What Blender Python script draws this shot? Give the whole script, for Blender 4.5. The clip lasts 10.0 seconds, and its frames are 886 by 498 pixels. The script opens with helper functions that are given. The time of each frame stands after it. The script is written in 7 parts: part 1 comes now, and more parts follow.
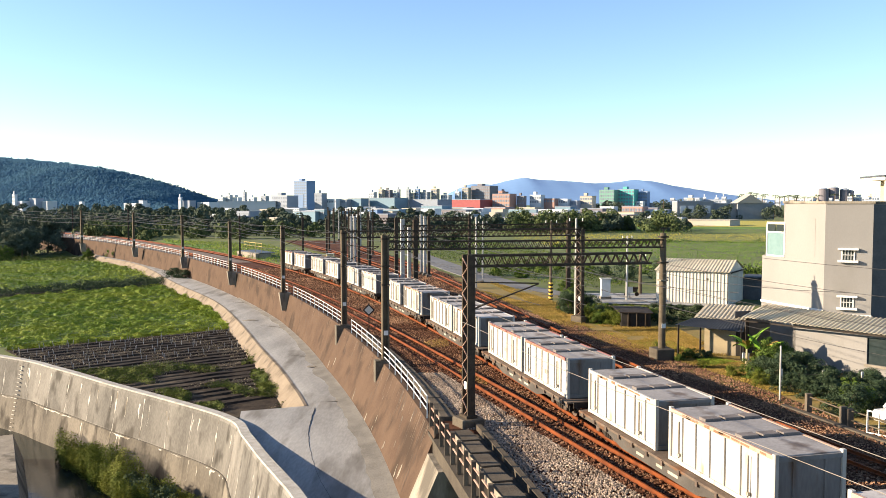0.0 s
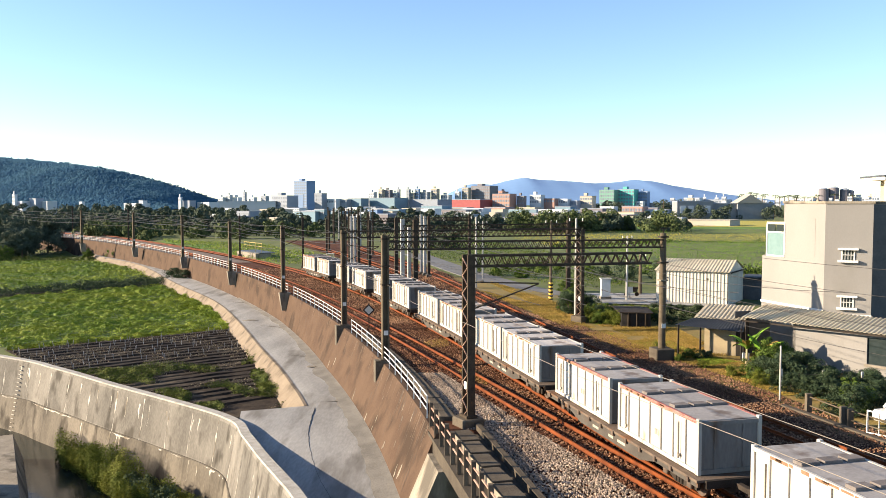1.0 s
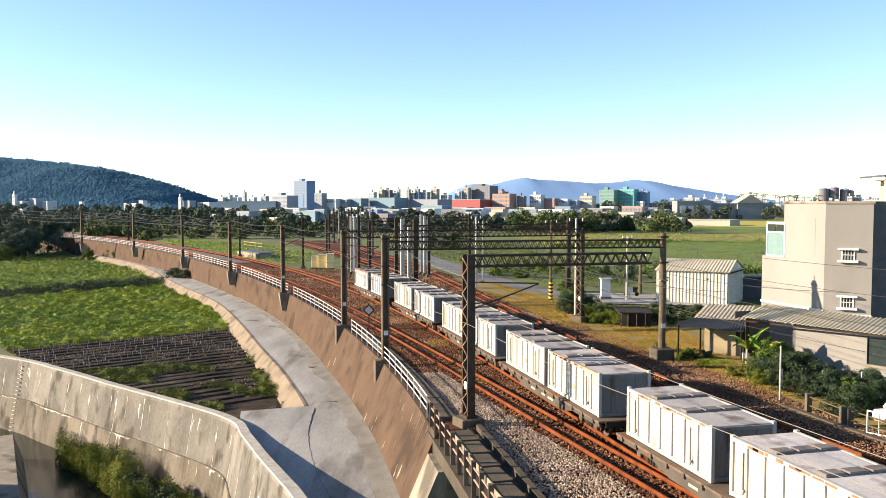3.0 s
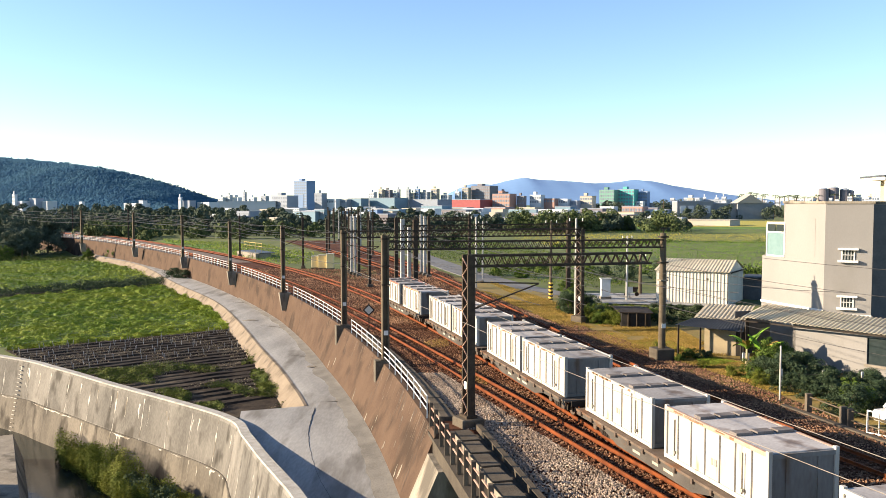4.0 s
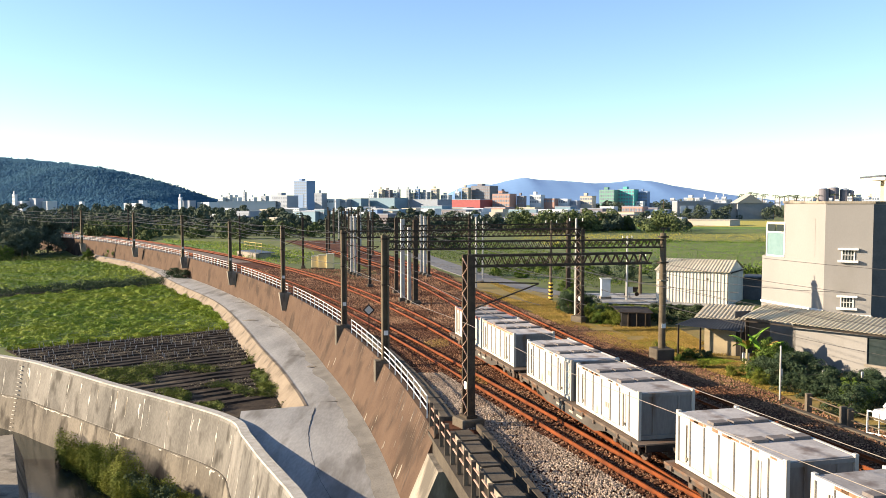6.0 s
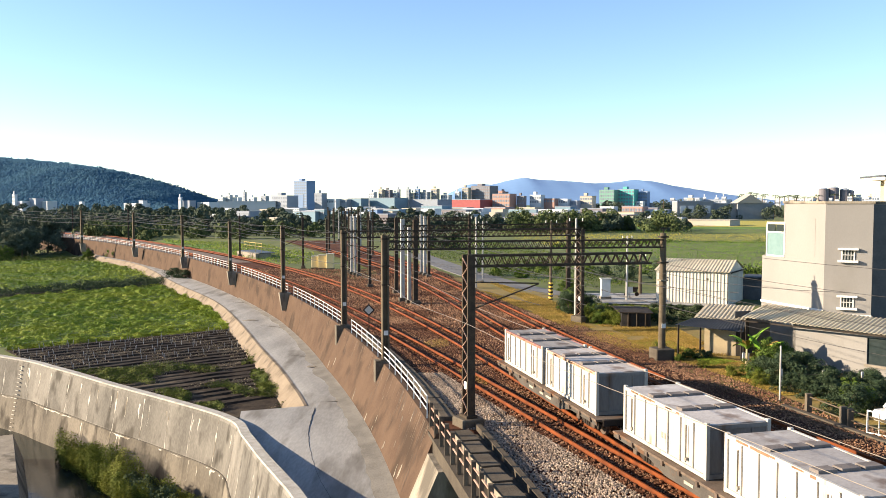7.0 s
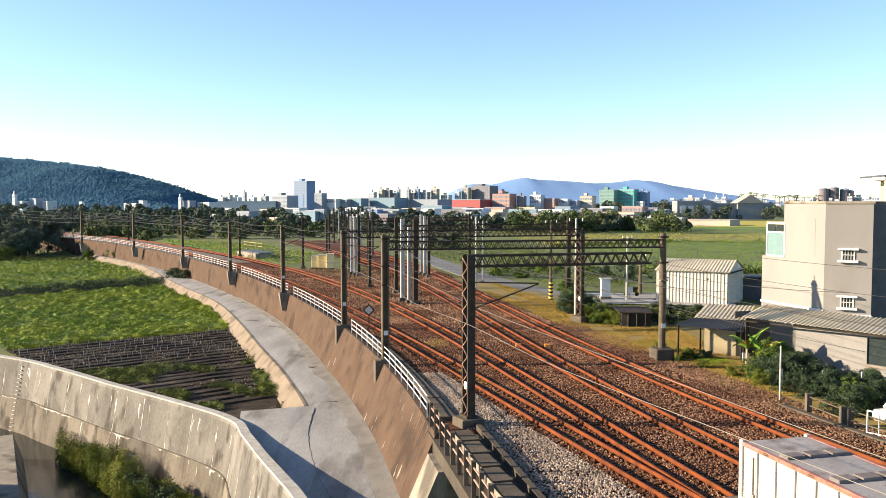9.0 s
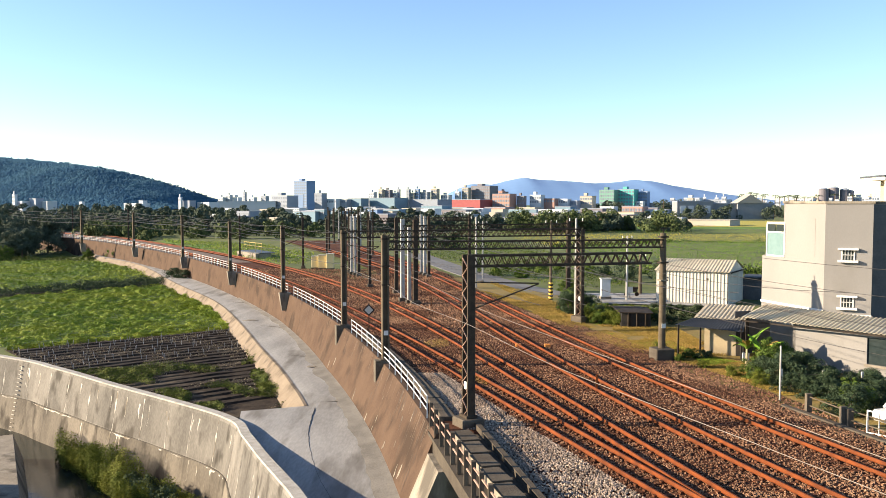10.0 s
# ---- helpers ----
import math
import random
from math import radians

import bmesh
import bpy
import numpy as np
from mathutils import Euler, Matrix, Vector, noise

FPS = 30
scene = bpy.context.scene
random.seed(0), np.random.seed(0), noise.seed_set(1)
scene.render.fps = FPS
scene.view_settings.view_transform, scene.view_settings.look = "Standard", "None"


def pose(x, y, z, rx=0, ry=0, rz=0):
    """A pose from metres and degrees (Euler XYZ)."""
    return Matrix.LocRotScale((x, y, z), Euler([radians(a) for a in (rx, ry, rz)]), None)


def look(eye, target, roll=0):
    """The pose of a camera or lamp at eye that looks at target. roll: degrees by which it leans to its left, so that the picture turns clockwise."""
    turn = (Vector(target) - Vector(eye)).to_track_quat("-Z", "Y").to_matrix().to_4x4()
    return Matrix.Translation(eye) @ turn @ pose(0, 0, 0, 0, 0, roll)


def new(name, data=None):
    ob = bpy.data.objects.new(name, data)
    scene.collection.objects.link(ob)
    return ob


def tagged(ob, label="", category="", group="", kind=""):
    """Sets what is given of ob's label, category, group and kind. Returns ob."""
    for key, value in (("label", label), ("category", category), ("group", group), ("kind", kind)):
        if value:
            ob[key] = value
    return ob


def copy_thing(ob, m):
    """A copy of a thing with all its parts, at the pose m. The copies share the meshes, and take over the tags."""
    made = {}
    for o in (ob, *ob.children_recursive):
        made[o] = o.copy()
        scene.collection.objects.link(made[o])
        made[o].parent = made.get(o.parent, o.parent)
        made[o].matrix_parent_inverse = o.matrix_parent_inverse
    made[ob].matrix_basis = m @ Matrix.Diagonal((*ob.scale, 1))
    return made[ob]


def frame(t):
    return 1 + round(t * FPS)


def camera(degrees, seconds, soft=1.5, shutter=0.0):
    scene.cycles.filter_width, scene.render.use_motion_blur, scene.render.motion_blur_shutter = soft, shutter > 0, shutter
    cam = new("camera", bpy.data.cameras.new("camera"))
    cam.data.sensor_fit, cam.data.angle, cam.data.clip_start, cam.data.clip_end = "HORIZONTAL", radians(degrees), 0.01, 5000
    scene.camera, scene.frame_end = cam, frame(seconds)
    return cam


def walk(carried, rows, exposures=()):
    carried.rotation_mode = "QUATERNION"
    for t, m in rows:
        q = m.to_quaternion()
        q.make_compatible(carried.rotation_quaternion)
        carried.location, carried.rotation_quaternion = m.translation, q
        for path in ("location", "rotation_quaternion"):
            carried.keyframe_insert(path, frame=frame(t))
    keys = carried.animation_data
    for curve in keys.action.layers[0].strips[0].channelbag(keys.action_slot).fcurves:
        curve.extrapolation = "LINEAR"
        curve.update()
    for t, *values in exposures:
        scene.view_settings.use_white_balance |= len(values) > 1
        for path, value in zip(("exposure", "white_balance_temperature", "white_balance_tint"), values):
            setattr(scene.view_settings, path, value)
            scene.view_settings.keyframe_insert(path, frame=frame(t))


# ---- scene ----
cam = camera(55.82, 10.0, soft=0.65)
EYE = pose(0.0, 0.0, 10.3, 90 - 3.21, 0, 0)
walk(cam, [(0.0, EYE), (10.0, EYE)], exposures=[(0.0, 1.60), (10.0, 1.60)])

# ---- light: low sun from the left and slightly from behind, clear sky ----
SUN_EL, SUN_AZ = radians(17.6), radians(-91)          # azimuth from +y towards +x
world = bpy.data.worlds.new("world")
scene.world = world
world.use_nodes = True
wn = world.node_tree.nodes
sky = wn.new("ShaderNodeTexSky")
sky.sky_type = "NISHITA"
sky.sun_disc = False
sky.sun_elevation = SUN_EL
sky.sun_rotation = SUN_AZ
sky.air_density, sky.dust_density, sky.ozone_density = 0.8, 0.1, 2.1
wn["Background"].inputs["Strength"].default_value = 0.087
world.node_tree.links.new(sky.outputs[0], wn["Background"].inputs["Color"])
sun = new("sun", bpy.data.lights.new("sun", "SUN"))
sun.data.energy, sun.data.angle, sun.data.color = 5.0, radians(0.6), (1.0, 0.82, 0.60)
sun.matrix_world = look((100 * math.sin(SUN_AZ), 100 * math.cos(SUN_AZ), 100 * math.tan(SUN_EL)), (0, 0, 0))


# ---- materials ----
def surf(name, c1, c2, scale=3.0, rough=0.8, metal=0.0, bump=0.3, fine=40.0, stain=None, vary=0.0, island=0.0, stretch=(1, 1, 1), spec=0.4):
    """A worn surface: two colours mixed at two scales, an optional stain (colour, scale, share), relief, per-object or per-island variation."""
    m = bpy.data.materials.new(name)
    m.use_nodes = True
    nt = m.node_tree
    b = nt.nodes["Principled BSDF"]
    b.inputs["Roughness"].default_value = rough
    b.inputs["Metallic"].default_value = metal
    b.inputs["Specular IOR Level"].default_value = spec
    tc = nt.nodes.new("ShaderNodeTexCoord")
    mp = nt.nodes.new("ShaderNodeMapping")
    mp.inputs["Scale"].default_value = stretch
    nt.links.new(tc.outputs["Object"], mp.inputs["Vector"])

    def noisy(sc, detail=5.0, lo=0.35, hi=0.65):
        n = nt.nodes.new("ShaderNodeTexNoise")
        n.inputs["Scale"].default_value = sc
        n.inputs["Detail"].default_value = detail
        nt.links.new(mp.outputs[0], n.inputs["Vector"])
        r = nt.nodes.new("ShaderNodeMapRange")
        r.inputs["From Min"].default_value, r.inputs["From Max"].default_value = lo, hi
        nt.links.new(n.outputs["Fac"], r.inputs["Value"])
        return r.outputs[0]

    def mix(f, a, c):
        x = nt.nodes.new("ShaderNodeMix")
        x.data_type = "RGBA"
        for sock, v in ((x.inputs[0], f), (x.inputs[6], a), (x.inputs[7], c)):
            if isinstance(v, (int, float)):
                sock.default_value = v
            elif isinstance(v, tuple):
                sock.default_value = (*v, 1)
            else:
                nt.links.new(v, sock)
        return x.outputs[2]

    big = noisy(scale)
    small = noisy(fine, 3.0, 0.3, 0.7)
    half = nt.nodes.new("ShaderNodeMath")
    half.operation = "MULTIPLY_ADD"
    half.inputs[1].default_value, half.inputs[2].default_value = 0.6, 0.0
    nt.links.new(big, half.inputs[0])
    add = nt.nodes.new("ShaderNodeMath")
    add.operation = "MULTIPLY_ADD"
    add.inputs[1].default_value = 0.4
    nt.links.new(small, add.inputs[0])
    nt.links.new(half.outputs[0], add.inputs[2])
    col = mix(add.outputs[0], tuple(c1), tuple(c2))
    if stain:
        sc, ssc, lo = stain
        col = mix(noisy(ssc, 6.0, lo, lo + 0.12), col, tuple(sc))
    if vary or island:
        if island:
            src = nt.nodes.new("ShaderNodeNewGeometry").outputs["Random Per Island"]
        else:
            src = nt.nodes.new("ShaderNodeObjectInfo").outputs["Random"]
        r = nt.nodes.new("ShaderNodeMapRange")
        k = vary or island
        r.inputs["To Min"].default_value, r.inputs["To Max"].default_value = 1 - k, 1 + k
        nt.links.new(src, r.inputs["Value"])
        hs = nt.nodes.new("ShaderNodeHueSaturation")
        nt.links.new(r.outputs[0], hs.inputs["Value"])
        nt.links.new(col, hs.inputs["Color"])
        col = hs.outputs[0]
    nt.links.new(col, b.inputs["Base Color"])
    if bump:
        bp = nt.nodes.new("ShaderNodeBump")
        bp.inputs["Strength"].default_value = bump
        bp.inputs["Distance"].default_value = 0.02
        nt.links.new(small, bp.inputs["Height"])
        nt.links.new(bp.outputs[0], b.inputs["Normal"])
    return m


M = dict(
    ground=surf("grassy_earth", (0.055, 0.08, 0.014), (0.125, 0.135, 0.03), 0.15, 0.95, bump=0.6, fine=4.0, stain=((0.04, 0.06, 0.014), 0.08, 0.55)),
    yard=surf("dry_yard_earth", (0.25, 0.16, 0.045), (0.13, 0.11, 0.022), 0.35, 0.95, bump=0.8, fine=6.0, stain=((0.10, 0.105, 0.022), 0.22, 0.54)),
    ballast=surf("rusty_ballast", (0.055, 0.020, 0.010), (0.115, 0.050, 0.027), 0.5, 0.95, bump=1.0, fine=14.0, stain=((0.05, 0.018, 0.011), 0.35, 0.5), spec=0.12),
    stone=surf("ballast_stone", (0.07, 0.027, 0.014), (0.29, 0.17, 0.10), 0.25, 0.9, bump=0.2, fine=30.0, island=0.6, spec=0.2),
    rail=surf("rusty_rail", (0.075, 0.020, 0.005), (0.205, 0.052, 0.011), 1.5, 0.65, 0.0, 0.2, 60.0, spec=0.2),
    sleeper=surf("rust_stained_sleeper", (0.06, 0.022, 0.011), (0.13, 0.055, 0.028), 2.0, 0.9, bump=0.4, fine=30.0, vary=0.25, spec=0.12),
    road=surf("worn_concrete_road", (0.19, 0.184, 0.174), (0.35, 0.34, 0.32), 0.6, 0.9, bump=0.15, fine=9.0, stain=((0.14, 0.13, 0.115), 0.5, 0.55), stretch=(1, 0.2, 1)),
    retaining=surf("brown_stained_concrete", (0.062, 0.039, 0.027), (0.095, 0.062, 0.042), 0.5, 0.9, bump=0.25, fine=9.0, stain=((0.045, 0.030, 0.021), 0.4, 0.53), spec=0.12),
    concrete=surf("pale_concrete", (0.16, 0.135, 0.10), (0.29, 0.255, 0.205), 0.9, 0.9, bump=0.25, fine=9.0, stain=((0.085, 0.072, 0.055), 0.6, 0.53), stretch=(1, 1, 0.4)),
    concrete_dark=surf("weathered_dark_concrete", (0.06, 0.05, 0.04), (0.11, 0.092, 0.07), 1.0, 0.9, bump=0.4, fine=14.0, vary=0.15, spec=0.12),
    field=surf("young_crop_soil", (0.045, 0.085, 0.010), (0.085, 0.125, 0.014), 0.1, 0.95, bump=0.8, fine=5.0),
    white=surf("white_paint", (0.58, 0.57, 0.54), (0.66, 0.65, 0.62), 2.0, 0.6, bump=0.1, fine=20.0),
    boxw=surf("white_box_steel", (0.37, 0.345, 0.30), (0.47, 0.445, 0.40), 0.6, 0.55, 0.0, 0.12, 12.0, stain=((0.27, 0.20, 0.135), 1.9, 0.6), vary=0.1, stretch=(1, 1, 0.22)),
    steel_dark=surf("dark_grimy_steel", (0.022, 0.018, 0.015), (0.05, 0.039, 0.031), 2.0, 0.8, 0.0, 0.3, 25.0, spec=0.12),
    wagon=surf("dusty_wagon_steel", (0.055, 0.048, 0.042), (0.095, 0.085, 0.074), 1.0, 0.8, 0.1, 0.25, 18.0, stain=((0.11, 0.06, 0.035), 1.2, 0.58), spec=0.12),
    redtrim=surf("faded_red_paint", (0.20, 0.05, 0.042), (0.36, 0.18, 0.145), 3.0, 0.7, bump=0.2, fine=20.0),
    pinktrim=surf("pale_rust_paint", (0.34, 0.19, 0.13), (0.44, 0.31, 0.23), 3.0, 0.7, bump=0.2, fine=20.0),
    post=surf("weathered_post_concrete", (0.075, 0.06, 0.041), (0.13, 0.105, 0.074), 1.2, 0.9, bump=0.3, fine=20.0, spec=0.12),
    postlight=surf("pale_post_steel", (0.34, 0.32, 0.29), (0.45, 0.43, 0.40), 1.2, 0.7, bump=0.1, fine=20.0),
    lattice=surf("rusty_lattice_steel", (0.030, 0.024, 0.019), (0.07, 0.053, 0.037), 3.0, 0.8, 0.0, 0.2, 20.0, spec=0.12),
    wire=surf("aged_wire", (0.05, 0.046, 0.042), (0.09, 0.082, 0.075), 2.0, 0.5, 0.4, 0.0, 5.0),
    # hill and mountain: the haze of the distance is painted in as blue
    hillside=surf("haze_blue_forested_hill", (0.040, 0.104, 0.175), (0.076, 0.156, 0.208), 0.018, 0.95, bump=0.0, fine=0.1, stretch=(1, 0.2, 1), spec=0.05),
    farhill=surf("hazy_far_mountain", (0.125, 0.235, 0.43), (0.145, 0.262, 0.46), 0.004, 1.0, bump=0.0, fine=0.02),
    plaster=surf("grey_cream_plaster", (0.205, 0.195, 0.183), (0.235, 0.224, 0.21), 0.4, 0.9, bump=0.04, fine=12.0, stain=((0.185, 0.175, 0.16), 0.3, 0.55), stretch=(1, 1, 0.6)),
    tin=surf("corrugated_tin_roof", (0.42, 0.36, 0.255), (0.54, 0.475, 0.35), 0.8, 0.6, 0.1, 0.1, 10.0, stain=((0.22, 0.14, 0.08), 0.6, 0.62)),
    # paler copy of the wire: sunlight on the near stretch is in the colour
    brightwire=surf("sunlit_copper_wire", (0.28, 0.23, 0.18), (0.36, 0.31, 0.26), 2.0, 0.4, 0.3, 0.0, 5.0),
    floodwall=surf("stained_flood_wall", (0.075, 0.068, 0.058), (0.19, 0.175, 0.151), 0.5, 0.92, bump=0.22, fine=9.0, stain=((0.05, 0.043, 0.034), 0.9, 0.54), vary=0.22, stretch=(1, 1, 0.45)),
    dampwall=surf("damp_brown_flood_wall", (0.062, 0.052, 0.040), (0.165, 0.143, 0.112), 0.6, 0.92, bump=0.25, fine=9.0, stain=((0.038, 0.03, 0.021), 0.8, 0.53), vary=0.25, stretch=(1, 1, 0.5)),
    # near footings: the shade of their turned-away side darkens the whole colour
    footing=surf("shade_darkened_footing", (0.06, 0.051, 0.04), (0.135, 0.117, 0.092), 1.4, 0.9, bump=0.3, fine=12.0, spec=0.15),
    farballast=surf("grey_brown_ballast", (0.11, 0.08, 0.062), (0.19, 0.15, 0.125), 0.5, 0.95, bump=1.0, fine=10.0, stain=((0.085, 0.052, 0.035), 0.35, 0.5)),
    roundpost=surf("pale_cast_concrete", (0.20, 0.165, 0.115), (0.32, 0.27, 0.195), 0.8, 0.85, bump=0.3, fine=16.0, stain=((0.11, 0.085, 0.055), 0.9, 0.56), stretch=(1, 1, 0.4)),
    darkvoid=surf("dark_interior", (0.03, 0.028, 0.025), (0.05, 0.045, 0.04), 1.0, 0.9, spec=0.12),
)


# ---- building blocks ----
def link(name, verts, faces, material, parent=None, label="", smooth=False):
    me = bpy.data.meshes.new(name)
    me.from_pydata([tuple(v) for v in verts], [], faces)
    me.materials.append(material)
    if smooth:
        me.shade_smooth()
    ob = new(name, me)
    if parent:
        ob.parent = parent
    if label:
        ob["label"] = label
    return ob


def part(name, bm, material, parent=None, label=""):
    me = bpy.data.meshes.new(name)
    bmesh.ops.recalc_face_normals(bm, faces=bm.faces)
    bm.to_mesh(me)
    bm.free()
    me.materials.append(material)
    ob = new(name, me)
    if parent:
        ob.parent = parent
    if label:
        ob["label"] = label
    return ob


def share(name, me, parent, m):
    """One more object on the same mesh, under parent, at the pose m."""
    ob = new(name, me)
    ob.parent = parent
    ob.matrix_basis = m
    return ob


def slab(bm, x0, x1, y0, y1, z0, z1, bevel=0.0, m=None):
    r = bmesh.ops.create_cube(bm, size=1)
    vs = r["verts"]
    bmesh.ops.transform(bm, verts=vs, matrix=Matrix.Translation(((x0 + x1) / 2, (y0 + y1) / 2, (z0 + z1) / 2)) @ Matrix.Diagonal((x1 - x0, y1 - y0, z1 - z0, 1)))
    if bevel:
        es = {e for v in vs for e in v.link_edges}
        out = bmesh.ops.bevel(bm, geom=list(es), offset=bevel, segments=1, affect="EDGES")
        vs = list({v for v in out["verts"]} | {v for v in vs if v.is_valid})
    if m:
        bmesh.ops.transform(bm, verts=vs, matrix=m)
    return vs


def beam(bm, a, b, w, h=None, sides=4):
    """A bar from a to b, w wide and h high (round with more sides)."""
    a, b = Vector(a), Vector(b)
    d = b - a
    h = h or w
    q = d.to_track_quat("Z", "Y").to_matrix().to_4x4()
    r = bmesh.ops.create_cone(bm, cap_ends=True, segments=sides, radius1=0.5, radius2=0.5, depth=1)
    k = 1.41421 if sides == 4 else 1.0
    turn = Matrix.Rotation(math.pi / 4, 4, "Z") if sides == 4 else Matrix.Identity(4)
    bmesh.ops.transform(bm, verts=r["verts"], matrix=Matrix.Translation((a + b) / 2) @ q @ Matrix.Diagonal((w * k, h * k, d.length, 1)) @ turn)
    return r["verts"]


def solid(name, b, material, parent=None, label=""):
    """One cuboid x0, x1, y0, y1, z0, z1 as a part."""
    bm = bmesh.new()
    slab(bm, *b)
    return part(name, bm, material, parent, label)


class Line:
    """A smooth line over the plan: x as a polynomial of y, straight beyond its ends."""

    def __init__(self, pts, deg, y0=None, y1=None):
        p = np.array(pts, float)
        self.c = np.polyfit(p[:, 1] / 100, p[:, 0], deg, w=1 / (p[:, 1] + 5))
        self.y0, self.y1 = (y0 if y0 is not None else p[:, 1].min()), (y1 if y1 is not None else p[:, 1].max())
        self.d = np.polyder(self.c)

    def x(self, y):
        y = np.asarray(y, float)
        yc = np.clip(y, self.y0, self.y1)
        return np.polyval(self.c, yc / 100) + (y - yc) * np.polyval(self.d, yc / 100) / 100

    def slope(self, y):
        return np.polyval(self.d, np.clip(np.asarray(y, float), self.y0, self.y1) / 100) / 100

    def off(self, y, d):
        """The point at y moved d to the right of the line (seen along +y)."""
        s = self.slope(y)
        n = np.hypot(1, s)
        return self.x(y) + d / n, np.asarray(y, float) - d * s / n


def steps(y0, y1, near=1.0, grow=0.02):
    ys, y = [], y0
    while y < y1:
        ys.append(y)
        y += max(near, grow * abs(y))
    return np.array(ys + [y1])


def ribbon(rows):
    """Verts and faces of a sheet from equal rows of points."""
    n = len(rows[0])
    verts = [p for r in rows for p in r]
    faces = [(i * n + j, i * n + j + 1, (i + 1) * n + j + 1, (i + 1) * n + j) for i in range(len(rows) - 1) for j in range(n - 1)]
    return verts, faces


def extrude_along(line, ys, section, closed=True, zline=None):
    """A section [(offset, z), ...] swept along a line."""
    rows = []
    for y in ys:
        z0 = zline(y) if zline else 0.0
        pts = [(*[float(v) for v in line.off(y, o)], z + z0) for o, z in section]
        rows.append(pts + ([pts[0]] if closed else []))
    v, f = ribbon(rows)
    n = len(rows[0])
    if closed:
        f.append(tuple(range(n - 1))[::-1])
        f.append(tuple((len(rows) - 1) * n + j for j in range(n - 1)))
    return v, f


TRACK1 = Line([(8.4, 28.6), (7.5, 31.9), (6.4, 34.8), (5.5, 37.3), (3.5, 43.7), (2.2, 47.8), (0.6, 53.1), (-1.3, 58.2), (-3.7, 65.1), (-6.6, 72.2), (-10.3, 82.5), (-15.3, 96.2), (-21.4, 111), (-29.2, 129), (-37.7, 145.1), (-47.1, 160.4), (-58.7, 179.3), (-73.5, 203.3), (-91.3, 231.1), (-110.9, 258.6), (-128.8, 282.6)], 5)
TRACK2 = Line([(9.7, 28.6), (9, 31.6), (7.9, 36.4), (6.3, 42.7), (4.1, 51.6), (2.6, 57.3), (0.7, 63.4), (-1.6, 70.9), (-4.6, 81.2), (-8.5, 93.8), (-13.4, 107.1), (-19.2, 120.8), (-25.5, 132.4), (-33.8, 149.3), (-42.6, 163.9), (-52.5, 180), (-66.5, 203.0), (-84.5, 231), (-104, 258.6)], 5)
TRACK3 = Line([(13.6, 28.6), (12.9, 30.4), (12, 34), (10.9, 38.3), (9.6, 44.3), (7.7, 52.5), (5.1, 64.5), (3.3, 74), (1, 88.3), (-1.7, 102.1), (-6, 120), (-11, 138), (-18, 160), (-28, 190)], 4)
TRACK4 = Line([(17.1, 31.8), (16.6, 33.8), (15.7, 37.2), (14.7, 41.5), (13.3, 46.9), (11.4, 53.1), (9.2, 62.6), (6.3, 79.5), (4.1, 92.1), (1.2, 109.4), (-2, 124.8), (-8, 146), (-14, 170), (-21, 200)], 4)


def yard_edge(y):
    """Where the ballast of the outer yard track ends."""
    return TRACK4.x(y) + np.interp(y, [0, 56, 70, 90, 112, 122], [3.6, 3.4, 2.4, 1.9, 1.9, 3.0])


WALL = Line([(-112.1, 246.1), (-89, 217.9), (-71.4, 193), (-49, 157.1), (-32.3, 126.9), (-26.1, 115.3), (-18.4, 95.6), (-13.1, 82.5), (-8, 67.4), (-5.4, 58.9), (-3.3, 51.8), (-2, 45.5), (-1.1, 40.5)], 5)


# ---- ground, river and road ----
RIVER = np.array([(-400, 150), (-120, 115), (-70, 92), (-39.5, 74.5), (-31.8, 68.8), (-24.6, 62.5), (-18.9, 57.7), (-13.2, 52.3), (-10.98, 47.2), (-8.92, 42.05), (-7.1, 37.75), (-5.9, 35.0), (-2.4, 26), (1.5, 10), (6, -40), (20, -300)], float)
FIELD_Z, YARD_Z, ROAD_Z, BED_Z = -4.6, -0.55, -3.5, -10.3


def bow(pts, n=6):
    """A Catmull-Rom curve through plan points."""
    p = np.array(pts, float)
    p = np.vstack([2 * p[0] - p[1], p, 2 * p[-1] - p[-2]])
    out = []
    for i in range(1, len(p) - 2):
        for t in np.arange(n) / n:
            a, b, c, d = p[i - 1:i + 3]
            out.append(0.5 * (2 * b + (c - a) * t + (2 * a - 5 * b + 4 * c - d) * t ** 2 + (3 * b - a - 3 * c + d) * t ** 3))
    return np.array(out + [p[-2]])


RIVER_LINE = bow(RIVER)


def river_side(x, y):
    """Signed distance to the river wall's line, positive on the water's side."""
    best = np.full(np.shape(x), 1e9)
    sign = np.ones(np.shape(x))
    for a, b in zip(RIVER_LINE[:-1], RIVER_LINE[1:]):
        d = b - a
        t = np.clip(((x - a[0]) * d[0] + (y - a[1]) * d[1]) / (d @ d), 0, 1)
        dist = np.hypot(x - a[0] - t * d[0], y - a[1] - t * d[1])
        s = np.sign((x - a[0]) * d[1] - (y - a[1]) * d[0])
        near = dist < best
        best = np.where(near, dist, best)
        sign = np.where(near, s, sign)
    return best * sign


def smooth01(t):
    t = np.clip(t, 0, 1)
    return t * t * (3 - 2 * t)


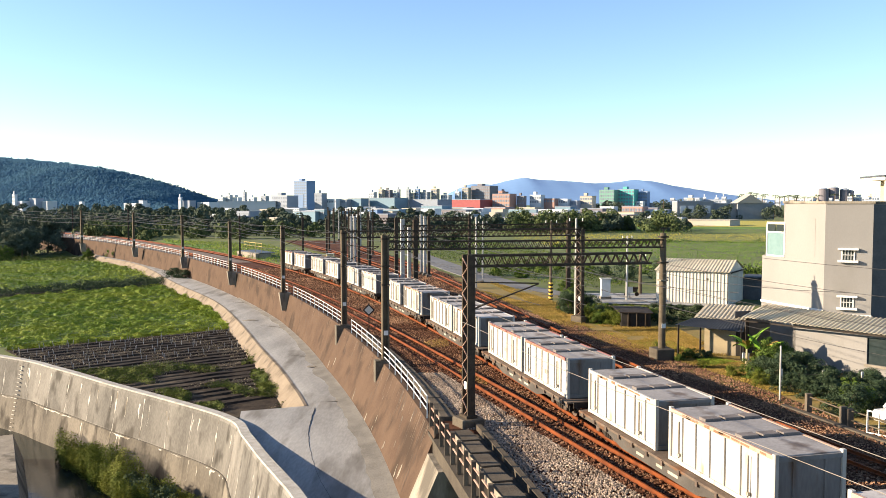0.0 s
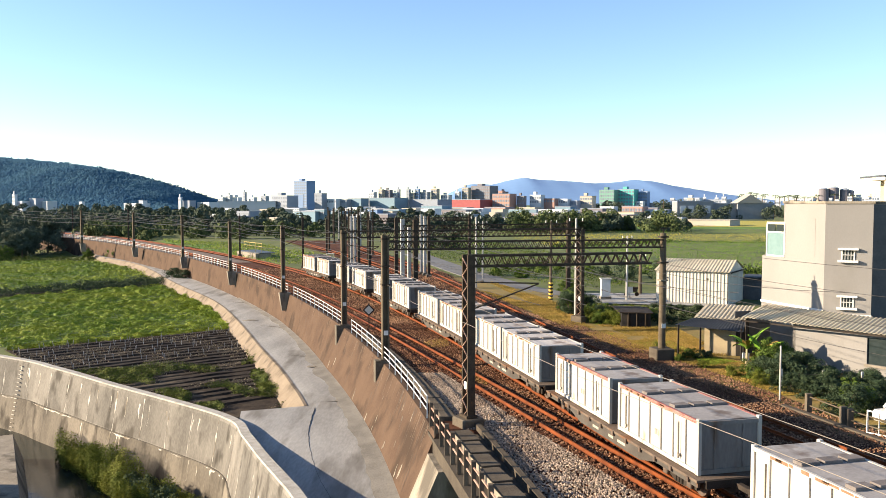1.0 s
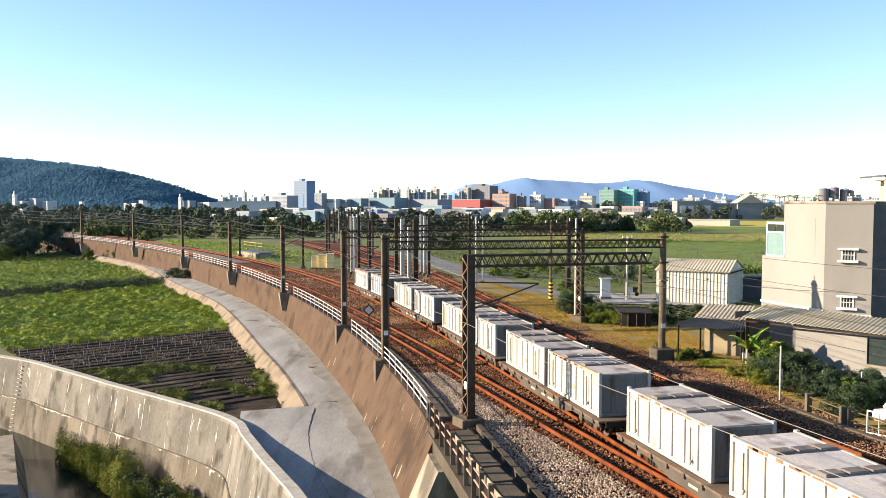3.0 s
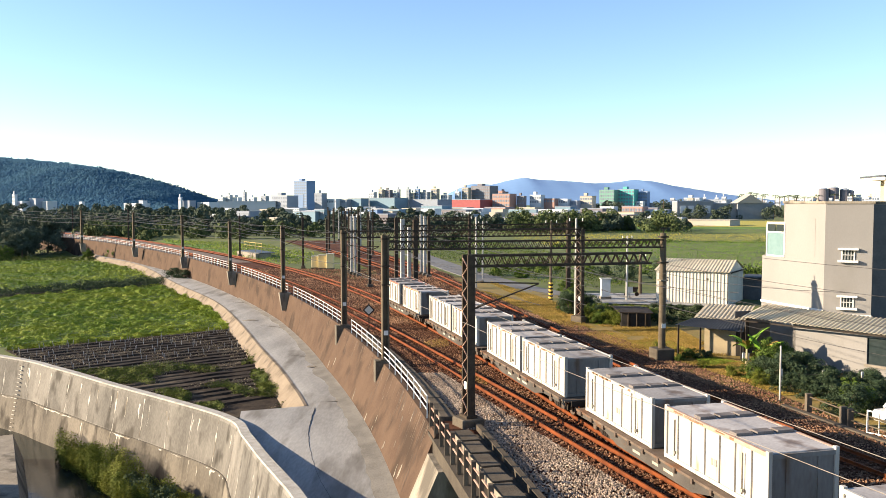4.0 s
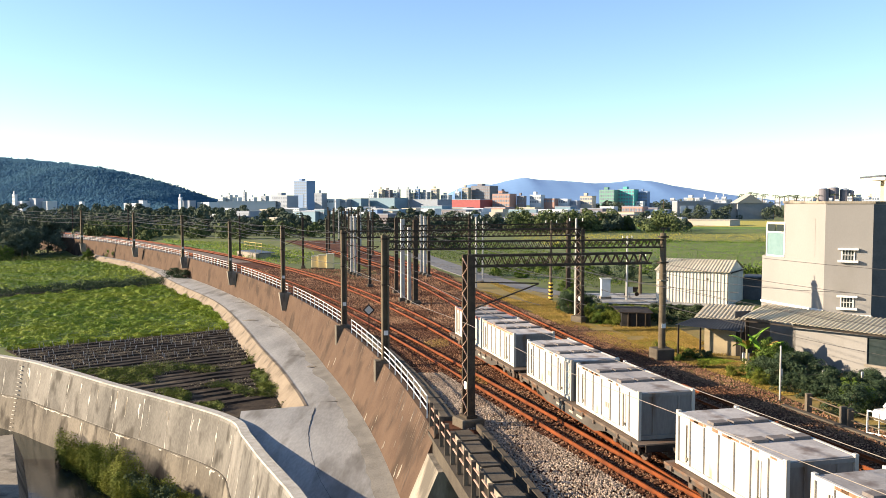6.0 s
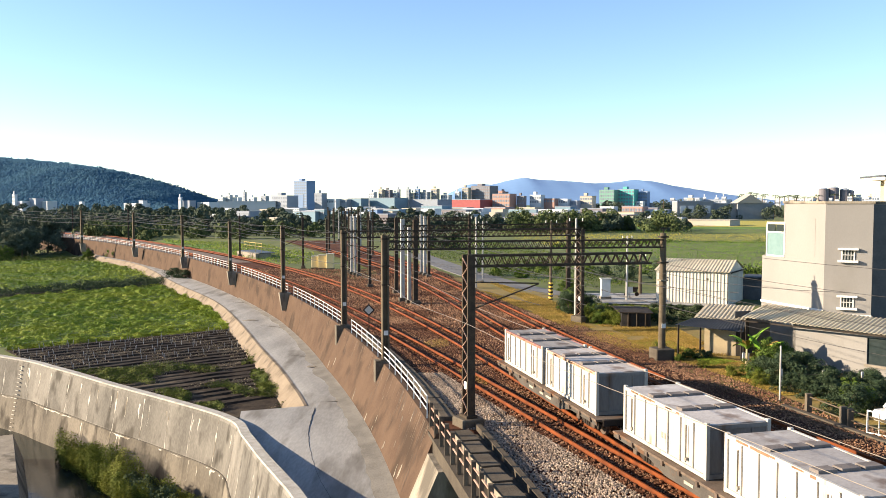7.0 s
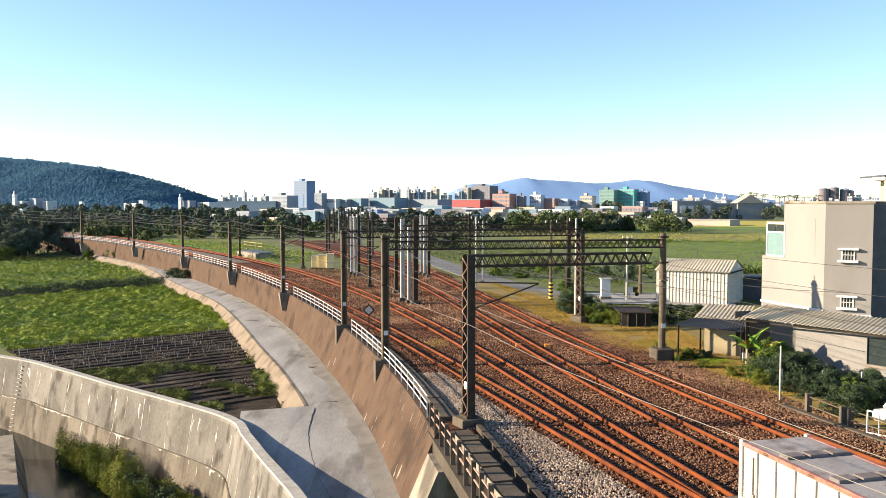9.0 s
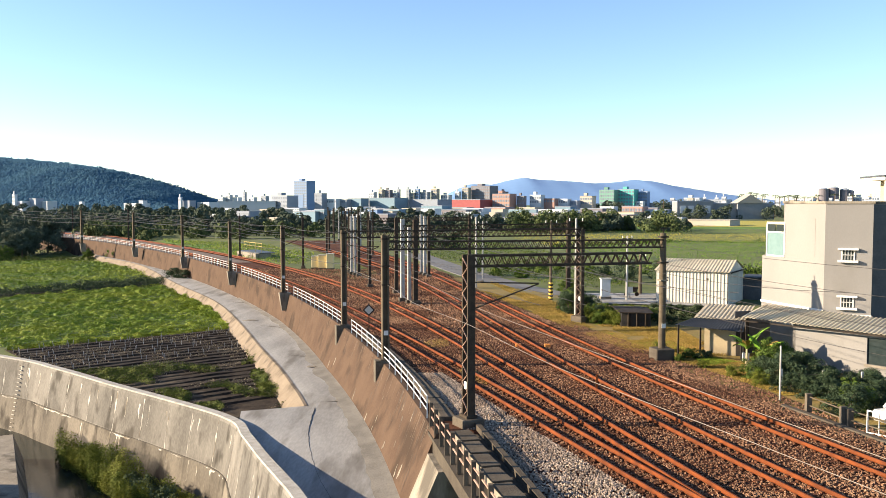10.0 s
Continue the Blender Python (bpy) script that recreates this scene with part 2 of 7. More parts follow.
def land(x, y):
    """Height of the ground sheet."""
    wx = WALL.x(np.clip(y, 20, 300))
    z = FIELD_Z + (YARD_Z - FIELD_Z) * smooth01((x - wx - 0.6 - 0.075 * np.clip(y - 95, 0, 400)) / 6)
    z = z + (-2.5 - z) * smooth01((y - 320) / 300)
    r = river_side(x, y)
    drop = smooth01((r + 0.2) / 1.1) * (1 - smooth01((r - 16) / 6))
    drop = drop * (1 - smooth01((x - wx - 0.5) / 3) * (y > -100))
    return z + (BED_Z - z) * drop


def grid_axis(lo, hi, near, c0, c1, grow=1.22):
    a = list(np.arange(c0, c1 + near / 2, near))
    s, v = near, a[-1]
    while v < hi:
        s *= grow
        v += s
        a.append(min(v, hi))
    s, v, b = near, a[0], []
    while v > lo:
        s *= grow
        v -= s
        b.append(max(v, lo))
    return np.array(b[::-1] + a)


gx, gy = np.meshgrid(grid_axis(-4000, 4000, 0.8, -46, 34), grid_axis(-400, 4600, 0.8, 18, 110))
gz = land(gx, gy)
gv, gf = ribbon([[tuple(p) for p in row] for row in np.dstack([gx, gy, gz])])
ground = tagged(link("ground", gv, gf, M["ground"], smooth=True), "grassy plain around the railway reaching the horizon", "ground", kind="structure")

water = link("water", [(-400, -60, -9.35), (8, -60, -9.35), (8, 150, -9.35), (-400, 150, -9.35)], [(0, 1, 2, 3)], surf("still_river_water", (0.015, 0.02, 0.018), (0.03, 0.035, 0.03), 0.3, 0.12, bump=0.12, fine=2.5, spec=0.28))
tagged(water, "still dark river water beside the flood wall", "water", kind="structure")


def sweep_plan(pts, section):
    """A section [(offset to the right, z), ...] swept along plan points; z may be a function of the share of the way."""
    rows = []
    p = np.array(pts, float)
    tang = np.gradient(p, axis=0)
    tang /= np.linalg.norm(tang, axis=1)[:, None]
    for i, (q, t) in enumerate(zip(p, tang)):
        n = np.array([t[1], -t[0]])
        rows.append([(*(q + n * o), z(i) if callable(z) else z) for o, z in section])
    rows = [r + [r[0]] for r in rows]
    return ribbon(rows)


# the flood wall rises over the road towards the bridge
wall_pts = np.array([p for p in RIVER_LINE if -130 < p[0] < 3 and p[1] > 5])


def flood_top(i):
    y = wall_pts[i][1]
    return float(np.interp(y, [35.3, 37.75, 42, 47.2, 52.2, 60], [-2.2, -2.3, -2.62, -3.0, -3.33, -3.4])) - 0.25 * float(smooth01((y - 66) / 30))


fv, ff = sweep_plan(wall_pts, [(0.0, flood_top), (0.45, flood_top), (0.55, lambda i: flood_top(i) - 0.25), (1.9, -10.6), (-0.1, -10.6), (-0.05, -6)])
flood_wall = tagged(link("flood_wall", fv, ff, M["floodwall"]), "curved stained concrete flood wall along the river", "wall", kind="structure")

# vertical joints with pale lime streaks, the pour joint halfway, iron rungs
pale = surf("lime_streak", (0.38, 0.35, 0.30), (0.52, 0.49, 0.43), 1.5, 0.9, bump=0.3, fine=15.0, stain=((0.17, 0.14, 0.10), 1.2, 0.5))
dw = np.cumsum(np.r_[0, np.hypot(*np.diff(wall_pts, axis=0).T)])


def on_flood(s, z):
    """A point of the wall's river face at the length s and height z, and the outward way."""
    q = np.array([np.interp(s, dw, wall_pts[:, 0]), np.interp(s, dw, wall_pts[:, 1])])
    t = np.array([np.interp(s + 0.5, dw, wall_pts[:, 0]), np.interp(s + 0.5, dw, wall_pts[:, 1])]) - q
    t /= np.linalg.norm(t)
    n = np.array([t[1], -t[0]])
    top = np.interp(s, dw, [flood_top(i) for i in range(len(wall_pts))]) - 0.25
    o = 0.55 + (1.9 - 0.55) * (top - z) / (top + 10.6)
    return q, t, n, o, top


s = dw[0] + 30
joints = []
while s < dw[-1] - 8:
    joints.append(s)
    rows = []
    for k in range(19):
        z = -3.7 - 5.9 * k / 18
        q, t, n, o, top = on_flood(s + 0.10 * noise.noise((s, z * 1.3, 0)), z)
        z = min(z, top)
        wd = 0.012 + 0.15 * max(0.0, noise.noise((s * 3, z * 1.6, 4)))
        rows.append([(*(q + t * w * wd + n * (o + e)), z) for w, e in ((-1, -0.02), (-1, 0.012), (1, 0.012), (1, -0.02))])
    v, f = ribbon(rows)
    link("joint", v, f, pale, flood_wall, "pale lime-streaked joint")
    s += random.uniform(2.6, 4.2)
for i in range(80):
    s = dw[0] + 55 + (dw[-1] - dw[0] - 68) * random.random()
    z0 = random.choice((-6.6, -6.6, -6.7, -4.0, -3.9)) - 0.15 * random.random()
    L = random.uniform(0.35, 1.7)
    wd0 = random.uniform(0.03, 0.13)
    rows = []
    for k in range(7):
        z = z0 - L * k / 6
        q, t, n, o, top = on_flood(s + 0.12 * noise.noise((s, z * 2.3, 0)), z)
        e = 0.105 if z < -6.55 else 0.014
        wd = wd0 * (1 - 0.75 * k / 6) * (0.5 + abs(noise.noise((s * 2, z * 3, 1))))
        rows.append([(*(q + t * w * wd + n * (o + (e if abs(w) < 1.5 else 0))), z) for w in (-1, 1)])
    v, f = ribbon(rows)
    link("lime_streak", v, f, pale, flood_wall, "pale lime streak")
# lime smeared below the pour joint and the coping
for i in range(60):
    s = dw[0] + 45 + (dw[-1] - dw[0] - 56) * random.random()
    z0 = -6.62
    L, h0 = random.uniform(0.5, 2.6), random.uniform(0.1, 0.45)
    rows = []
    for k in range(13):
        a = s + L * k / 12
        q, t, n, o, top = on_flood(a, z0)
        e = 0.106 if z0 < -6.55 else 0.015
        hh = h0 * (0.15 + 1.1 * abs(noise.noise((a * 4.1, i, 3)))) * math.sin(math.pi * (k + 0.5) / 13)
        rows.append([(*(q + n * (o + e + c * 0.13)), z0 - c) for c in (0.0, hh)])
    v, f = ribbon(rows)
    link("lime_streak", v, f, pale, flood_wall, "pale lime smear")
# wall of the opposite bank, its face battered towards the water
near = [(-32.7, 62.8), (-25.7, 49.9), (-19.2, 38.0), (-9.9, 21.0)]
v = []
for x, y in near:
    v += [(x + 0.9, y + 0.5, -10.6), (x, y, -7.5), (x - 0.05, y - 0.03, -7.35), (x - 3.2, y - 1.8, -7.35), (x - 3.4, y - 1.9, -10.6)]
f = [(5 * i + k, 5 * i + k + 1, 5 * i + k + 6, 5 * i + k + 5) for i in range(3) for k in range(4)] + [(0, 1, 2, 3, 4), (19, 18, 17, 16, 15)]
tagged(link("bank_wall", v, f, M["concrete"]), "pale stained concrete wall of the opposite river bank", "wall", kind="structure")
# cast panels between the joints, each weathered on its own
for s0_, s1_ in zip(joints[:-1], joints[1:]):
    for za, zb, e in ((None, -6.5, 0.006), (-6.62, -9.9, 0.098)):
        rows = []
        for s in np.linspace(s0_ + 0.07, s1_ - 0.07, 5):
            q, t, n, o, top = on_flood(s, -5.0)
            z0 = top - 0.02 if za is None else za
            r = []
            for k in range(4):
                z = z0 + (zb - z0) * k / 3
                q, t, n, o, top = on_flood(s, z)
                r.append((*(q + n * (o + e)), z))
            rows.append(r)
        v, f = ribbon(rows)
        link("panel", v, f, M["floodwall"] if za is None else M["dampwall"], flood_wall)
rows = []
for s in np.arange(dw[0] + 25, dw[-1] - 5, 1.0):
    r = []
    for zz, e in ((-6.55, -0.02), (-6.55, 0.09), (-9.9, 0.09)):
        q, t, n, o, top = on_flood(s, zz)
        r.append((*(q + n * (o + e)), zz))
    rows.append(r)
v, f = ribbon(rows)
link("lower_course", v, f, M["dampwall"], flood_wall, "lower course of the wall, slightly proud")
rows = []
for i in range(len(wall_pts)):
    q = wall_pts[i]
    t = wall_pts[min(i + 1, len(wall_pts) - 1)] - wall_pts[max(i - 1, 0)]
    t /= np.linalg.norm(t)
    n = np.array([t[1], -t[0]])
    z = flood_top(i)
    rows.append([(*(q + n * o), z + e) for o, e in ((-0.03, -0.1), (-0.03, 0.03), (0.5, 0.03), (0.53, -0.07))])
v, f = ribbon(rows)
link("coping", v, f, surf("pale_coping", (0.24, 0.22, 0.19), (0.40, 0.38, 0.34), 2.0, 0.9, bump=0.4, fine=12.0), flood_wall, "pale worn coping")
s0 = float(np.interp(-36.2, wall_pts[:, 0], dw))
for k in range(17):
    z = -3.9 - 0.34 * k
    q, t, n, o, top = on_flood(s0, z)
    bm = bmesh.new()
    a, b = q - t * 0.2 + n * (o + 0.14), q + t * 0.2 + n * (o + 0.14)
    beam(bm, (*a, z), (*b, z), 0.045)
    beam(bm, (*a, z), (*(a - n * 0.2), z), 0.045)
    beam(bm, (*b, z), (*(b - n * 0.2), z), 0.045)
    part("rung", bm, pale, flood_wall, "iron rung")

# pier of the opposite bank
pv = [(-30, 51), (-25.2, 46.3), (-21.7, 40.0), (-24, 30), (-60, 30), (-60, 52)]
n = len(pv)
tagged(link("river_pier", [(x, y, -10.6) for x, y in pv] + [(x, y, -4.0) for x, y in pv], [tuple(range(n, 2 * n))[::-1]] + [(i, (i + 1) % n, n + (i + 1) % n, n + i) for i in range(n)], M["concrete"]), "concrete bank wall on the other side of the river", "wall", kind="structure")

# concrete road along the retaining wall
road_left = bow([(-100, 232), (-86.1, 210.4), (-65.9, 182.2), (-43.5, 139.5), (-31, 116), (-22.4, 95), (-14.2, 71.9), (-10.8, 60.9), (-9.3, 56.0)])
road_left[:, 0] -= 0.8 * np.interp(road_left[:, 1], [60, 80, 150, 190], [0, 1, 1, 0])
road_left = np.vstack([road_left, [(-13.35, 54.6), (-12.95, 52.5), (-11.7, 49.5), (-10.7, 47.2), (-8.65, 42.0), (-6.85, 37.75), (-5.6, 35), (-2.2, 26), (0.8, 14)]])


def road_right_at(y):
    return float(WALL.x(y)) - 0.35


rows = []
for a in road_left:
    rx = road_right_at(a[1]) + 0.2
    rows.append([(a[0], a[1], ROAD_Z - 1.3), (a[0], a[1], ROAD_Z)] + [(a[0] + (rx - a[0]) * k / 6, a[1], ROAD_Z + 0.03 * math.sin(k)) for k in range(1, 7)])
rv, rf = ribbon(rows)
road = tagged(link("road", rv, rf, M["road"]), "worn pale concrete road below the railway wall", "road", kind="structure")

# cracks, patches and litter of the road
M["crack"] = surf("dark_crack", (0.05, 0.045, 0.04), (0.09, 0.08, 0.07), 2.0, 0.95)
for pts in ([(-8.6, 55.5), (-8.2, 50.5), (-7.6, 46.8), (-6.3, 41.5), (-4.6, 36.5)], [(-8.8, 57.0), (-6.0, 57.3), (-4.8, 57.1)], [(-20.5, 93), (-17.6, 91.5)], [(-13.8, 74.5), (-10.2, 74.0)], [(-30, 115.5), (-26.5, 114)]):
    p = bow(pts, 10)
    p = p + np.array([[0.05 * noise.noise((a * 1.7, b * 1.7, 0)), 0.05 * noise.noise((a * 1.7, b * 1.7, 5))] for a, b in p])
    v, f = sweep_plan(p, [(-0.006, ROAD_Z + 0.036), (0.006, ROAD_Z + 0.036), (0.01, ROAD_Z - 0.05), (-0.01, ROAD_Z - 0.05)])
    link("crack", v, f, M["crack"], road, "dark crack in the concrete")
for x, y, w, d in ((-11.0, 69.5, 0.5, 0.35), (-22.5, 97, 0.8, 0.5)):
    bm = bmesh.new()
    q = bmesh.ops.create_circle(bm, cap_ends=True, segments=11, radius=1)
    for vv in bm.verts:
        k = 0.75 + 0.5 * random.random()
        vv.co = (vv.co.x * w * k, vv.co.y * d * k, 0)
    g = bmesh.ops.extrude_face_region(bm, geom=bm.faces[:])
    for e in g["geom"]:
        if isinstance(e, bmesh.types.BMVert):
            e.co.z = 0.03
    ob = part("repair_patch", bm, M["concrete"], road, "pale repair patch")
    ob.location = (x, y, ROAD_Z + 0.022)
for x, y, r in ((-17.9, 94.5, 0.28), (-9.2, 71.0, 0.2)):
    ob = tagged(new("road_stone"), "dark stone lying at the road edge", "stone")
    bm = bmesh.new()
    bmesh.ops.create_icosphere(bm, subdivisions=1, radius=r)
    for vv in bm.verts:
        vv.co *= 0.8 + 0.4 * random.random()
        vv.co.z *= 0.6
    part("stone_body", bm, M["concrete_dark"], ob)
    ob.location = (x, y, ROAD_Z + r * 0.45)

# low kerb wall of the road towards the fields
kerb_pts = [p for p in road_left if p[1] > 55.5]
kv, kf = sweep_plan(kerb_pts, [(-0.12, ROAD_Z + 0.035), (0.10, ROAD_Z + 0.035), (1.5, -5.0), (-0.12, -5.0)])
tagged(link("kerb_wall", kv, kf, surf("tan_kerb_concrete", (0.13, 0.10, 0.07), (0.22, 0.175, 0.125), 0.7, 0.9, bump=0.4, fine=7.0, stain=((0.08, 0.06, 0.04), 0.5, 0.54))), "low weathered concrete kerb wall beside the crop fields", "wall", kind="structure")

# retaining wall of the railway, its face battered towards the road
def wall_face(z, y):
    """Offset of the wall's sloping face from its line at the height z; the slope steepens along the way."""
    return 0.02 - float(np.interp(y, [68, 96], [0.435, 0.155])) * max(0.0, -0.1 - z)


wys = steps(36.9, 290, 1.0, 0.015)
rows = []
for y in wys:
    pts = [(*[float(c) for c in WALL.off(y, o)], z) for o, z in ((wall_face(-4.8, y), -4.8), (0.02, -0.1), (0.02, -0.05), (0.3, -0.05), (0.3, -4.8))]
    rows.append(pts + pts[:1])
rtv, rtf = ribbon(rows)
rtf.append((4, 3, 2, 1, 0))
retaining = tagged(link("retaining_wall", rtv, rtf, M["retaining"]), "brown stained concrete retaining wall of the railway", "wall", kind="structure")

# spalled patches and white streaks on the wall's face
for i in range(18):
    y = 39.5 + 34 * random.random() ** 1.5
    z = -0.5 - 2.9 * random.random() if i % 3 else -2.9 - 0.4 * random.random()
    hgt, wid = random.uniform(0.1, 0.4), random.uniform(0.03, 0.12)
    prof = []
    for k in range(9):
        a = k * 6.283 / 9
        j = 0.6 + 0.6 * random.random()
        dy, dz = wid * math.cos(a) * j, hgt * math.sin(a) * j
        zz = min(z + dz, -0.2)
        x0, y0 = WALL.off(y + dy + 0.3 * dz, wall_face(zz, y) - 0.012)
        prof.append((float(x0), float(y0), zz))
    link("spall", prof, [tuple(range(9))], M["concrete"], retaining, "pale spalled patch")
# lime runs below the wall's top edge and dark damp runs further down
M["lime"] = surf("thin_lime_run", (0.10, 0.07, 0.048), (0.17, 0.125, 0.09), 2.0, 0.9, bump=0.2, fine=15.0)
M["damp"] = surf("dark_damp_run", (0.038, 0.026, 0.018), (0.06, 0.04, 0.028), 1.5, 0.9, bump=0.2, fine=15.0)
for i in range(120):
    dark = i % 5 < 2
    y = 38.6 + 90 * random.random() ** 1.8
    z0 = -0.16 if not dark or random.random() < 0.6 else random.uniform(-2.4, -0.6)
    L = random.uniform(0.3, 1.3) * (1.5 if dark else 1.0)
    wd0 = random.uniform(0.015, 0.05) * (2.2 if dark else 1.0)
    rows = []
    for k in range(6):
        z = max(z0 - L * k / 5, -3.3)
        wd = wd0 * (1.0 - 0.8 * k / 5) * (0.6 + abs(noise.noise((y * 3, z * 3, 2))))
        yy = y + 0.05 * noise.noise((y, z * 2, 6)) - 0.05 * k
        rows.append([(*[float(c) for c in WALL.off(yy + e * wd, wall_face(z, yy) - (0.006 if dark else 0.010))], z) for e in (-1, 1)])
    v, f = ribbon(rows)
    link("run_stain", v, f, M["damp" if dark else "lime"], retaining, "dark damp run" if dark else "pale lime run")

# washed-down dirt along the wall's foot
rows = []
for y in np.arange(37.0, 120, 0.4):
    w = (0.9 + 1.2 * abs(noise.noise((y * 0.17, 0, 3))) + 0.12 * noise.noise((y * 1.3, 0, 5))) * float(np.interp(y, [36, 46, 75, 110], [1.2, 1.1, 0.8, 0.5]))
    pts = []
    for k in range(5):
        x0, y0 = WALL.off(y, wall_face(ROAD_Z, y) + 0.08 - w * k / 4)
        pts.append((float(x0), float(y0), ROAD_Z + 0.036 + 0.10 * (1 - k / 4) ** 2 + 0.02 * noise.noise((y * 2, k, 1)) - (0.03 if k == 4 else 0)))
    rows.append(pts)
v, f = ribbon(rows)
tagged(link("dirt_strip", v, f, surf("washed_dirt", (0.11, 0.10, 0.086), (0.20, 0.186, 0.163), 0.8, 0.95, bump=0.3, fine=9.0), smooth=True), "brown dirt washed against the wall foot", "dirt", kind="structure")

# ---- ballast bed ----
YARD_R = lambda y: float(yard_edge(y))


def gravel(name, left, right, y0, y1, label, material=None):
    rows = []
    for y in steps(y0, y1, 1.0, 0.02):
        a, b = left(y), right(y)
        r = []
        for k in range(33):
            x = a + (b - a) * k / 32
            z = -0.25 + 0.035 * noise.noise((x * 0.6, y * 0.6, 0)) if k < 31 else (-0.38 if k == 31 else -0.62)
            r.append((x, y, z))
        rows.append(r)
    v, f = ribbon(rows)
    return tagged(link(name, v, f, material or M["ballast"], smooth=True), label, "ballast", kind="structure")


wall_in = lambda y: float(WALL.x(y)) + (0.28 if y > 38.2 else 2.3)
gravel("ballast_bed", wall_in, YARD_R, -160, 112, "rust-stained gravel ballast under the tracks")
gravel("ballast_bed", wall_in, lambda y: float(TRACK2.x(y)) + 2.8 + 3.0 * float(1 - smooth01((y - 112) / 15)), 112, 146, "rust-stained gravel ballast under the main tracks")
gravel("ballast_bed", wall_in, lambda y: float(TRACK2.x(y)) + 2.8, 146, 300, "grey-brown gravel ballast under the far main tracks", M["farballast"])
gravel("ballast_bed", lambda y: float(TRACK3.x(y)) - 2.4 - 3.0 * float(1 - smooth01((y - 112) / 15)), YARD_R, 112, 230, "rust-stained gravel ballast under the yard tracks")

# bridge deck with walkway on the near side of the abutment
bridge = tagged(new("rail_bridge"), "concrete railway bridge with a walkway and cable troughs", "bridge", kind="structure")
bys = steps(-160, 38.2, 2.0, 0.0)
v, f = extrude_along(WALL, bys, [(-0.12, -0.9), (-0.12, -0.28), (2.1, -0.28), (2.1, 0.02), (2.34, 0.02), (2.34, -0.9)])
link("deck", v, f, M["concrete_dark"], bridge)
v, f = extrude_along(WALL, [37.0, 38.3], [(-0.35, -9.5), (-0.2, -0.95), (26, -0.95), (26, -9.5)])
link("abutment", v, f, M["concrete"], bridge, "pale concrete abutment")
v, f = extrude_along(WALL, [34.3, 35.6, 36.9], [(wall_face(-9.6, 38), -9.6), (wall_face(-0.93, 38), -0.93), (0.8, -0.93), (0.8, -9.6)])
link("wing_wall", v, f, M["concrete"], bridge, "pale stained wing wall")

# ---- tracks ----
RAIL = [(-0.065, -0.15), (-0.02, -0.12), (-0.02, -0.04), (-0.036, -0.032), (-0.036, 0.0), (0.036, 0.0), (0.036, -0.032), (0.02, -0.04), (0.02, -0.12), (0.065, -0.15)]
bm = bmesh.new()
slab(bm, -1.05, 1.05, -0.11, 0.11, -0.35, -0.205, 0.015)
for sx in (-0.55, 0.55):
    slab(bm, sx - 0.16, sx + 0.16, -0.08, 0.08, -0.206, -0.138)
sleeper_mesh = bpy.data.meshes.new("sleeper")
bm.to_mesh(sleeper_mesh)
bm.free()
sleeper_mesh.materials.append(M["sleeper"])


def track(name, line, y_end, label, count=130):
    ob = tagged(new(name), label, "railway track", kind="structure")
    for side in (-0.566, 0.566):
        v, f = extrude_along(line, steps(-170, y_end, 1.5, 0.012), [(o + side, z) for o, z in RAIL])
        link("rail", v, f, M["rail"], ob)
    y, n, vs, fs = 26.0, 0, [], []
    while y < min(y_end, 190):
        s = float(line.slope(y))
        x = float(line.x(y))
        ang = -math.degrees(math.atan(s))
        if n < count:
            share("sleeper", sleeper_mesh, ob, pose(x, y, random.uniform(-0.01, 0.01), 0, 0, ang))
        else:
            k = len(vs)
            c, sn = math.cos(math.radians(ang)), math.sin(math.radians(ang))
            for dx, dy, dz in ((-1.05, -0.11, -0.19), (1.05, -0.11, -0.19), (1.05, 0.11, -0.19), (-1.05, 0.11, -0.19), (-1.05, -0.11, -0.3), (1.05, -0.11, -0.3)):
                vs.append((x + dx * c - dy * sn, y + dx * sn + dy * c, dz))
            fs += [(k, k + 1, k + 2, k + 3), (k + 4, k + 5, k + 1, k)]
        n += 1
        y += 0.62 / math.hypot(1, s)
    if vs:
        tagged(link("far_sleepers", vs, fs, M["sleeper"], ob), kind="stuff")
    return ob


track("track_1", TRACK1, 300, "rusty main track with sleepers along the retaining wall")
track("track_2", TRACK2, 285, "rusty track that carries the freight train")
track("track_3", TRACK3, 210, "rusty yard track between the other tracks")
track("track_4", TRACK4, 215, "rusty outer yard track beside the grass")

# ---- hills and backdrop ----


def ridge(name, pts, depth, material, label, rough, amp=1.0):
    """A hill: a crest line (x, z) at depth, sloping down to both sides."""
    xs = np.arange(pts[0][0], pts[-1][0] + 1, rough * 2.0)
    zs = np.interp(xs, [p[0] for p in pts], [p[1] for p in pts])
    rows = []
    for j, k in enumerate((0, 0.12, 0.25, 0.4, 0.55, 0.7, 0.85, 1.0)):
        rows.append([(float(x), depth[0] + (depth[1] - depth[0]) * k, -3 + float(z + 3) * math.sin(k * math.pi / 2) * (1 + 0.10 * amp * noise.noise((x / (rough * 9), k * 3, 1)) * (k < 1)) + rough * amp * (0.5 * noise.noise((x / rough / 2.5, k * 6, 5)) + 0.35 * noise.noise((x / rough / 5, k * 4, 9))) * min(1, k * 3)) for x, z in zip(xs, zs)])
    rows.append([(float(x), depth[1] + 400, -3.0) for x in xs])
    v, f = ribbon(rows)
    ob = tagged(link(name, v, f, material, smooth=True), label, "hill", kind="structure")
    return ob


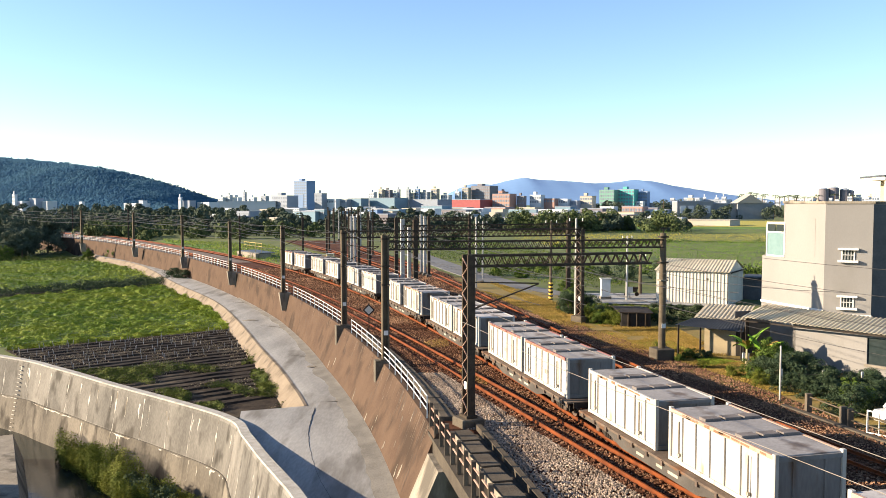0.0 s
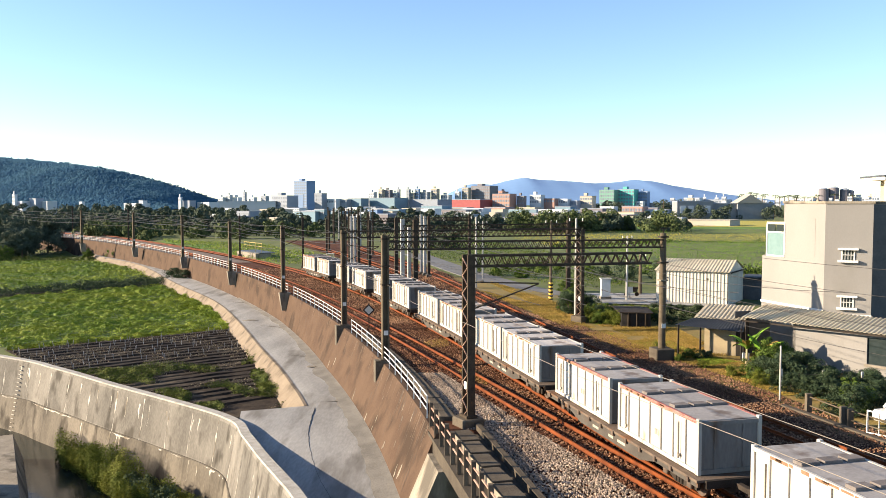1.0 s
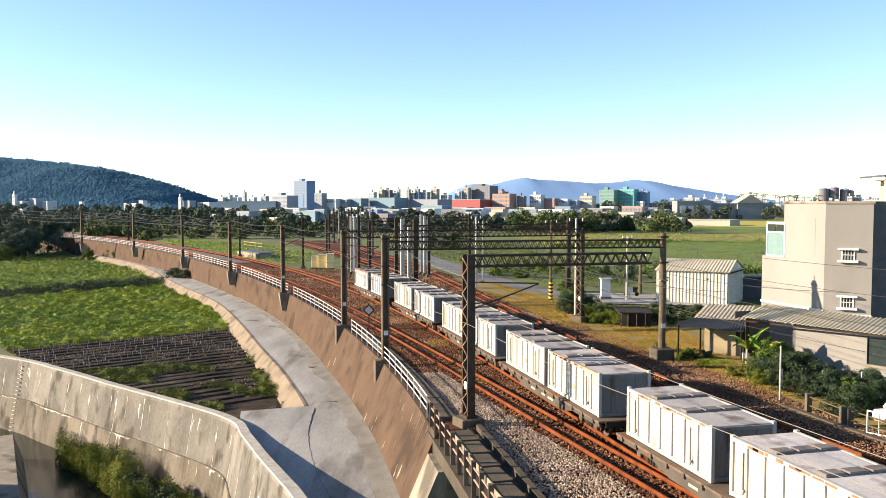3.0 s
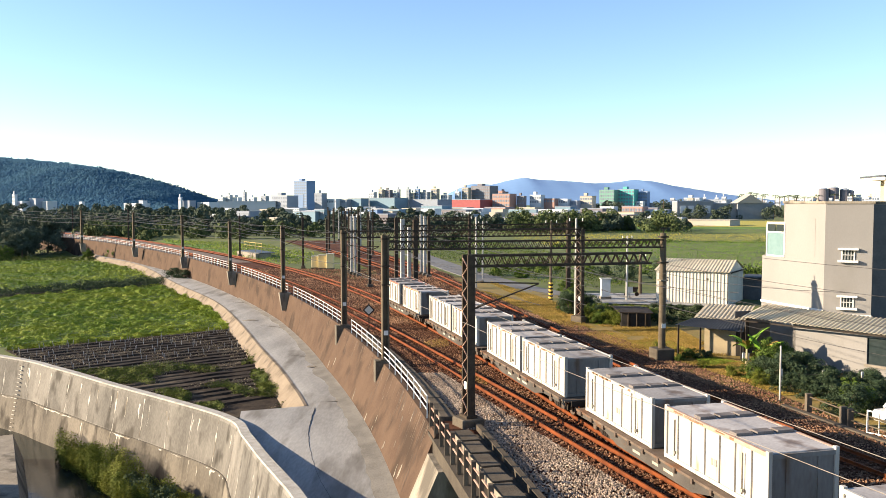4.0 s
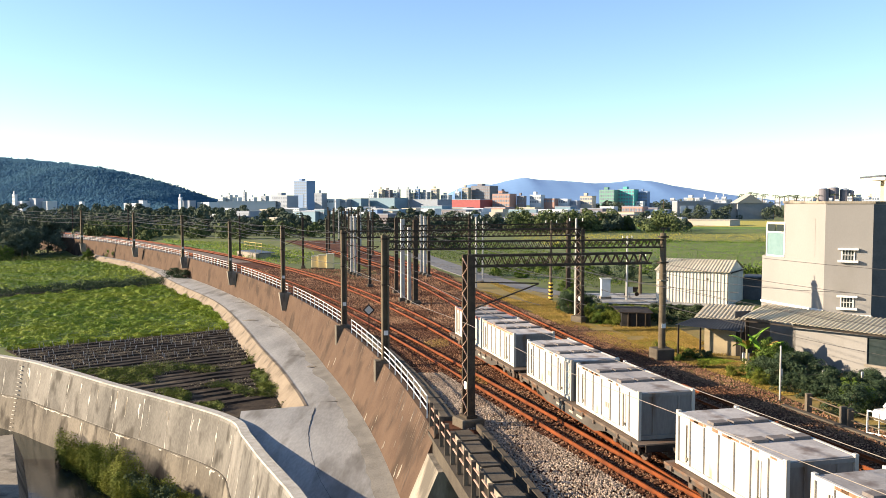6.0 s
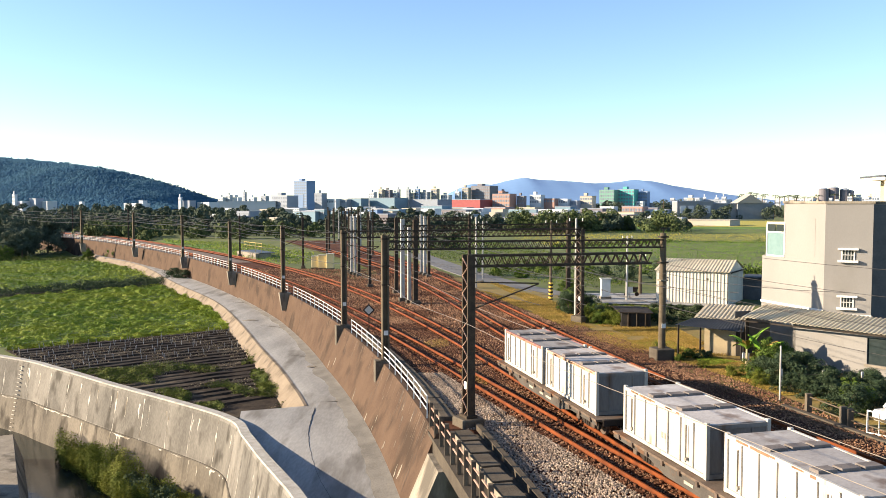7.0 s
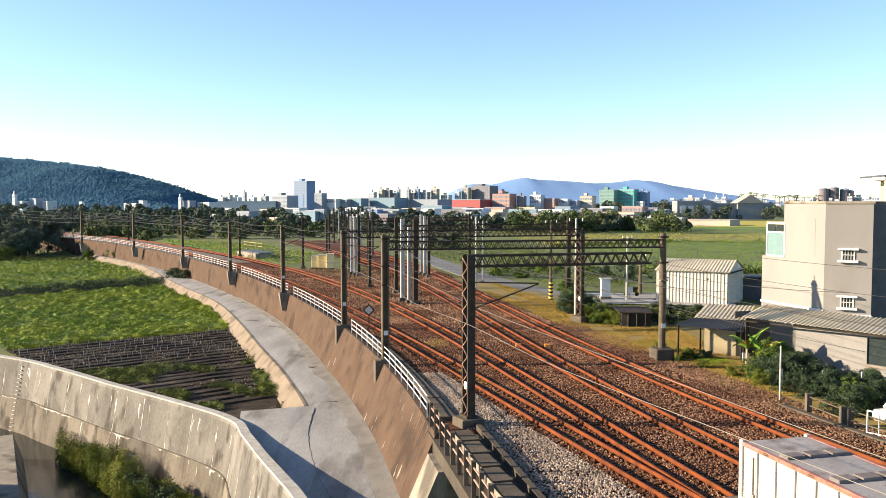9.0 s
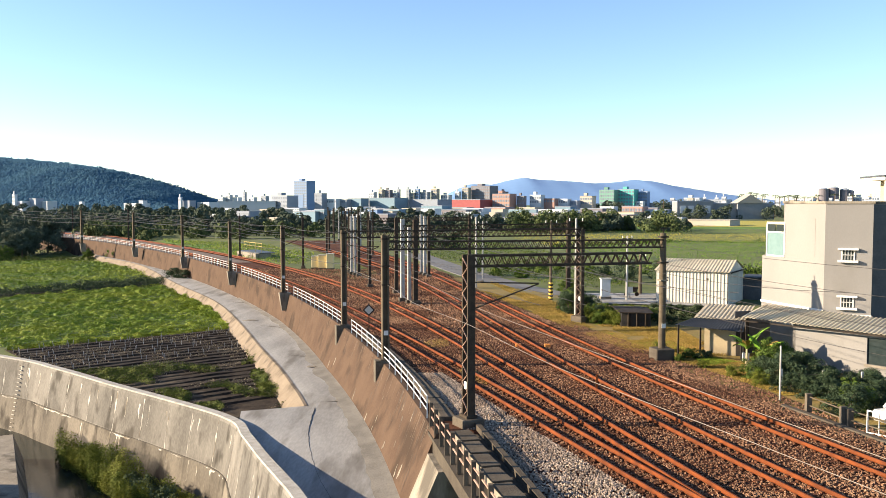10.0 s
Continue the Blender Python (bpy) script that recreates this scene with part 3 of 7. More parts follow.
def wooded_hill(name, pts, depth, material, label):
    """A hill under closed woodland: gullies on its slope and the domed crowns of trees all over it."""
    xs = np.arange(pts[0][0], pts[-1][0] + 1, 3.6)
    zs = np.interp(xs, [p[0] for p in pts], [p[1] for p in pts])
    rows = []
    for k in np.linspace(0, 1, 110):
        y = depth[0] + (depth[1] - depth[0]) * k
        row = []
        for x, z in zip(xs, zs):
            base = -3 + (z + 3) * math.sin(k * math.pi / 2) * (1 + 0.16 * noise.noise((x / 120, k * 3, 1)) * (1 - k))
            gully = 4 * noise.noise((x / 70, y / 160, 5)) * math.sin(k * math.pi)
            crown = 3 + 0.5 * noise.noise((x / 6, y / 22, 3)) + (4.5 * abs(noise.noise((x / 9, 2, 3))) if k > 0.95 else 0)
            row.append((float(x), y, base + gully + (crown - 3) * min(1, k * 6)))
        rows.append(row)
    rows.append([(float(x), depth[1] + 400, -3.0) for x in xs])
    v, f = ribbon(rows)
    ob = tagged(link(name, v, f, material, smooth=True), label, "hill", kind="structure")
    g = np.random.default_rng(3)
    A = np.array(rows[:110])
    n = 26000
    i, j = g.integers(0, 109, n), g.integers(0, A.shape[1] - 1, n)
    C = A[i, j] + np.array([3.0, 0, 1.0]) * g.random((n, 3))
    # each crown: five tilted leaf masses on a low dome
    V = []
    for q in range(5):
        o = np.array([-0.25, -0.75, 0.6]) + 0.26 * g.normal(size=(n, 3))
        o /= np.linalg.norm(o, axis=1)[:, None]
        a = np.cross(o, g.normal(size=(n, 3)))
        b = np.cross(o, a)
        sz = 1.0 + 1.3 * g.random((n, 1))
        a, b = a / np.linalg.norm(a, axis=1)[:, None] * sz, b / np.linalg.norm(b, axis=1)[:, None] * sz
        P = C + o * 1.9
        V.append(np.stack([P - a, P + b, P + a, P - b], 1))
    V = np.concatenate(V).reshape(-1, 3)
    c = link("tree_canopy", V.tolist(), np.arange(len(V)).reshape(-1, 4).tolist(), material, ob)
    c["kind"] = "stuff"
    return ob


wooded_hill("backdrop_hill", [(-1500, 110), (-1150, 105), (-900, 98), (-780, 88), (-700, 78), (-640, 67), (-560, 47), (-500, 28), (-455, 8), (-430, -3)], (1150, 1700), M["hillside"], "forested hill with blue haze in its colour, falling to the plain")
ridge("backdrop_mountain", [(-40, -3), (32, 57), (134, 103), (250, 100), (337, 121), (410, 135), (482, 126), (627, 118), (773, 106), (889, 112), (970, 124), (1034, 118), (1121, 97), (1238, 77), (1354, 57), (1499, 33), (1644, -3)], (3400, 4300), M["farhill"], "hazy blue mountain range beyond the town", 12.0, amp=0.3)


# ---- the freight train ----
BOX_L, BOX_W, BOX_H, DECK_Z = 6.06, 2.44, 1.86, 1.0
SPEED, TAIL_U, PITCH, PAIR = 12.0, 124.47, 16.1, 7.1
py = np.linspace(-260, 300, 11201)
px_ = TRACK2.x(py)
arc = np.concatenate([[0], np.cumsum(np.hypot(np.diff(px_), np.diff(py)))])
arc -= np.interp(10.0, py, arc)
drift_u = np.linspace(-200, 260, 461)
drift = np.interp(drift_u, [0, 16, 24, 34, 58, 70, 112, 124, 140], [0, 0, 0.15, -0.4, -2.6, -2.3, 1.5, 1.6, 1.6])
kern = np.exp(-0.5 * (np.arange(-15, 16) / 5.0) ** 2)
drift = np.convolve(np.pad(drift, 15, mode="edge"), kern / kern.sum(), "valid")


def train_pose(u, z=0.0):
    """The pose on track 2 at the distance u along the train's way; the thing's +y points to the train's tail."""
    s = u + float(np.interp(u, drift_u, drift))
    y = float(np.interp(s, arc, py))
    return pose(float(TRACK2.x(y)), y, z, 0, 0, -math.degrees(math.atan(float(TRACK2.slope(y)))))


def bulk_box(trim, letters):
    """A ribbed steel bulk box with lid, hatches and corner posts; origin at the middle of its base."""
    ob = new("bulk_box")
    L, W, H = BOX_L / 2, BOX_W / 2, BOX_H
    bm = bmesh.new()
    slab(bm, -W + 0.06, W - 0.06, -L + 0.07, L - 0.07, 0.10, H - 0.05)
    part("body", bm, M["boxw"], ob)
    for sx in (-1, 1):
        for sy in (-1, 1):
            bm = bmesh.new()
            slab(bm, sx * (W - 0.06) - 0.07, sx * (W - 0.06) + 0.07, sy * (L - 0.06) - 0.08, sy * (L - 0.06) + 0.08, 0.0, H + 0.08, 0.012)
            part("corner_post", bm, M["boxw"], ob)
        bm = bmesh.new()
        slab(bm, sx * (W - 0.05) - 0.06, sx * (W - 0.05) + 0.06, -L + 0.1, L - 0.1, H - 0.10, H + 0.03, 0.01)
        part("top_rail", bm, trim, ob, "worn painted top rail" if trim != M["boxw"] else "")
        bm = bmesh.new()
        slab(bm, sx * (W - 0.05) - 0.06, sx * (W - 0.05) + 0.06, -L + 0.1, L - 0.1, 0.02, 0.16, 0.01)
        part("bottom_rail", bm, M["boxw"], ob)
        for k in range(1, 7):
            y = -L + k * BOX_L / 7
            bm = bmesh.new()
            slab(bm, sx * (W - 0.04) - 0.04, sx * (W - 0.04) + 0.03, y - 0.02, y + 0.02, 0.16, H - 0.13)
            part("rib", bm, M["boxw"], ob)
        for y in (-L + 1.25, L - 0.75):
            bm = bmesh.new()
            slab(bm, sx * W - 0.06, sx * W + 0.0, y - 0.012, y + 0.012, 0.25, H - 0.3)
            slab(bm, sx * W - 0.06, sx * W + 0.02, y - 0.06, y + 0.06, 0.32, 0.42)
            part("latch_bar", bm, M["boxrib"], ob)
    # both ends take a darker steel that carries their shade in its colour
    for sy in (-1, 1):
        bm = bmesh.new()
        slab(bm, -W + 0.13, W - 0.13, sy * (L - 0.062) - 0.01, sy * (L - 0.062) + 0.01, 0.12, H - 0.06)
        part("end_sheet", bm, M["endsheet"], ob, "grey end sheet with shade and stains in its colour")
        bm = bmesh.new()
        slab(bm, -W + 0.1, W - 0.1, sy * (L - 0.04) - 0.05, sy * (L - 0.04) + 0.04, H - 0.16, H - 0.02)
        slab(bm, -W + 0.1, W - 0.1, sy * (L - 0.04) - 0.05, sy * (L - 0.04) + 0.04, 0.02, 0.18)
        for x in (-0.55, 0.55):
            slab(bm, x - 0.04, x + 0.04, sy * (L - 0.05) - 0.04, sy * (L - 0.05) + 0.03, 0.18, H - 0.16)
        part("end_frame", bm, M["endsheet"], ob, "grey end frame with shade and stains in its colour")
    bm = bmesh.new()
    slab(bm, -W + 0.1, W - 0.1, -L + 0.06, L - 0.06, H - 0.06, H + 0.015, 0.02)
    part("lid", bm, M["lid"], ob, "dusty grey lid")
    # rust eaten along the top edges and down the posts
    rr = random.Random(BOX_L + (7 if letters else 3))
    for k in range(16):
        y, ln, sx = rr.uniform(-L + 0.2, L - 0.9), rr.uniform(0.15, 0.6), rr.choice((-1, -1, 1))
        bm = bmesh.new()
        slab(bm, sx * (W + 0.011) - 0.003, sx * (W + 0.011) + 0.003, y, y + ln, H - 0.09 + rr.uniform(0, 0.05), H + rr.uniform(-0.01, 0.025))
        part("rust_patch", bm, M["rust"], ob, "brown rust patch")
    for y in (-0.95, 1.15):
        for x in (-0.74, 0.02, 0.77):
            bm = bmesh.new()
            slab(bm, x - 0.31, x + 0.31, y - 0.2, y + 0.2, H, H + 0.11, 0.015)
            part("hatch", bm, M["hatch"], ob, "raised hatch with shade in its colour")
    if letters:
        for k in range(3):
            bm = bmesh.new()
            slab(bm, -W + 0.045, -W + 0.064, -0.45 + k * 0.2, -0.33 + k * 0.2, 0.62, 0.84)
            part("number_bar", bm, M["boxrib"], ob)
    return ob


M["boxrib"] = surf("shaded_box_rib", (0.22, 0.19, 0.15), (0.36, 0.32, 0.26), 1.0, 0.7, bump=0.1, fine=20.0)
M["lid"] = surf("dusty_lid", (0.24, 0.22, 0.21), (0.42, 0.395, 0.375), 0.9, 0.75, bump=0.1, fine=10.0, stain=((0.15, 0.115, 0.095), 0.8, 0.56), vary=0.3)
M["deckboard"] = surf("rust_brown_deck", (0.075, 0.055, 0.042), (0.16, 0.12, 0.09), 1.2, 0.85, bump=0.3, fine=15.0, stain=((0.13, 0.065, 0.035), 1.0, 0.55), spec=0.15)
M["rust"] = surf("flaking_rust", (0.13, 0.065, 0.035), (0.25, 0.15, 0.09), 3.0, 0.9, bump=0.3, fine=25.0)
# end steel: shade painted in as darker grey, plus brown stains
M["endsheet"] = surf("shade_toned_end_steel", (0.12, 0.112, 0.104), (0.20, 0.188, 0.176), 0.9, 0.7, bump=0.15, fine=12.0, stain=((0.12, 0.085, 0.06), 1.4, 0.55), stretch=(1, 1, 0.3))
# darker than the lid: the shade of the hatch fronts is in the colour
M["hatch"] = surf("shade_toned_hatch", (0.09, 0.075, 0.068), (0.19, 0.165, 0.15), 2.0, 0.8, bump=0.2, fine=20.0)
M["wheel"] = surf("worn_wheel_steel", (0.10, 0.075, 0.06), (0.20, 0.15, 0.12), 3.0, 0.5, 0.6, 0.1, 20.0)


def flat_wagon():
    """A flat wagon, 14.4 m over the deck; origin on the rail level at its middle."""
    ob = new("flat_wagon")
    hl = 6.95
    bm = bmesh.new()
    slab(bm, -1.5, 1.5, -hl, hl, 0.90, 0.995, 0.01)
    part("deck", bm, M["deckboard"], ob, "rust-brown worn deck")
    for sx in (-1, 1):
        # stake pockets along the deck's edge
        for i in range(12):
            bm = bmesh.new()
            y = -6.4 + i * 1.163
            slab(bm, sx * 1.5 - 0.05, sx * 1.5 + 0.05, y - 0.07, y + 0.07, 0.80, 0.985)
            part("stake_pocket", bm, M["wheel"], ob)
        bm = bmesh.new()
        prof = [(-hl, 0.93), (-hl, 0.74), (-4.0, 0.74), (-2.8, 0.46), (2.8, 0.46), (4.0, 0.74), (hl, 0.74), (hl, 0.93)]
        lo = [bm.verts.new((sx * 1.46, y, z)) for y, z in prof]
        hi = [bm.verts.new((sx * 1.38, y, z)) for y, z in prof]
        bm.faces.new(lo)
        bm.faces.new(hi[::-1])
        for i in range(len(prof)):
            j = (i + 1) % len(prof)
            bm.faces.new((lo[i], hi[i], hi[j], lo[j]))
        part("side_sill", bm, M["wagon"], ob, "fish-bellied side sill with faded lettering")
        for y, w in ((-1.6, 0.7), (-0.5, 0.45), (0.9, 0.6)):
            bm = bmesh.new()
            slab(bm, min(sx * 1.461, sx * 1.467), max(sx * 1.461, sx * 1.467), y, y + w, 0.62, 0.73)
            part("lettering_bar", bm, M["boxrib"], ob)
    bm = bmesh.new()
    slab(bm, -0.2, 0.2, -hl, hl, 0.5, 0.9)
    part("centre_sill", bm, M["steel_dark"], ob)
    for cy in (-4.95, 4.95):
        for sx in (-1, 1):
            bm = bmesh.new()
            prof = [(-1.15, 0.32), (-1.15, 0.56), (-0.45, 0.68), (0.45, 0.68), (1.15, 0.56), (1.15, 0.32), (0.62, 0.34), (0.35, 0.22), (-0.35, 0.22), (-0.62, 0.34)]
            lo = [bm.verts.new((sx * 0.98, cy + y, z)) for y, z in prof]
            hi = [bm.verts.new((sx * 0.84, cy + y, z)) for y, z in prof]
            bm.faces.new(lo)
            bm.faces.new(hi[::-1])
            for i in range(len(prof)):
                j = (i + 1) % len(prof)
                bm.faces.new((lo[i], hi[i], hi[j], lo[j]))
            part("bogie_frame", bm, M["steel_dark"], ob, "dark cast bogie side frame")
            for ay in (-0.83, 0.83):
                bm = bmesh.new()
                slab(bm, sx * 1.03 - 0.09, sx * 1.03 + 0.09, cy + ay - 0.15, cy + ay + 0.15, 0.32, 0.58, 0.03)
                part("axle_box", bm, M["wheel"], ob, "dusty axle box")
            for oy in (-0.2, 0.0, 0.2):
                bm = bmesh.new()
                beam(bm, (sx * 1.0, cy + oy, 0.26), (sx * 1.0, cy + oy, 0.6), 0.13, sides=8)
                part("coil_spring", bm, M["steel_dark"], ob)
        for ay in (-0.83, 0.83):
            bm = bmesh.new()
            for sx in (-1, 1):
                for r, w, o in ((0.415, 0.11, 0.57), (0.44, 0.03, 0.51)):
                    q = bmesh.ops.create_cone(bm, cap_ends=True, segments=20, radius1=r, radius2=r, depth=w)
                    bmesh.ops.transform(bm, verts=q["verts"], matrix=Matrix.Translation((sx * o, 0, 0)) @ Matrix.Rotation(math.pi / 2, 4, "Y"))
            beam(bm, (-0.9, 0, 0), (0.9, 0, 0), 0.07, sides=8)
            w = part("wheelset", bm, M["wheel"], ob, "worn steel wheelset")
            w.location = (0, cy + ay, 0.43)
    for sy in (-1, 1):
        bm = bmesh.new()
        slab(bm, -0.11, 0.11, sy * 7.45 - 0.6, sy * 7.45 + 0.6, 0.68, 0.86, 0.02)
        slab(bm, -0.17, 0.17, sy * 7.95 - 0.12, sy * 7.95 + 0.12, 0.64, 0.92, 0.03)
        part("coupler", bm, M["steel_dark"], ob, "dark knuckle coupler")
        bm = bmesh.new()
        slab(bm, -1.2, 1.2, sy * (hl + 0.05) - 0.05, sy * (hl + 0.05) + 0.05, 0.70, 0.98, 0.01)
        part("end_beam", bm, M["steel_dark"], ob)
    return ob


# trim of each box from the tail forwards: red, rust or plain
TRIMS = ["redtrim", "pinktrim", "boxw", "boxw", "boxw", "boxw", "boxw", "pinktrim", "boxw", "boxw", "redtrim", "redtrim", "boxw", "pinktrim", "pinktrim", "boxw"]
proto_box = {}
train = []
proto_wagon = None
for j in range(8):
    u0 = TAIL_U - BOX_L / 2 - j * PITCH
    if proto_wagon is None:
        proto_wagon = flat_wagon()
        w = tagged(proto_wagon, "dusty grey flat wagon carrying two white bulk boxes", "freight wagon", "wagons of the freight train")
    else:
        w = copy_thing(proto_wagon, Matrix.Identity(4))
    train.append((w, u0 - PAIR / 2, 0.0))
    for k in range(2):
        tr = TRIMS[2 * j + k]
        key = (tr, j % 2 == 1)
        if key not in proto_box:
            b = proto_box[key] = bulk_box(M[tr], key[1])
            lab = {"redtrim": "white bulk box with a faded red top rail", "pinktrim": "white bulk box with a pale rusty top rail", "boxw": "dusty white ribbed bulk box with hatches"}[tr]
            tagged(b, lab + " on a wagon", "freight container", "boxes on the freight train")
        else:
            b = copy_thing(proto_box[key], Matrix.Identity(4))
        train.append((b, u0 - k * PAIR, DECK_Z))


def motions():
    for thing, u, z in train:
        walk(thing, [(0.5 * i, train_pose(u - SPEED * 0.5 * i, z)) for i in range(21)])
        for w in thing.children:
            if w.name.startswith("wheelset"):
                walk(w, [(k / FPS, pose(0, w.location.y, 0.43, math.degrees(SPEED * k / FPS / 0.43))) for k in range(301)])


# ---- overhead line: posts, gantries, wires ----
def block_base(bm, w, h, z0=-0.6):
    slab(bm, -w / 2, w / 2, -w / 2, w / 2, z0, h, 0.05)


def arm_set(ob, side, reach, z=5.6, turn=0.0):
    """A bracket arm with strut, stay and insulators."""
    bm = bmesh.new()
    beam(bm, (0, 0, z + 1.1), (side * reach, 0, z + 1.0), 0.06)
    R = Matrix.Rotation(radians(turn), 4, "Z")
    bmesh.ops.transform(bm, verts=bm.verts, matrix=R)
    part("arm", bm, M["lattice"], ob)
    bm = bmesh.new()
    beam(bm, (side * 0.1, 0, z - 0.2), (side * reach, 0, z + 0.98), 0.06)
    bmesh.ops.transform(bm, verts=bm.verts, matrix=R)
    part("strut", bm, M["lattice"], ob)
    for p in ((side * 0.45, 0, z + 1.09), (side * 0.5, 0, z - 0.02)):
        bm = bmesh.new()
        for k in range(4):
            q = bmesh.ops.create_cone(bm, cap_ends=True, segments=8, radius1=0.10, radius2=0.06, depth=0.05)
            bmesh.ops.translate(bm, verts=q["verts"], vec=(p[0] + side * k * 0.07, 0, p[2] + 0.02 * k))
        bmesh.ops.transform(bm, verts=bm.verts, matrix=R)
        part("insulator", bm, M["concrete_dark"], ob)


def concrete_post(w=0.42, h=8.0, taper=0.85, round_=False, arms=()):
    ob = new("catenary_post")
    bm = bmesh.new()
    if round_:
        q = bmesh.ops.create_cone(bm, cap_ends=True, segments=16, radius1=w / 2, radius2=w / 2 * taper, depth=h + 0.6)
        bmesh.ops.translate(bm, verts=q["verts"], vec=(0, 0, (h - 0.6) / 2))
    else:
        # H-section with recessed webs
        slab(bm, -w / 2, -w / 2 + 0.12, -w / 2, w / 2, -0.6, h, 0.015)
        slab(bm, w / 2 - 0.12, w / 2, -w / 2, w / 2, -0.6, h, 0.015)
        slab(bm, -w / 2 + 0.1, w / 2 - 0.1, -0.07, 0.07, -0.6, h - 0.02)
    part("shaft", bm, M["post"], ob)
    bm = bmesh.new()
    slab(bm, -0.14, 0.14, -w / 2 - 0.03, -w / 2 - 0.005, 1.75, 2.05)
    part("number_plate", bm, M["white"], ob, "small white plate")
    for z in (5.0, 6.2, h - 0.25):
        bm = bmesh.new()
        slab(bm, -w / 2 - 0.03, w / 2 + 0.03, -w / 2 - 0.03, w / 2 + 0.03, z - 0.05, z + 0.05)
        part("clamp", bm, M["lattice"], ob)
    bm = bmesh.new()
    beam(bm, (0, 0, h), (0, 0, h + 0.35), 0.05)
    beam(bm, (-0.25, 0, h + 0.3), (0.25, 0, h + 0.3), 0.05)
    part("top_bracket", bm, M["lattice"], ob)
    for side, reach in arms:
        arm_set(ob, side, reach)
    return ob


def lattice_post(h=7.85, w=0.5):
    ob = new("lattice_post")
    for sx in (-1, 1):
        bm = bmesh.new()
        slab(bm, sx * w / 2 - 0.04, sx * w / 2 + 0.04, -0.2, 0.2, 0.1, h)
        part("channel", bm, M["lattice"], ob)
    for sy in (-1, 1):
        bm = bmesh.new()
        n = int(h / 0.42)
        for k in range(n):
            z0, z1 = 0.15 + k * (h - 0.3) / n, 0.15 + (k + 1) * (h - 0.3) / n
            s = 1 if k % 2 else -1
            beam(bm, (s * w / 2, sy * 0.19, z0), (-s * w / 2, sy * 0.19, z1), 0.05, 0.02)
        part("lacing", bm, M["pinktrim"], ob, "zigzag lacing bars with worn paint")
    bm = bmesh.new()
    slab(bm, -0.62, 0.62, -0.55, 0.55, -0.6, 0.16, 0.05)
    part("base_block", bm, M["concrete_dark"], ob)
    bm = bmesh.new()
    slab(bm, -0.36, 0.36, -0.3, 0.3, 0.16, 0.30, 0.02)
    part("base_plate", bm, M["lattice"], ob)
    bm = bmesh.new()
    slab(bm, 0.02, 0.22, -0.235, -0.215, 1.55, 1.9)
    part("number_plate", bm, M["white"], ob, "small white plate")
    return ob


def gantry_beam(a, b, z0, z1, label):
    """A four-chord truss from plan point a to b, between heights z0 and z1."""
    a, b = Vector((*a, 0)), Vector((*b, 0))
    d = (b - a)
    n = Vector((-d.y, d.x, 0)).normalized() * 0.2
    ob = new("gantry_beam")
    for s in (-1, 1):
        for z in (z0, z1):
            bm = bmesh.new()
            beam(bm, a + n * s + Vector((0, 0, z)), b + n * s + Vector((0, 0, z)), 0.10)
            part("chord", bm, M["lattice"], ob)
        k = max(6, int(d.length / 0.24))
        bm = bmesh.new()
        for i in range(k):
            p, q = a + d * i / k + n * s, a + d * (i + 1) / k + n * s
            zz = (z0, z1) if (i + (s > 0)) % 2 else (z1, z0)
            beam(bm, p + Vector((0, 0, zz[0])), q + Vector((0, 0, zz[1])), 0.042)
        tagged(part("lacing", bm, M["lattice"], ob), kind="stuff")
    bm = bmesh.new()
    k = max(5, int(d.length / 1.0))
    for i in range(k + 1):
        p = a + d * i / k
        for z in (z0, z1):
            beam(bm, p + n + Vector((0, 0, z)), p - n + Vector((0, 0, z)), 0.04)
    tagged(part("cross_bars", bm, M["lattice"], ob), kind="stuff")
    return tagged(ob, label, "gantry beam")


post_lab = "weathered concrete catenary post standing on the retaining wall"
wall_posts = [(-89.1, 206.1, 8.4), (-68.8, 185.9, 8.0), (-48.0, 153.9, 7.9), (-31.3, 122.7, 7.5), (-18.0, 93.8, 7.6), (-8.2, 68.9, 8.0), (-3.72, 53.6, 8.2)]
proto = None
for i, (x, y, h) in enumerate(wall_posts):
    turn = -math.degrees(math.atan(float(WALL.slope(y))))
    ob = concrete_post(0.44 if y > 60 else 0.46, h, arms=((1, 3.0),) if 60 < y < 180 or y > 200 else ())
    ob.matrix_basis = pose(x, y, 0, 0, 0, turn)
    tagged(ob, post_lab, "catenary post", "posts along the wall")
    # straight footing block, from which the battered wall falls away
    ft = new("post_footing")
    bm = bmesh.new()
    slab(bm, -0.72 if y < 85 else -0.5, 0.5 if y < 85 else 0.8, -0.36 if y < 85 else -0.3, 0.36 if y < 85 else 0.3, -2.3 if y < 85 else -1.9, 0.12, 0.03)
    if y > 85:
        # beyond the battered stretch the block tapers back into the wall
        for vv in bm.verts:
            if vv.co.z < -1.5 and vv.co.x < 0:
                vv.co.x += 0.28
    part("footing_block", bm, M["footing" if y < 85 else "concrete"], ft)
    bm = bmesh.new()
    slab(bm, -0.4, 0.4, -0.34, 0.34, 0.12, 0.2, 0.02)
    part("cap", bm, M["concrete_dark"], ft)
    ft.matrix_basis = pose(x, y, 0, 0, 0, turn)
    tagged(ft, "stained and shade-toned concrete footing of a post, set into the wall", "post footing", "footings along the wall")

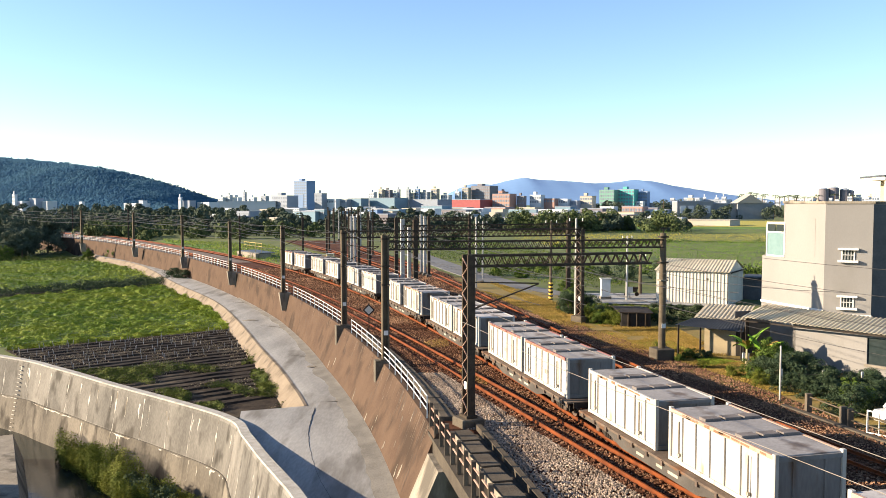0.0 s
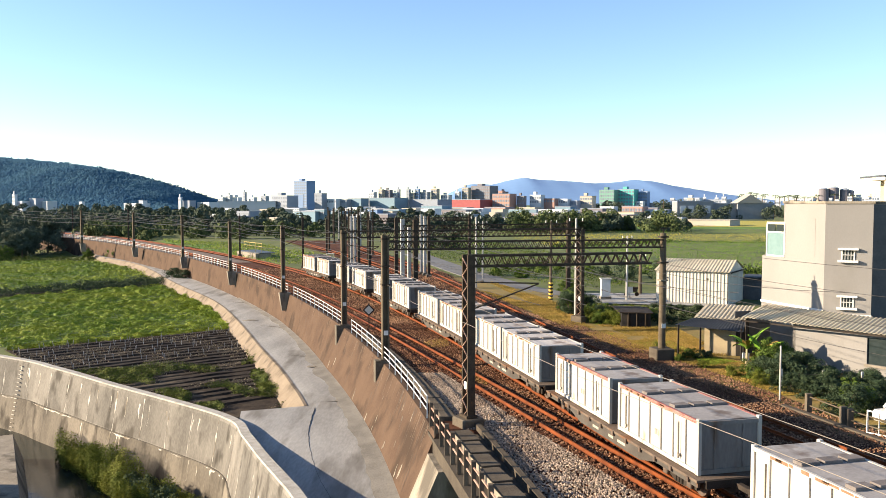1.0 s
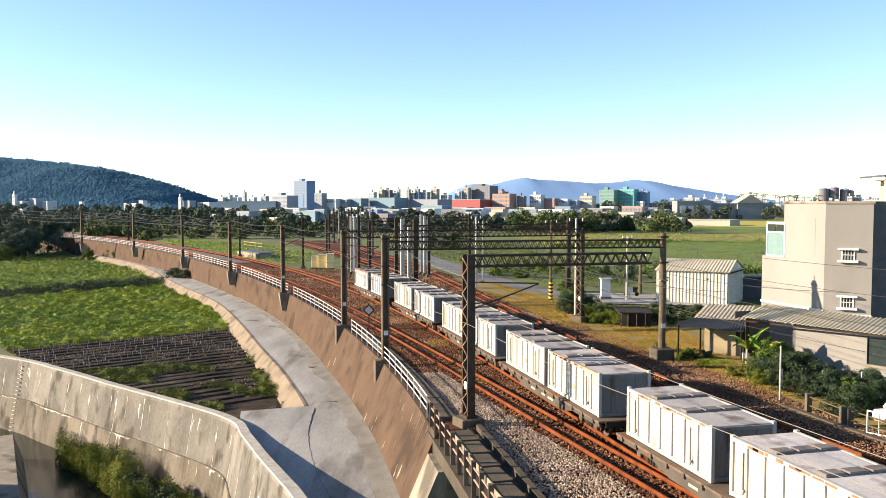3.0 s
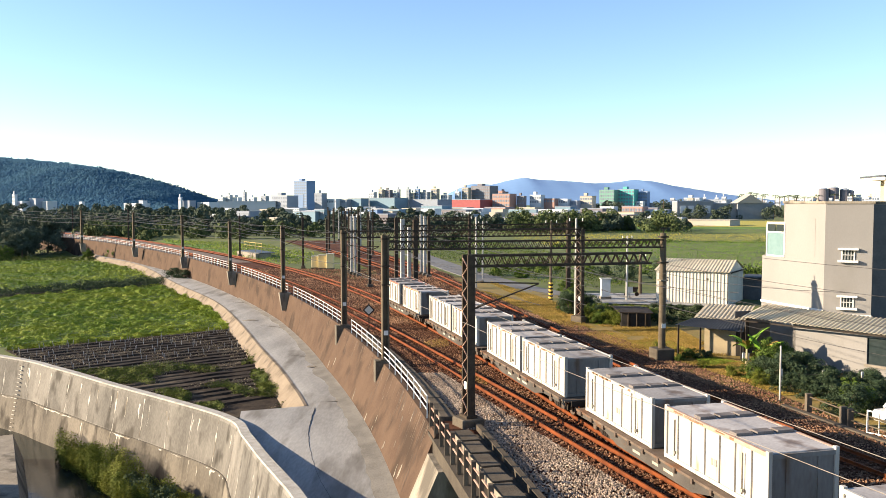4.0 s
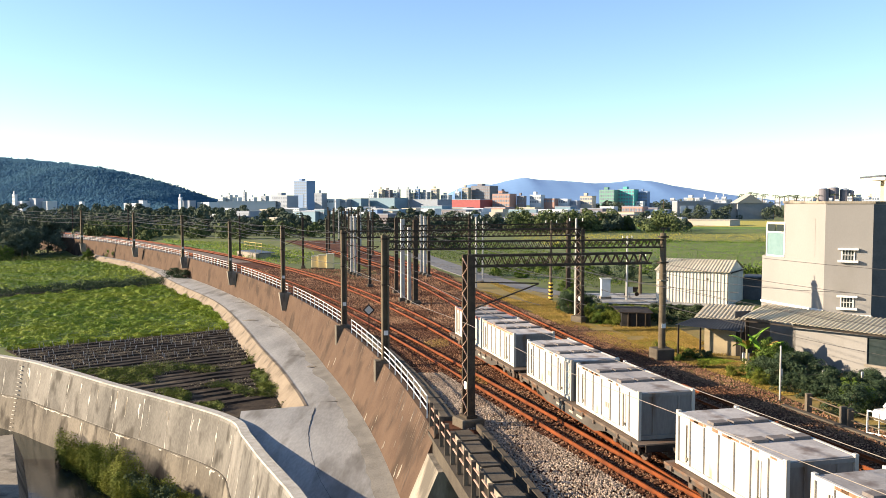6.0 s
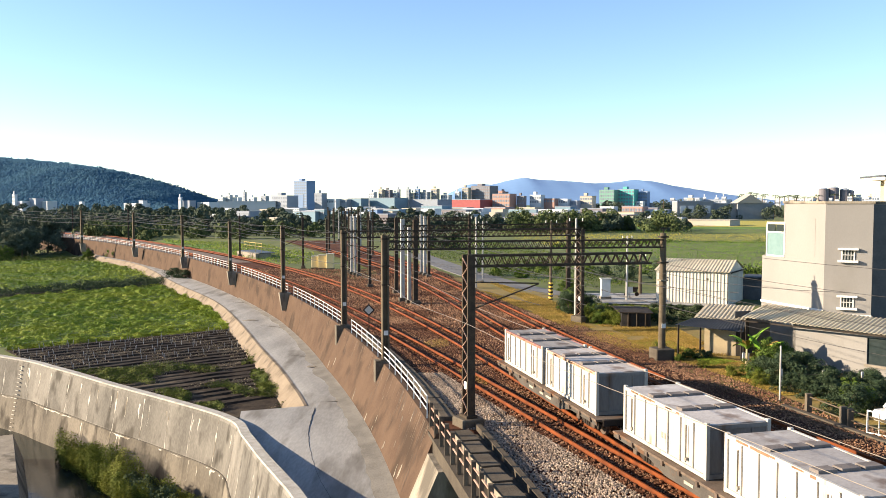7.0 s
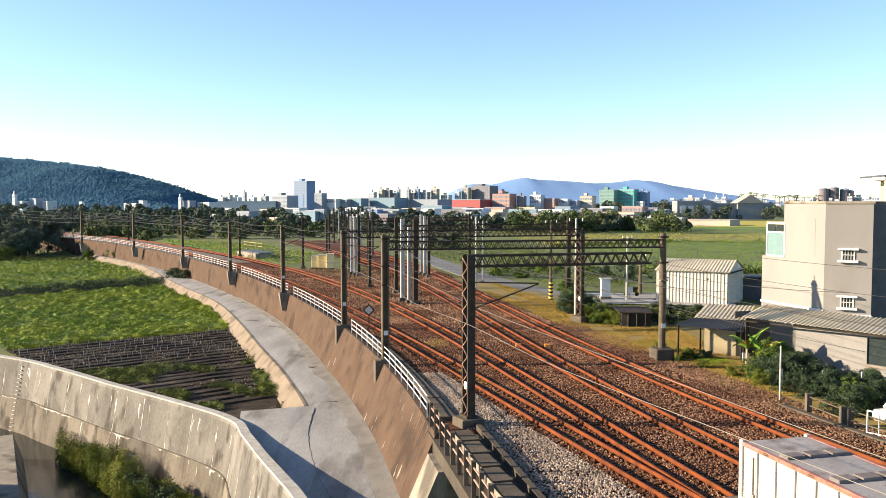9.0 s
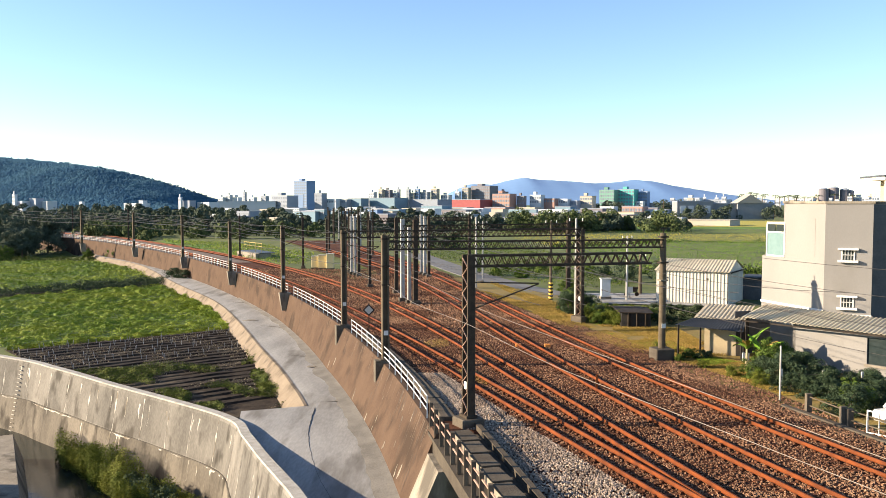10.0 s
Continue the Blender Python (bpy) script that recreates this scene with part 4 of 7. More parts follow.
lp = tagged(lattice_post(), "dark lattice steel post with rusty zigzag lacing on a block", "lattice post")
arm_set(lp, 1, 3.4, 5.45, 72)
lp.matrix_basis = pose(1.2, 39.0, 0, 0, 0, -62)
lp2 = tagged(lattice_post(7.9, 0.55), "rusty lattice steel post on a concrete block in the grass", "lattice post")
lp2.matrix_basis = pose(12.25, 74.4, 0, 0, 0, -50)
rp = concrete_post(0.5, 8.2, 0.82, True, arms=())
rp.children[0].data.materials[0] = M["roundpost"]
tagged(rp, "round pale concrete post on a dark block beside the track", "catenary post")
bm = bmesh.new()
block_base(bm, 1.3, 0.35, -0.9)
part("base_block", bm, M["concrete_dark"], rp)
rp.matrix_basis = pose(14.95, 56.7, 0, 0, 0, 10)

gantry_beam((1.25, 39.0), (10.2, 41.2), 7.3, 7.8, "dark lattice cantilever beam over the near tracks")
gantry_beam((-3.6, 53.7), (14.9, 56.7), 7.25, 7.75, "dark lattice gantry beam between two concrete posts")
gantry_beam((-8.1, 68.95), (12.2, 74.4), 7.35, 7.9, "dark lattice gantry beam spanning the tracks")
gantry_beam((-4.3, 88.4), (14.5, 97.0), 7.3, 7.8, "dark lattice gantry beam over the yard tracks")
gantry_beam((-13.5, 124), (4.0, 131), 7.4, 7.9, "distant dark lattice gantry beam over the yard")

# posts on the island between the tracks and farther off: x, y, height, width, pale
island = [(-4.3, 88.6, 8.6, 0.42, 1), (-3.5, 86.6, 7.8, 0.36, 1), (-2.85, 86.0, 8.6, 0.5, 0), (-5.4, 96.5, 8.6, 0.42, 0), (-9.1, 103.5, 8.2, 0.36, 0), (-14.0, 125, 8.6, 0.4, 0), (-13.4, 122, 8.4, 0.36, 1), (-12.7, 120.5, 8.4, 0.34, 1), (-12.0, 119, 8.5, 0.4, 0), (-3.2, 122, 8.6, 0.36, 1), (-2.6, 120, 8.4, 0.36, 1), (-2.0, 118, 8.4, 0.4, 0), (-22.4, 133.6, 8.0, 0.34, 0), (-19.5, 140, 7.6, 0.3, 0), (-17.0, 160, 8.2, 0.34, 0), (-39.4, 162, 7.8, 0.34, 0), (-86.9, 231, 8.4, 0.34, 0), (-118.2, 267, 9.0, 0.36, 0), (-24.5, 180, 8.6, 0.34, 0), (-15.5, 176, 8.4, 0.34, 0), (-28, 215, 9, 0.34, 0), (-33, 240, 9, 0.34, 0), (4.2, 133, 8.4, 0.4, 0), (14.6, 97.2, 8.3, 0.45, 0)]
for k in range(13):
    island.append((-13.5 - 1.7 * k + (k % 3) * 1.4, 150 + 9.0 * k, 8.2 + 0.4 * (k % 3), 0.3, k % 4 == 1))
for i, (x, y, h, w, pale) in enumerate(island):
    ob = new("yard_post")
    bm = bmesh.new()
    slab(bm, -w / 2, w / 2, -w / 2, w / 2, -0.5, h, 0.03)
    part("shaft", bm, M["postlight"] if pale else M["lattice"], ob)
    bm = bmesh.new()
    slab(bm, -w, w, -w, w, -0.6, 0.25, 0.04)
    part("base_block", bm, M["concrete_dark"], ob)
    bm = bmesh.new()
    beam(bm, (-0.5, 0, h - 0.3), (0.5, 0, h - 0.3), 0.07)
    beam(bm, (0, 0, h), (0, 0, h + 0.5), 0.06)
    part("cross_arm", bm, M["lattice"], ob)
    if i % 3 != 1:
        arm_set(ob, 1 if i % 2 else -1, 2.4, 5.3)
    ob.matrix_basis = pose(x, y, -0.1, 0, 0, 12)
    tagged(ob, ("pale painted steel post with a cross arm between the tracks" if pale else "dark steel catenary post with arms in the rail yard"), "catenary post", "posts of the rail yard")

# slim utility poles of the village
for x, y, h, r in ((4.15, 105, 8.9, 0.14), (11.9, 92, 8.7, 0.15), (12.5, 78.5, 9.2, 0.11), (23.2, 98, 4.6, 0.2), (20.3, 92, 7.0, 0.12), (5.6, 118, 8.0, 0.12)):
    ob = new("utility_pole")
    bm = bmesh.new()
    q = bmesh.ops.create_cone(bm, cap_ends=True, segments=12, radius1=r * 1.2, radius2=r * 0.8, depth=h + 0.6)
    bmesh.ops.translate(bm, verts=q["verts"], vec=(0, 0, h / 2 - 0.3))
    part("shaft", bm, M["postlight"] if r < 0.15 else M["post"], ob)
    for z in (h - 0.25, h - 0.8):
        bm = bmesh.new()
        beam(bm, (-0.7, 0, z), (0.7, 0, z), 0.06)
        part("cross_arm", bm, M["lattice"], ob)
    for x2 in (-0.6, 0.0, 0.6):
        bm = bmesh.new()
        beam(bm, (x2, 0, h - 0.22), (x2, 0, h + 0.05), 0.09, sides=8)
        part("insulator", bm, M["white"], ob)
    ob.matrix_basis = pose(x, y, -0.45, 0, 0, random.uniform(-20, 30))
    tagged(ob, "slim concrete utility pole with cross arms and white insulators", "utility pole", "utility poles of the village")
# striped guard of the pole beside the crossing
bm = bmesh.new()
q = bmesh.ops.create_cone(bm, cap_ends=True, segments=12, radius1=0.24, radius2=0.22, depth=2.0)
guard = tagged(part("pole_guard", bm, surf("yellow_guard_paint", (0.65, 0.42, 0.05), (0.75, 0.5, 0.08), 3.0, 0.6)), "yellow and black striped guard around a pole", "pole guard")
guard.location = (11.9, 92, 0.45)
for k in range(5):
    bm = bmesh.new()
    q = bmesh.ops.create_cone(bm, cap_ends=True, segments=12, radius1=0.252, radius2=0.248, depth=0.2)
    b = part("stripe", bm, M["steel_dark"], guard)
    b.location = (0, 0, -0.85 + k * 0.4)
    b.rotation_euler = (0.12, 0, 0)


def wire(name, pts, r, label, sag=0.0, mat="wire"):
    if mat == "brightwire":
        xy = bow([p[:2] for p in pts], 4)
        pts = [(x, y, pts[0][2]) for x, y in xy]
        sag = 0.0
    """A wire through points (x, y, z), sagging between them."""
    vs = []
    for a, b in zip(pts[:-1], pts[1:]):
        for k in range(8):
            t = k / 8
            vs.append((a[0] + (b[0] - a[0]) * t, a[1] + (b[1] - a[1]) * t, a[2] + (b[2] - a[2]) * t - sag * 4 * t * (1 - t)))
    vs.append(tuple(pts[-1]))
    ring = []
    for i, p in enumerate(vs):
        rr = r * max(1.0, 1 + (p[1] - 40) / 110)
        q = Vector(vs[min(i + 1, len(vs) - 1)]) - Vector(vs[max(i - 1, 0)])
        n = Vector((q.y, -q.x, 0)).normalized()
        ring.append([tuple(Vector(p) + n * rr * math.cos(a) + Vector((0, 0, rr * math.sin(a)))) for a in (0, 1.57, 3.14, 4.71, 0)])
    v, f = ribbon(ring)
    return tagged(link(name, v, f, M[mat]), label, "wire")


def wire_over(line, d, z, y0, y1, step, sag, r=0.011, label="thin contact wire over a track"):
    ys = np.arange(y0, y1 + 1, step)
    wire("overhead_wire", [(*[float(q) for q in line.off(y, d)], z) for y in ys], r, label, sag)


wire("overhead_wire", [(15.5, -2, 5.0), (9.1, 17.2, 5.0), (4.6, 31.8, 5.0), (1.84, 41.3, 5.0), (-1.3, 55.2, 5.05), (-4.9, 70, 5.1)], 0.009, "pale contact wire over the main track", 0.05, "brightwire")
wire("overhead_wire", [(13.5, -2, 5.0), (8.0, 15, 5.0), (3.8, 26.2, 5.0), (1.1, 36, 5.0), (-1.6, 44, 5.1), (-3.6, 53.5, 5.2), (-8.1, 68.8, 5.2)], 0.009, "pale return wire along the wall posts", 0.08, "brightwire")
for dz, dd in ((7.9, 0.25), (6.9, 0.3), (6.2, -0.3), (5.2, 0.1)):
    wire("overhead_wire", [(-3.7 + dd, 53.5, dz), (-8.2 + dd, 68.8, dz), (-18 + dd, 93.7, dz - 0.2), (-31.3 + dd, 122.6, dz - 0.2), (-48 + dd, 153.8, dz), (-68.8 + dd, 185.8, dz), (-89 + dd, 206, dz), (-140, 270, dz)], 0.012, "dark feeder wire along the wall posts", 0.35)
for line, y1 in ((TRACK1, 280), (TRACK2, 270), (TRACK3, 200), (TRACK4, 200)):
    wire_over(line, 0.0, 5.35, 40 if line in (TRACK1, TRACK2) else 34, y1, 24, 0.04)
    wire_over(line, 0.1, 6.6, 40 if line in (TRACK1, TRACK2) else 34, y1, 24, 0.5, label="sagging messenger wire over a track")
for z, e in ((7.4, 0.0), (6.1, 0.1), (4.7, -0.1), (3.3, 0.15)):
    wire("overhead_wire", [(34.5 + e, 0, z), (24.3 + e, 29, z), (14.95 + e, 56.6, z), (12.3 + e, 74.3, z), (4.3, 105, z)], 0.011, "thin wire along the village side of the railway", 0.3)

# ---- rails and fences of the railway ----
fence_mat = M["white"]


def wall_railing(y0, y1, label):
    """Posts every two metres and three rails on top of the wall."""
    ob = new("wall_railing")
    ys = np.arange(y0, y1 + 0.1, 2.0)
    for z in (0.35, 0.68, 1.02):
        v, f = extrude_along(WALL, np.append(ys, []), [(0.10 + 0.03 * math.cos(a), z + 0.03 * math.sin(a)) for a in (0.8, 2.4, 3.9, 5.5)])
        link("rail", v, f, fence_mat, ob)
    bm = bmesh.new()
    beam(bm, (0, 0, -0.06), (0, 0, 1.06), 0.06)
    me = bpy.data.meshes.new("railing_post")
    bm.to_mesh(me)
    bm.free()
    me.materials.append(fence_mat)
    for y in ys:
        x, yy = WALL.off(y, 0.10)
        share("railing_post", me, ob, pose(float(x), float(yy), 0))
    return tagged(ob, label, "railing")


wall_railing(39.6, 66.5, "white metal railing on top of the retaining wall")
wall_railing(69.6, 92.5, "white metal railing on top of the retaining wall")
wall_railing(94.6, 121, "white metal railing on top of the retaining wall")
wall_railing(123.6, 152, "white metal railing on top of the retaining wall")
wall_railing(155, 281, "white metal railing on top of the far wall")

br = new("bridge_railing")
pm = None
ys = np.arange(12.0, 38.6, 1.25)
for y in ys:
    x, yy = WALL.off(y, 0.06)
    bm = bmesh.new()
    if pm is None:
        slab(bm, -0.09, 0.09, -0.09, 0.09, -0.3, 1.05, 0.015)
        pm = part("railing_post", bm, M["concrete_dark"], br)
        pm.matrix_basis = pose(float(x), float(yy), 0)
    else:
        bm.free()
        share("railing_post", pm.data, br, pose(float(x), float(yy), 0))
for z in (0.38, 0.8):
    v, f = extrude_along(WALL, ys, [(0.06 + 0.035 * math.cos(a), z + 0.035 * math.sin(a)) for a in (0.8, 2.4, 3.9, 5.5)])
    link("rail", v, f, M["pinktrim"], br, "rusty pipe rail")
tagged(br, "concrete post railing with two pipe rails on the bridge", "railing")

# cable troughs on the bridge walkway and beyond it
for y in np.arange(13.0, 36.0, 1.75):
    x, yy = WALL.off(y, 1.15)
    ob = new("cable_trough")
    bm = bmesh.new()
    slab(bm, -0.34, 0.34, -0.74, 0.74, -0.29, 0.10, 0.02)
    part("trough_body", bm, M["concrete"], ob)
    bm = bmesh.new()
    slab(bm, -0.40, 0.40, -0.78, 0.78, 0.10, 0.17, 0.015)
    part("cover", bm, M["concrete_dark"], ob, "dark slab cover")
    ob.matrix_basis = pose(float(x), float(yy), 0, 0, 0, 14 + random.uniform(-1.5, 1.5))
    tagged(ob, "short concrete cable trough with a dark cover slab", "cable trough", "cable troughs beside the track")
for y in np.arange(40.2, 66.0, 1.3):
    x, yy = WALL.off(y, 1.15)
    ob = new("trough_slab")
    bm = bmesh.new()
    slab(bm, -0.35, 0.35, -0.62, 0.62, -0.3, -0.02 + random.uniform(-0.02, 0.02), 0.02)
    part("slab", bm, M["concrete_dark"], ob)
    ob.matrix_basis = pose(float(x), float(yy), 0, 0, 0, -math.degrees(math.atan(float(WALL.slope(y)))) + random.uniform(-1, 1))
    tagged(ob, "dark concrete cable duct slab beside the track", "cable duct", "cable duct slabs")

# loose ballast stones close to the bridge
rng = np.random.default_rng(4)
octa = np.array([(1, 0, 0), (0, 1, 0), (-1, 0, 0), (0, -1, 0), (0, 0, 0.8), (0, 0, -0.6)])
tri = [(0, 1, 4), (1, 2, 4), (2, 3, 4), (3, 0, 4), (1, 0, 5), (2, 1, 5), (3, 2, 5), (0, 3, 5)]
N = 60000
yy = 24 + 50 * rng.random(N) ** 1.7
aa = WALL.x(yy) + np.where(yy > 38.2, 1.7, 2.4)
bb = yard_edge(yy) - 0.2
xx = aa + (bb - aa) * rng.random(N)
sz = 0.03 + 0.035 * rng.random(N)
V = octa[None] * (0.7 + 0.6 * rng.random((N, 6, 1)))
th = rng.random(N) * 6.28
cs, sn = np.cos(th)[:, None], np.sin(th)[:, None]
V = np.dstack([V[..., 0] * cs - V[..., 1] * sn, V[..., 0] * sn + V[..., 1] * cs, V[..., 2]]) * sz[:, None, None]
V += np.dstack([xx, yy, -0.235 + 0.025 * rng.random(N)]).reshape(N, 1, 3)


def stones(name, P, V, material, label):
    """Joins the stones V (n, 6, 3) into one object."""
    n = len(V)
    F = (np.array(tri)[None] + 6 * np.arange(n)[:, None, None]).reshape(-1, 3)
    return tagged(link(name, V.reshape(-1, 3).tolist(), F.tolist(), material), label, "ballast", kind="stuff")


def pebbles(x, y, z, size):
    n = len(x)
    V = octa[None] * (0.7 + 0.6 * rng.random((n, 6, 1)))
    th = rng.random(n) * 6.28
    cs, sn = np.cos(th)[:, None], np.sin(th)[:, None]
    V = np.dstack([V[..., 0] * cs - V[..., 1] * sn, V[..., 0] * sn + V[..., 1] * cs, V[..., 2]]) * size[:, None, None]
    return V + np.dstack([x, y, z]).reshape(n, 1, 3)


fresh = (xx < TRACK1.x(yy) - 1.15) & (yy < 50)
stones("ballast_stones", None, V[~fresh], M["stone"], "loose grey and rust-brown ballast stones")
M["freshstone"] = surf("fresh_grey_stone", (0.15, 0.105, 0.075), (0.36, 0.29, 0.225), 0.4, 0.9, bump=0.2, fine=30.0, island=0.6)
xf, yf = np.zeros(0), np.zeros(0)
n = 16000
yf = 24 + 27 * rng.random(n)
lo, hi = WALL.x(yf) + np.where(yf > 38.2, 1.7, 2.45), TRACK1.x(yf) - 1.1
xf = lo + (hi - lo) * rng.random(n)
stones("shoulder_stones", None, pebbles(xf, yf, -0.225 + 0.03 * rng.random(n), 0.03 + 0.04 * rng.random(n)), M["freshstone"], "fresh pale brown-grey ballast on the shoulder beside the bridge")
n = 34000
yf = 72 + 60 * rng.random(n) ** 1.4
lo, hi = WALL.x(yf) + 1.6, yard_edge(yf) - 0.3
xf = lo + (hi - lo) * rng.random(n)
stones("yard_stones", None, pebbles(xf, yf, -0.23 + 0.03 * rng.random(n), 0.05 + 0.06 * rng.random(n)), M["stone"], "coarse rust-brown gravel of the rail yard")
n = 9000
yf = 30 + 45 * rng.random(n)
xf = yard_edge(yf) - 0.4 + 2.4 * rng.random(n) ** 1.6
stones("verge_rubble", None, pebbles(xf, yf, -0.44 + 0.03 * rng.random(n), 0.03 + 0.06 * rng.random(n)), M["stone"], "scattered rubble between the ballast and the grass")


# ---- village houses and sheds ----
M["glass"] = surf("tinted_window_glass", (0.02, 0.03, 0.03), (0.04, 0.05, 0.05), 1.0, 0.08, bump=0.0, fine=5.0, spec=0.6)
M["tealglass"] = surf("teal_balcony_glass", (0.12, 0.20, 0.20), (0.17, 0.25, 0.25), 0.6, 0.15, bump=0.0, fine=4.0, spec=0.6)
M["darkgrey"] = surf("dark_blue_grey", (0.05, 0.055, 0.065), (0.09, 0.095, 0.105), 1.0, 0.5, bump=0.1, fine=6.0)
M["awning"] = surf("dark_blue_tin", (0.022, 0.027, 0.036), (0.045, 0.052, 0.065), 1.0, 0.7, 0.1, 0.1, 8.0)
M["cream"] = surf("cream_plaster", (0.36, 0.29, 0.18), (0.44, 0.36, 0.23), 0.7, 0.9, bump=0.15, fine=10.0, stain=((0.34, 0.29, 0.22), 0.6, 0.58))
M["asphalt"] = surf("grey_asphalt", (0.10, 0.10, 0.105), (0.15, 0.15, 0.15), 0.4, 0.9, bump=0.2, fine=8.0)
M["whitetin"] = surf("white_corrugated_tin", (0.43, 0.41, 0.355), (0.52, 0.50, 0.44), 0.6, 0.6, 0.0, 0.1, 8.0, stain=((0.33, 0.27, 0.19), 0.5, 0.6), stretch=(1, 1, 0.3))


def prism(name, poly, z0, z1, material, parent=None, label=""):
    n = len(poly)
    v = [(x, y, z0) for x, y in poly] + [(x, y, z1) for x, y in poly]
    f = [tuple(range(n, 2 * n)), tuple(range(n))[::-1]] + [(i, (i + 1) % n, n + (i + 1) % n, n + i) for i in range(n)]
    ob = link(name, v, f, material, parent, label)
    bm = bmesh.new()
    bm.from_mesh(ob.data)
    bmesh.ops.recalc_face_normals(bm, faces=bm.faces)
    bm.to_mesh(ob.data)
    bm.free()
    return ob


def corrugated(name, a, b, c, d, material, parent, pitch=0.36, depth=0.06, label=""):
    """A ribbed sheet over the quad a-b (upper edge) and c-d (lower edge), with thickness."""
    a, b, c, d = (Vector(p) for p in (a, b, c, d))
    n = max(2, int((d - c).length / pitch))
    nor = (b - a).cross(c - a).normalized()
    if nor.z < 0:
        nor = -nor
    if abs(nor.z) < 0.05 and nor.y > 0:
        nor = -nor
    rows = []
    for i in range(n):
        for t, h in ((0.0, 0.0), (0.45, 0.0), (0.6, 1.0), (0.85, 1.0)):
            u = (i + t) / n
            off = nor * depth * h
            p, q = a.lerp(b, u) + off, c.lerp(d, u) + off
            rows.append([tuple(p), tuple(q), tuple(q - nor * 0.03), tuple(p - nor * 0.03), tuple(p)])
    v, f = ribbon(rows)
    return link(name, v, f, material, parent, label)


def facade_frame(a, b, u, z):
    """A pose on the wall from plan point a to b: x along the wall, y into it, at the distance u and height z."""
    d = Vector((b[0] - a[0], b[1] - a[1], 0)).normalized()
    return Matrix.Translation((a[0] + d.x * u, a[1] + d.y * u, z)) @ Matrix.Rotation(math.atan2(d.y, d.x), 4, "Z")


P0, Q0, P1, P2 = (23.8, 62.2), (24.52, 59.9), (25.6, 56.0), (28.15, 54.7)
house = tagged(new("concrete_house"), "grey plastered three-storey house with a flat roof", "house")
prism("lower_wall", [P0, P1, P2, (28.7, 57.0), (40, 57.8), (38, 67), (26.5, 67)], -0.7, 6.35, M["plaster"], house)
prism("upper_wall", [Q0, P1, P2, (28.7, 57.0), (40, 57.8), (38, 66), (26.5, 65)], 6.35, 10.2, M["plaster"], house)
prism("roof", [(24.42, 59.9), (25.53, 55.93), (28.2, 54.6), (28.8, 56.9), (40.1, 57.7), (38.1, 66.1), (26.4, 65.1)], 10.2, 10.36, M["concrete"], house, "flat roof slab with a thin coping")
# thin dark facing over the plastered end wall
prism("end_wall_cladding", [(28.75, 56.93), (40, 57.73), (40, 57.6), (28.75, 56.8)], -0.5, 10.1, M["darkgrey"], house, "dark blue-grey end wall")
prism("recess_panel", [Q0, (25.35, 56.9), (25.34, 56.897), (24.508, 59.897)], 6.6, 9.2, M["plaster"], house)
# white skirting band over the lean-to roof
d01 = [(P0[0] - 0.09, P0[1] - 0.03), (P1[0] - 0.07, P1[1] - 0.08), (P2[0] - 0.02, P2[1] - 0.1)]
prism("band", [P0, P1, d01[1], d01[0]], 2.9, 3.06, M["white"], house, "white painted band")
prism("band", [P1, P2, d01[2], d01[1]], 2.62, 2.86, M["white"], house, "white painted band")
# glazed balcony on the terrace
gb = facade_frame(P0, P1, 0.42, 6.35)
bm = bmesh.new()
slab(bm, 0, 2.0, 0.0, 1.6, 2.35, 2.5, 0.01)
for x in (0.03, 1.97):
    slab(bm, x - 0.05, x + 0.05, 0.0, 0.1, 0, 2.36)
slab(bm, 0, 2.0, 0.0, 0.1, 1.72, 1.82)
slab(bm, 0, 2.0, 0.0, 0.1, -0.02, 0.1)
bmesh.ops.transform(bm, verts=bm.verts, matrix=gb)
part("balcony_frame", bm, M["white"], house, "white balcony frame")
bm = bmesh.new()
slab(bm, 0.08, 1.92, 0.04, 0.07, 0.1, 1.72)
bmesh.ops.transform(bm, verts=bm.verts, matrix=gb)
part("balcony_glass", bm, M["tealglass"], house, "teal balcony glass")
for x in (0.1, 1.05):
    bm = bmesh.new()
    slab(bm, x, x + 0.85, 0.03, 0.06, 1.85, 2.33)
    bmesh.ops.transform(bm, verts=bm.verts, matrix=gb)
    part("transom_pane", bm, M["glass"], house, "dark transom pane")
bm = bmesh.new()
slab(bm, 0.05, 1.95, 1.5, 1.6, 0.0, 2.35)
bmesh.ops.transform(bm, verts=bm.verts, matrix=gb)
part("balcony_back", bm, M["plaster"], house)
# two small barred windows with white hoods and sills
for z in (3.32, 6.47):
    w = facade_frame(P1, P2, 1.42, z)
    win = new("window")
    win.parent = house
    for nm, b, mt in (("hood", (-0.62, 0.62, -0.28, 0.0, 0.66, 0.78), "white"), ("sill", (-0.62, 0.62, -0.28, 0.0, -0.16, -0.02), "white"), ("pane", (-0.36, 0.36, -0.02, 0.02, 0.0, 0.64), "glass")):
        bm = bmesh.new()
        slab(bm, *b)
        bmesh.ops.transform(bm, verts=bm.verts, matrix=w)
        part(nm, bm, M[mt], win)
    bm = bmesh.new()
    for x in (-0.38, 0.36):
        slab(bm, x - 0.03, x + 0.05, -0.05, 0.0, 0.0, 0.66)
    for x in (-0.18, 0.0, 0.18):
        slab(bm, x - 0.018, x + 0.018, -0.06, -0.03, 0.0, 0.66)
    slab(bm, -0.36, 0.36, -0.06, -0.03, 0.31, 0.35)
    bmesh.ops.transform(bm, verts=bm.verts, matrix=w)
    part("bars", bm, M["white"], win)

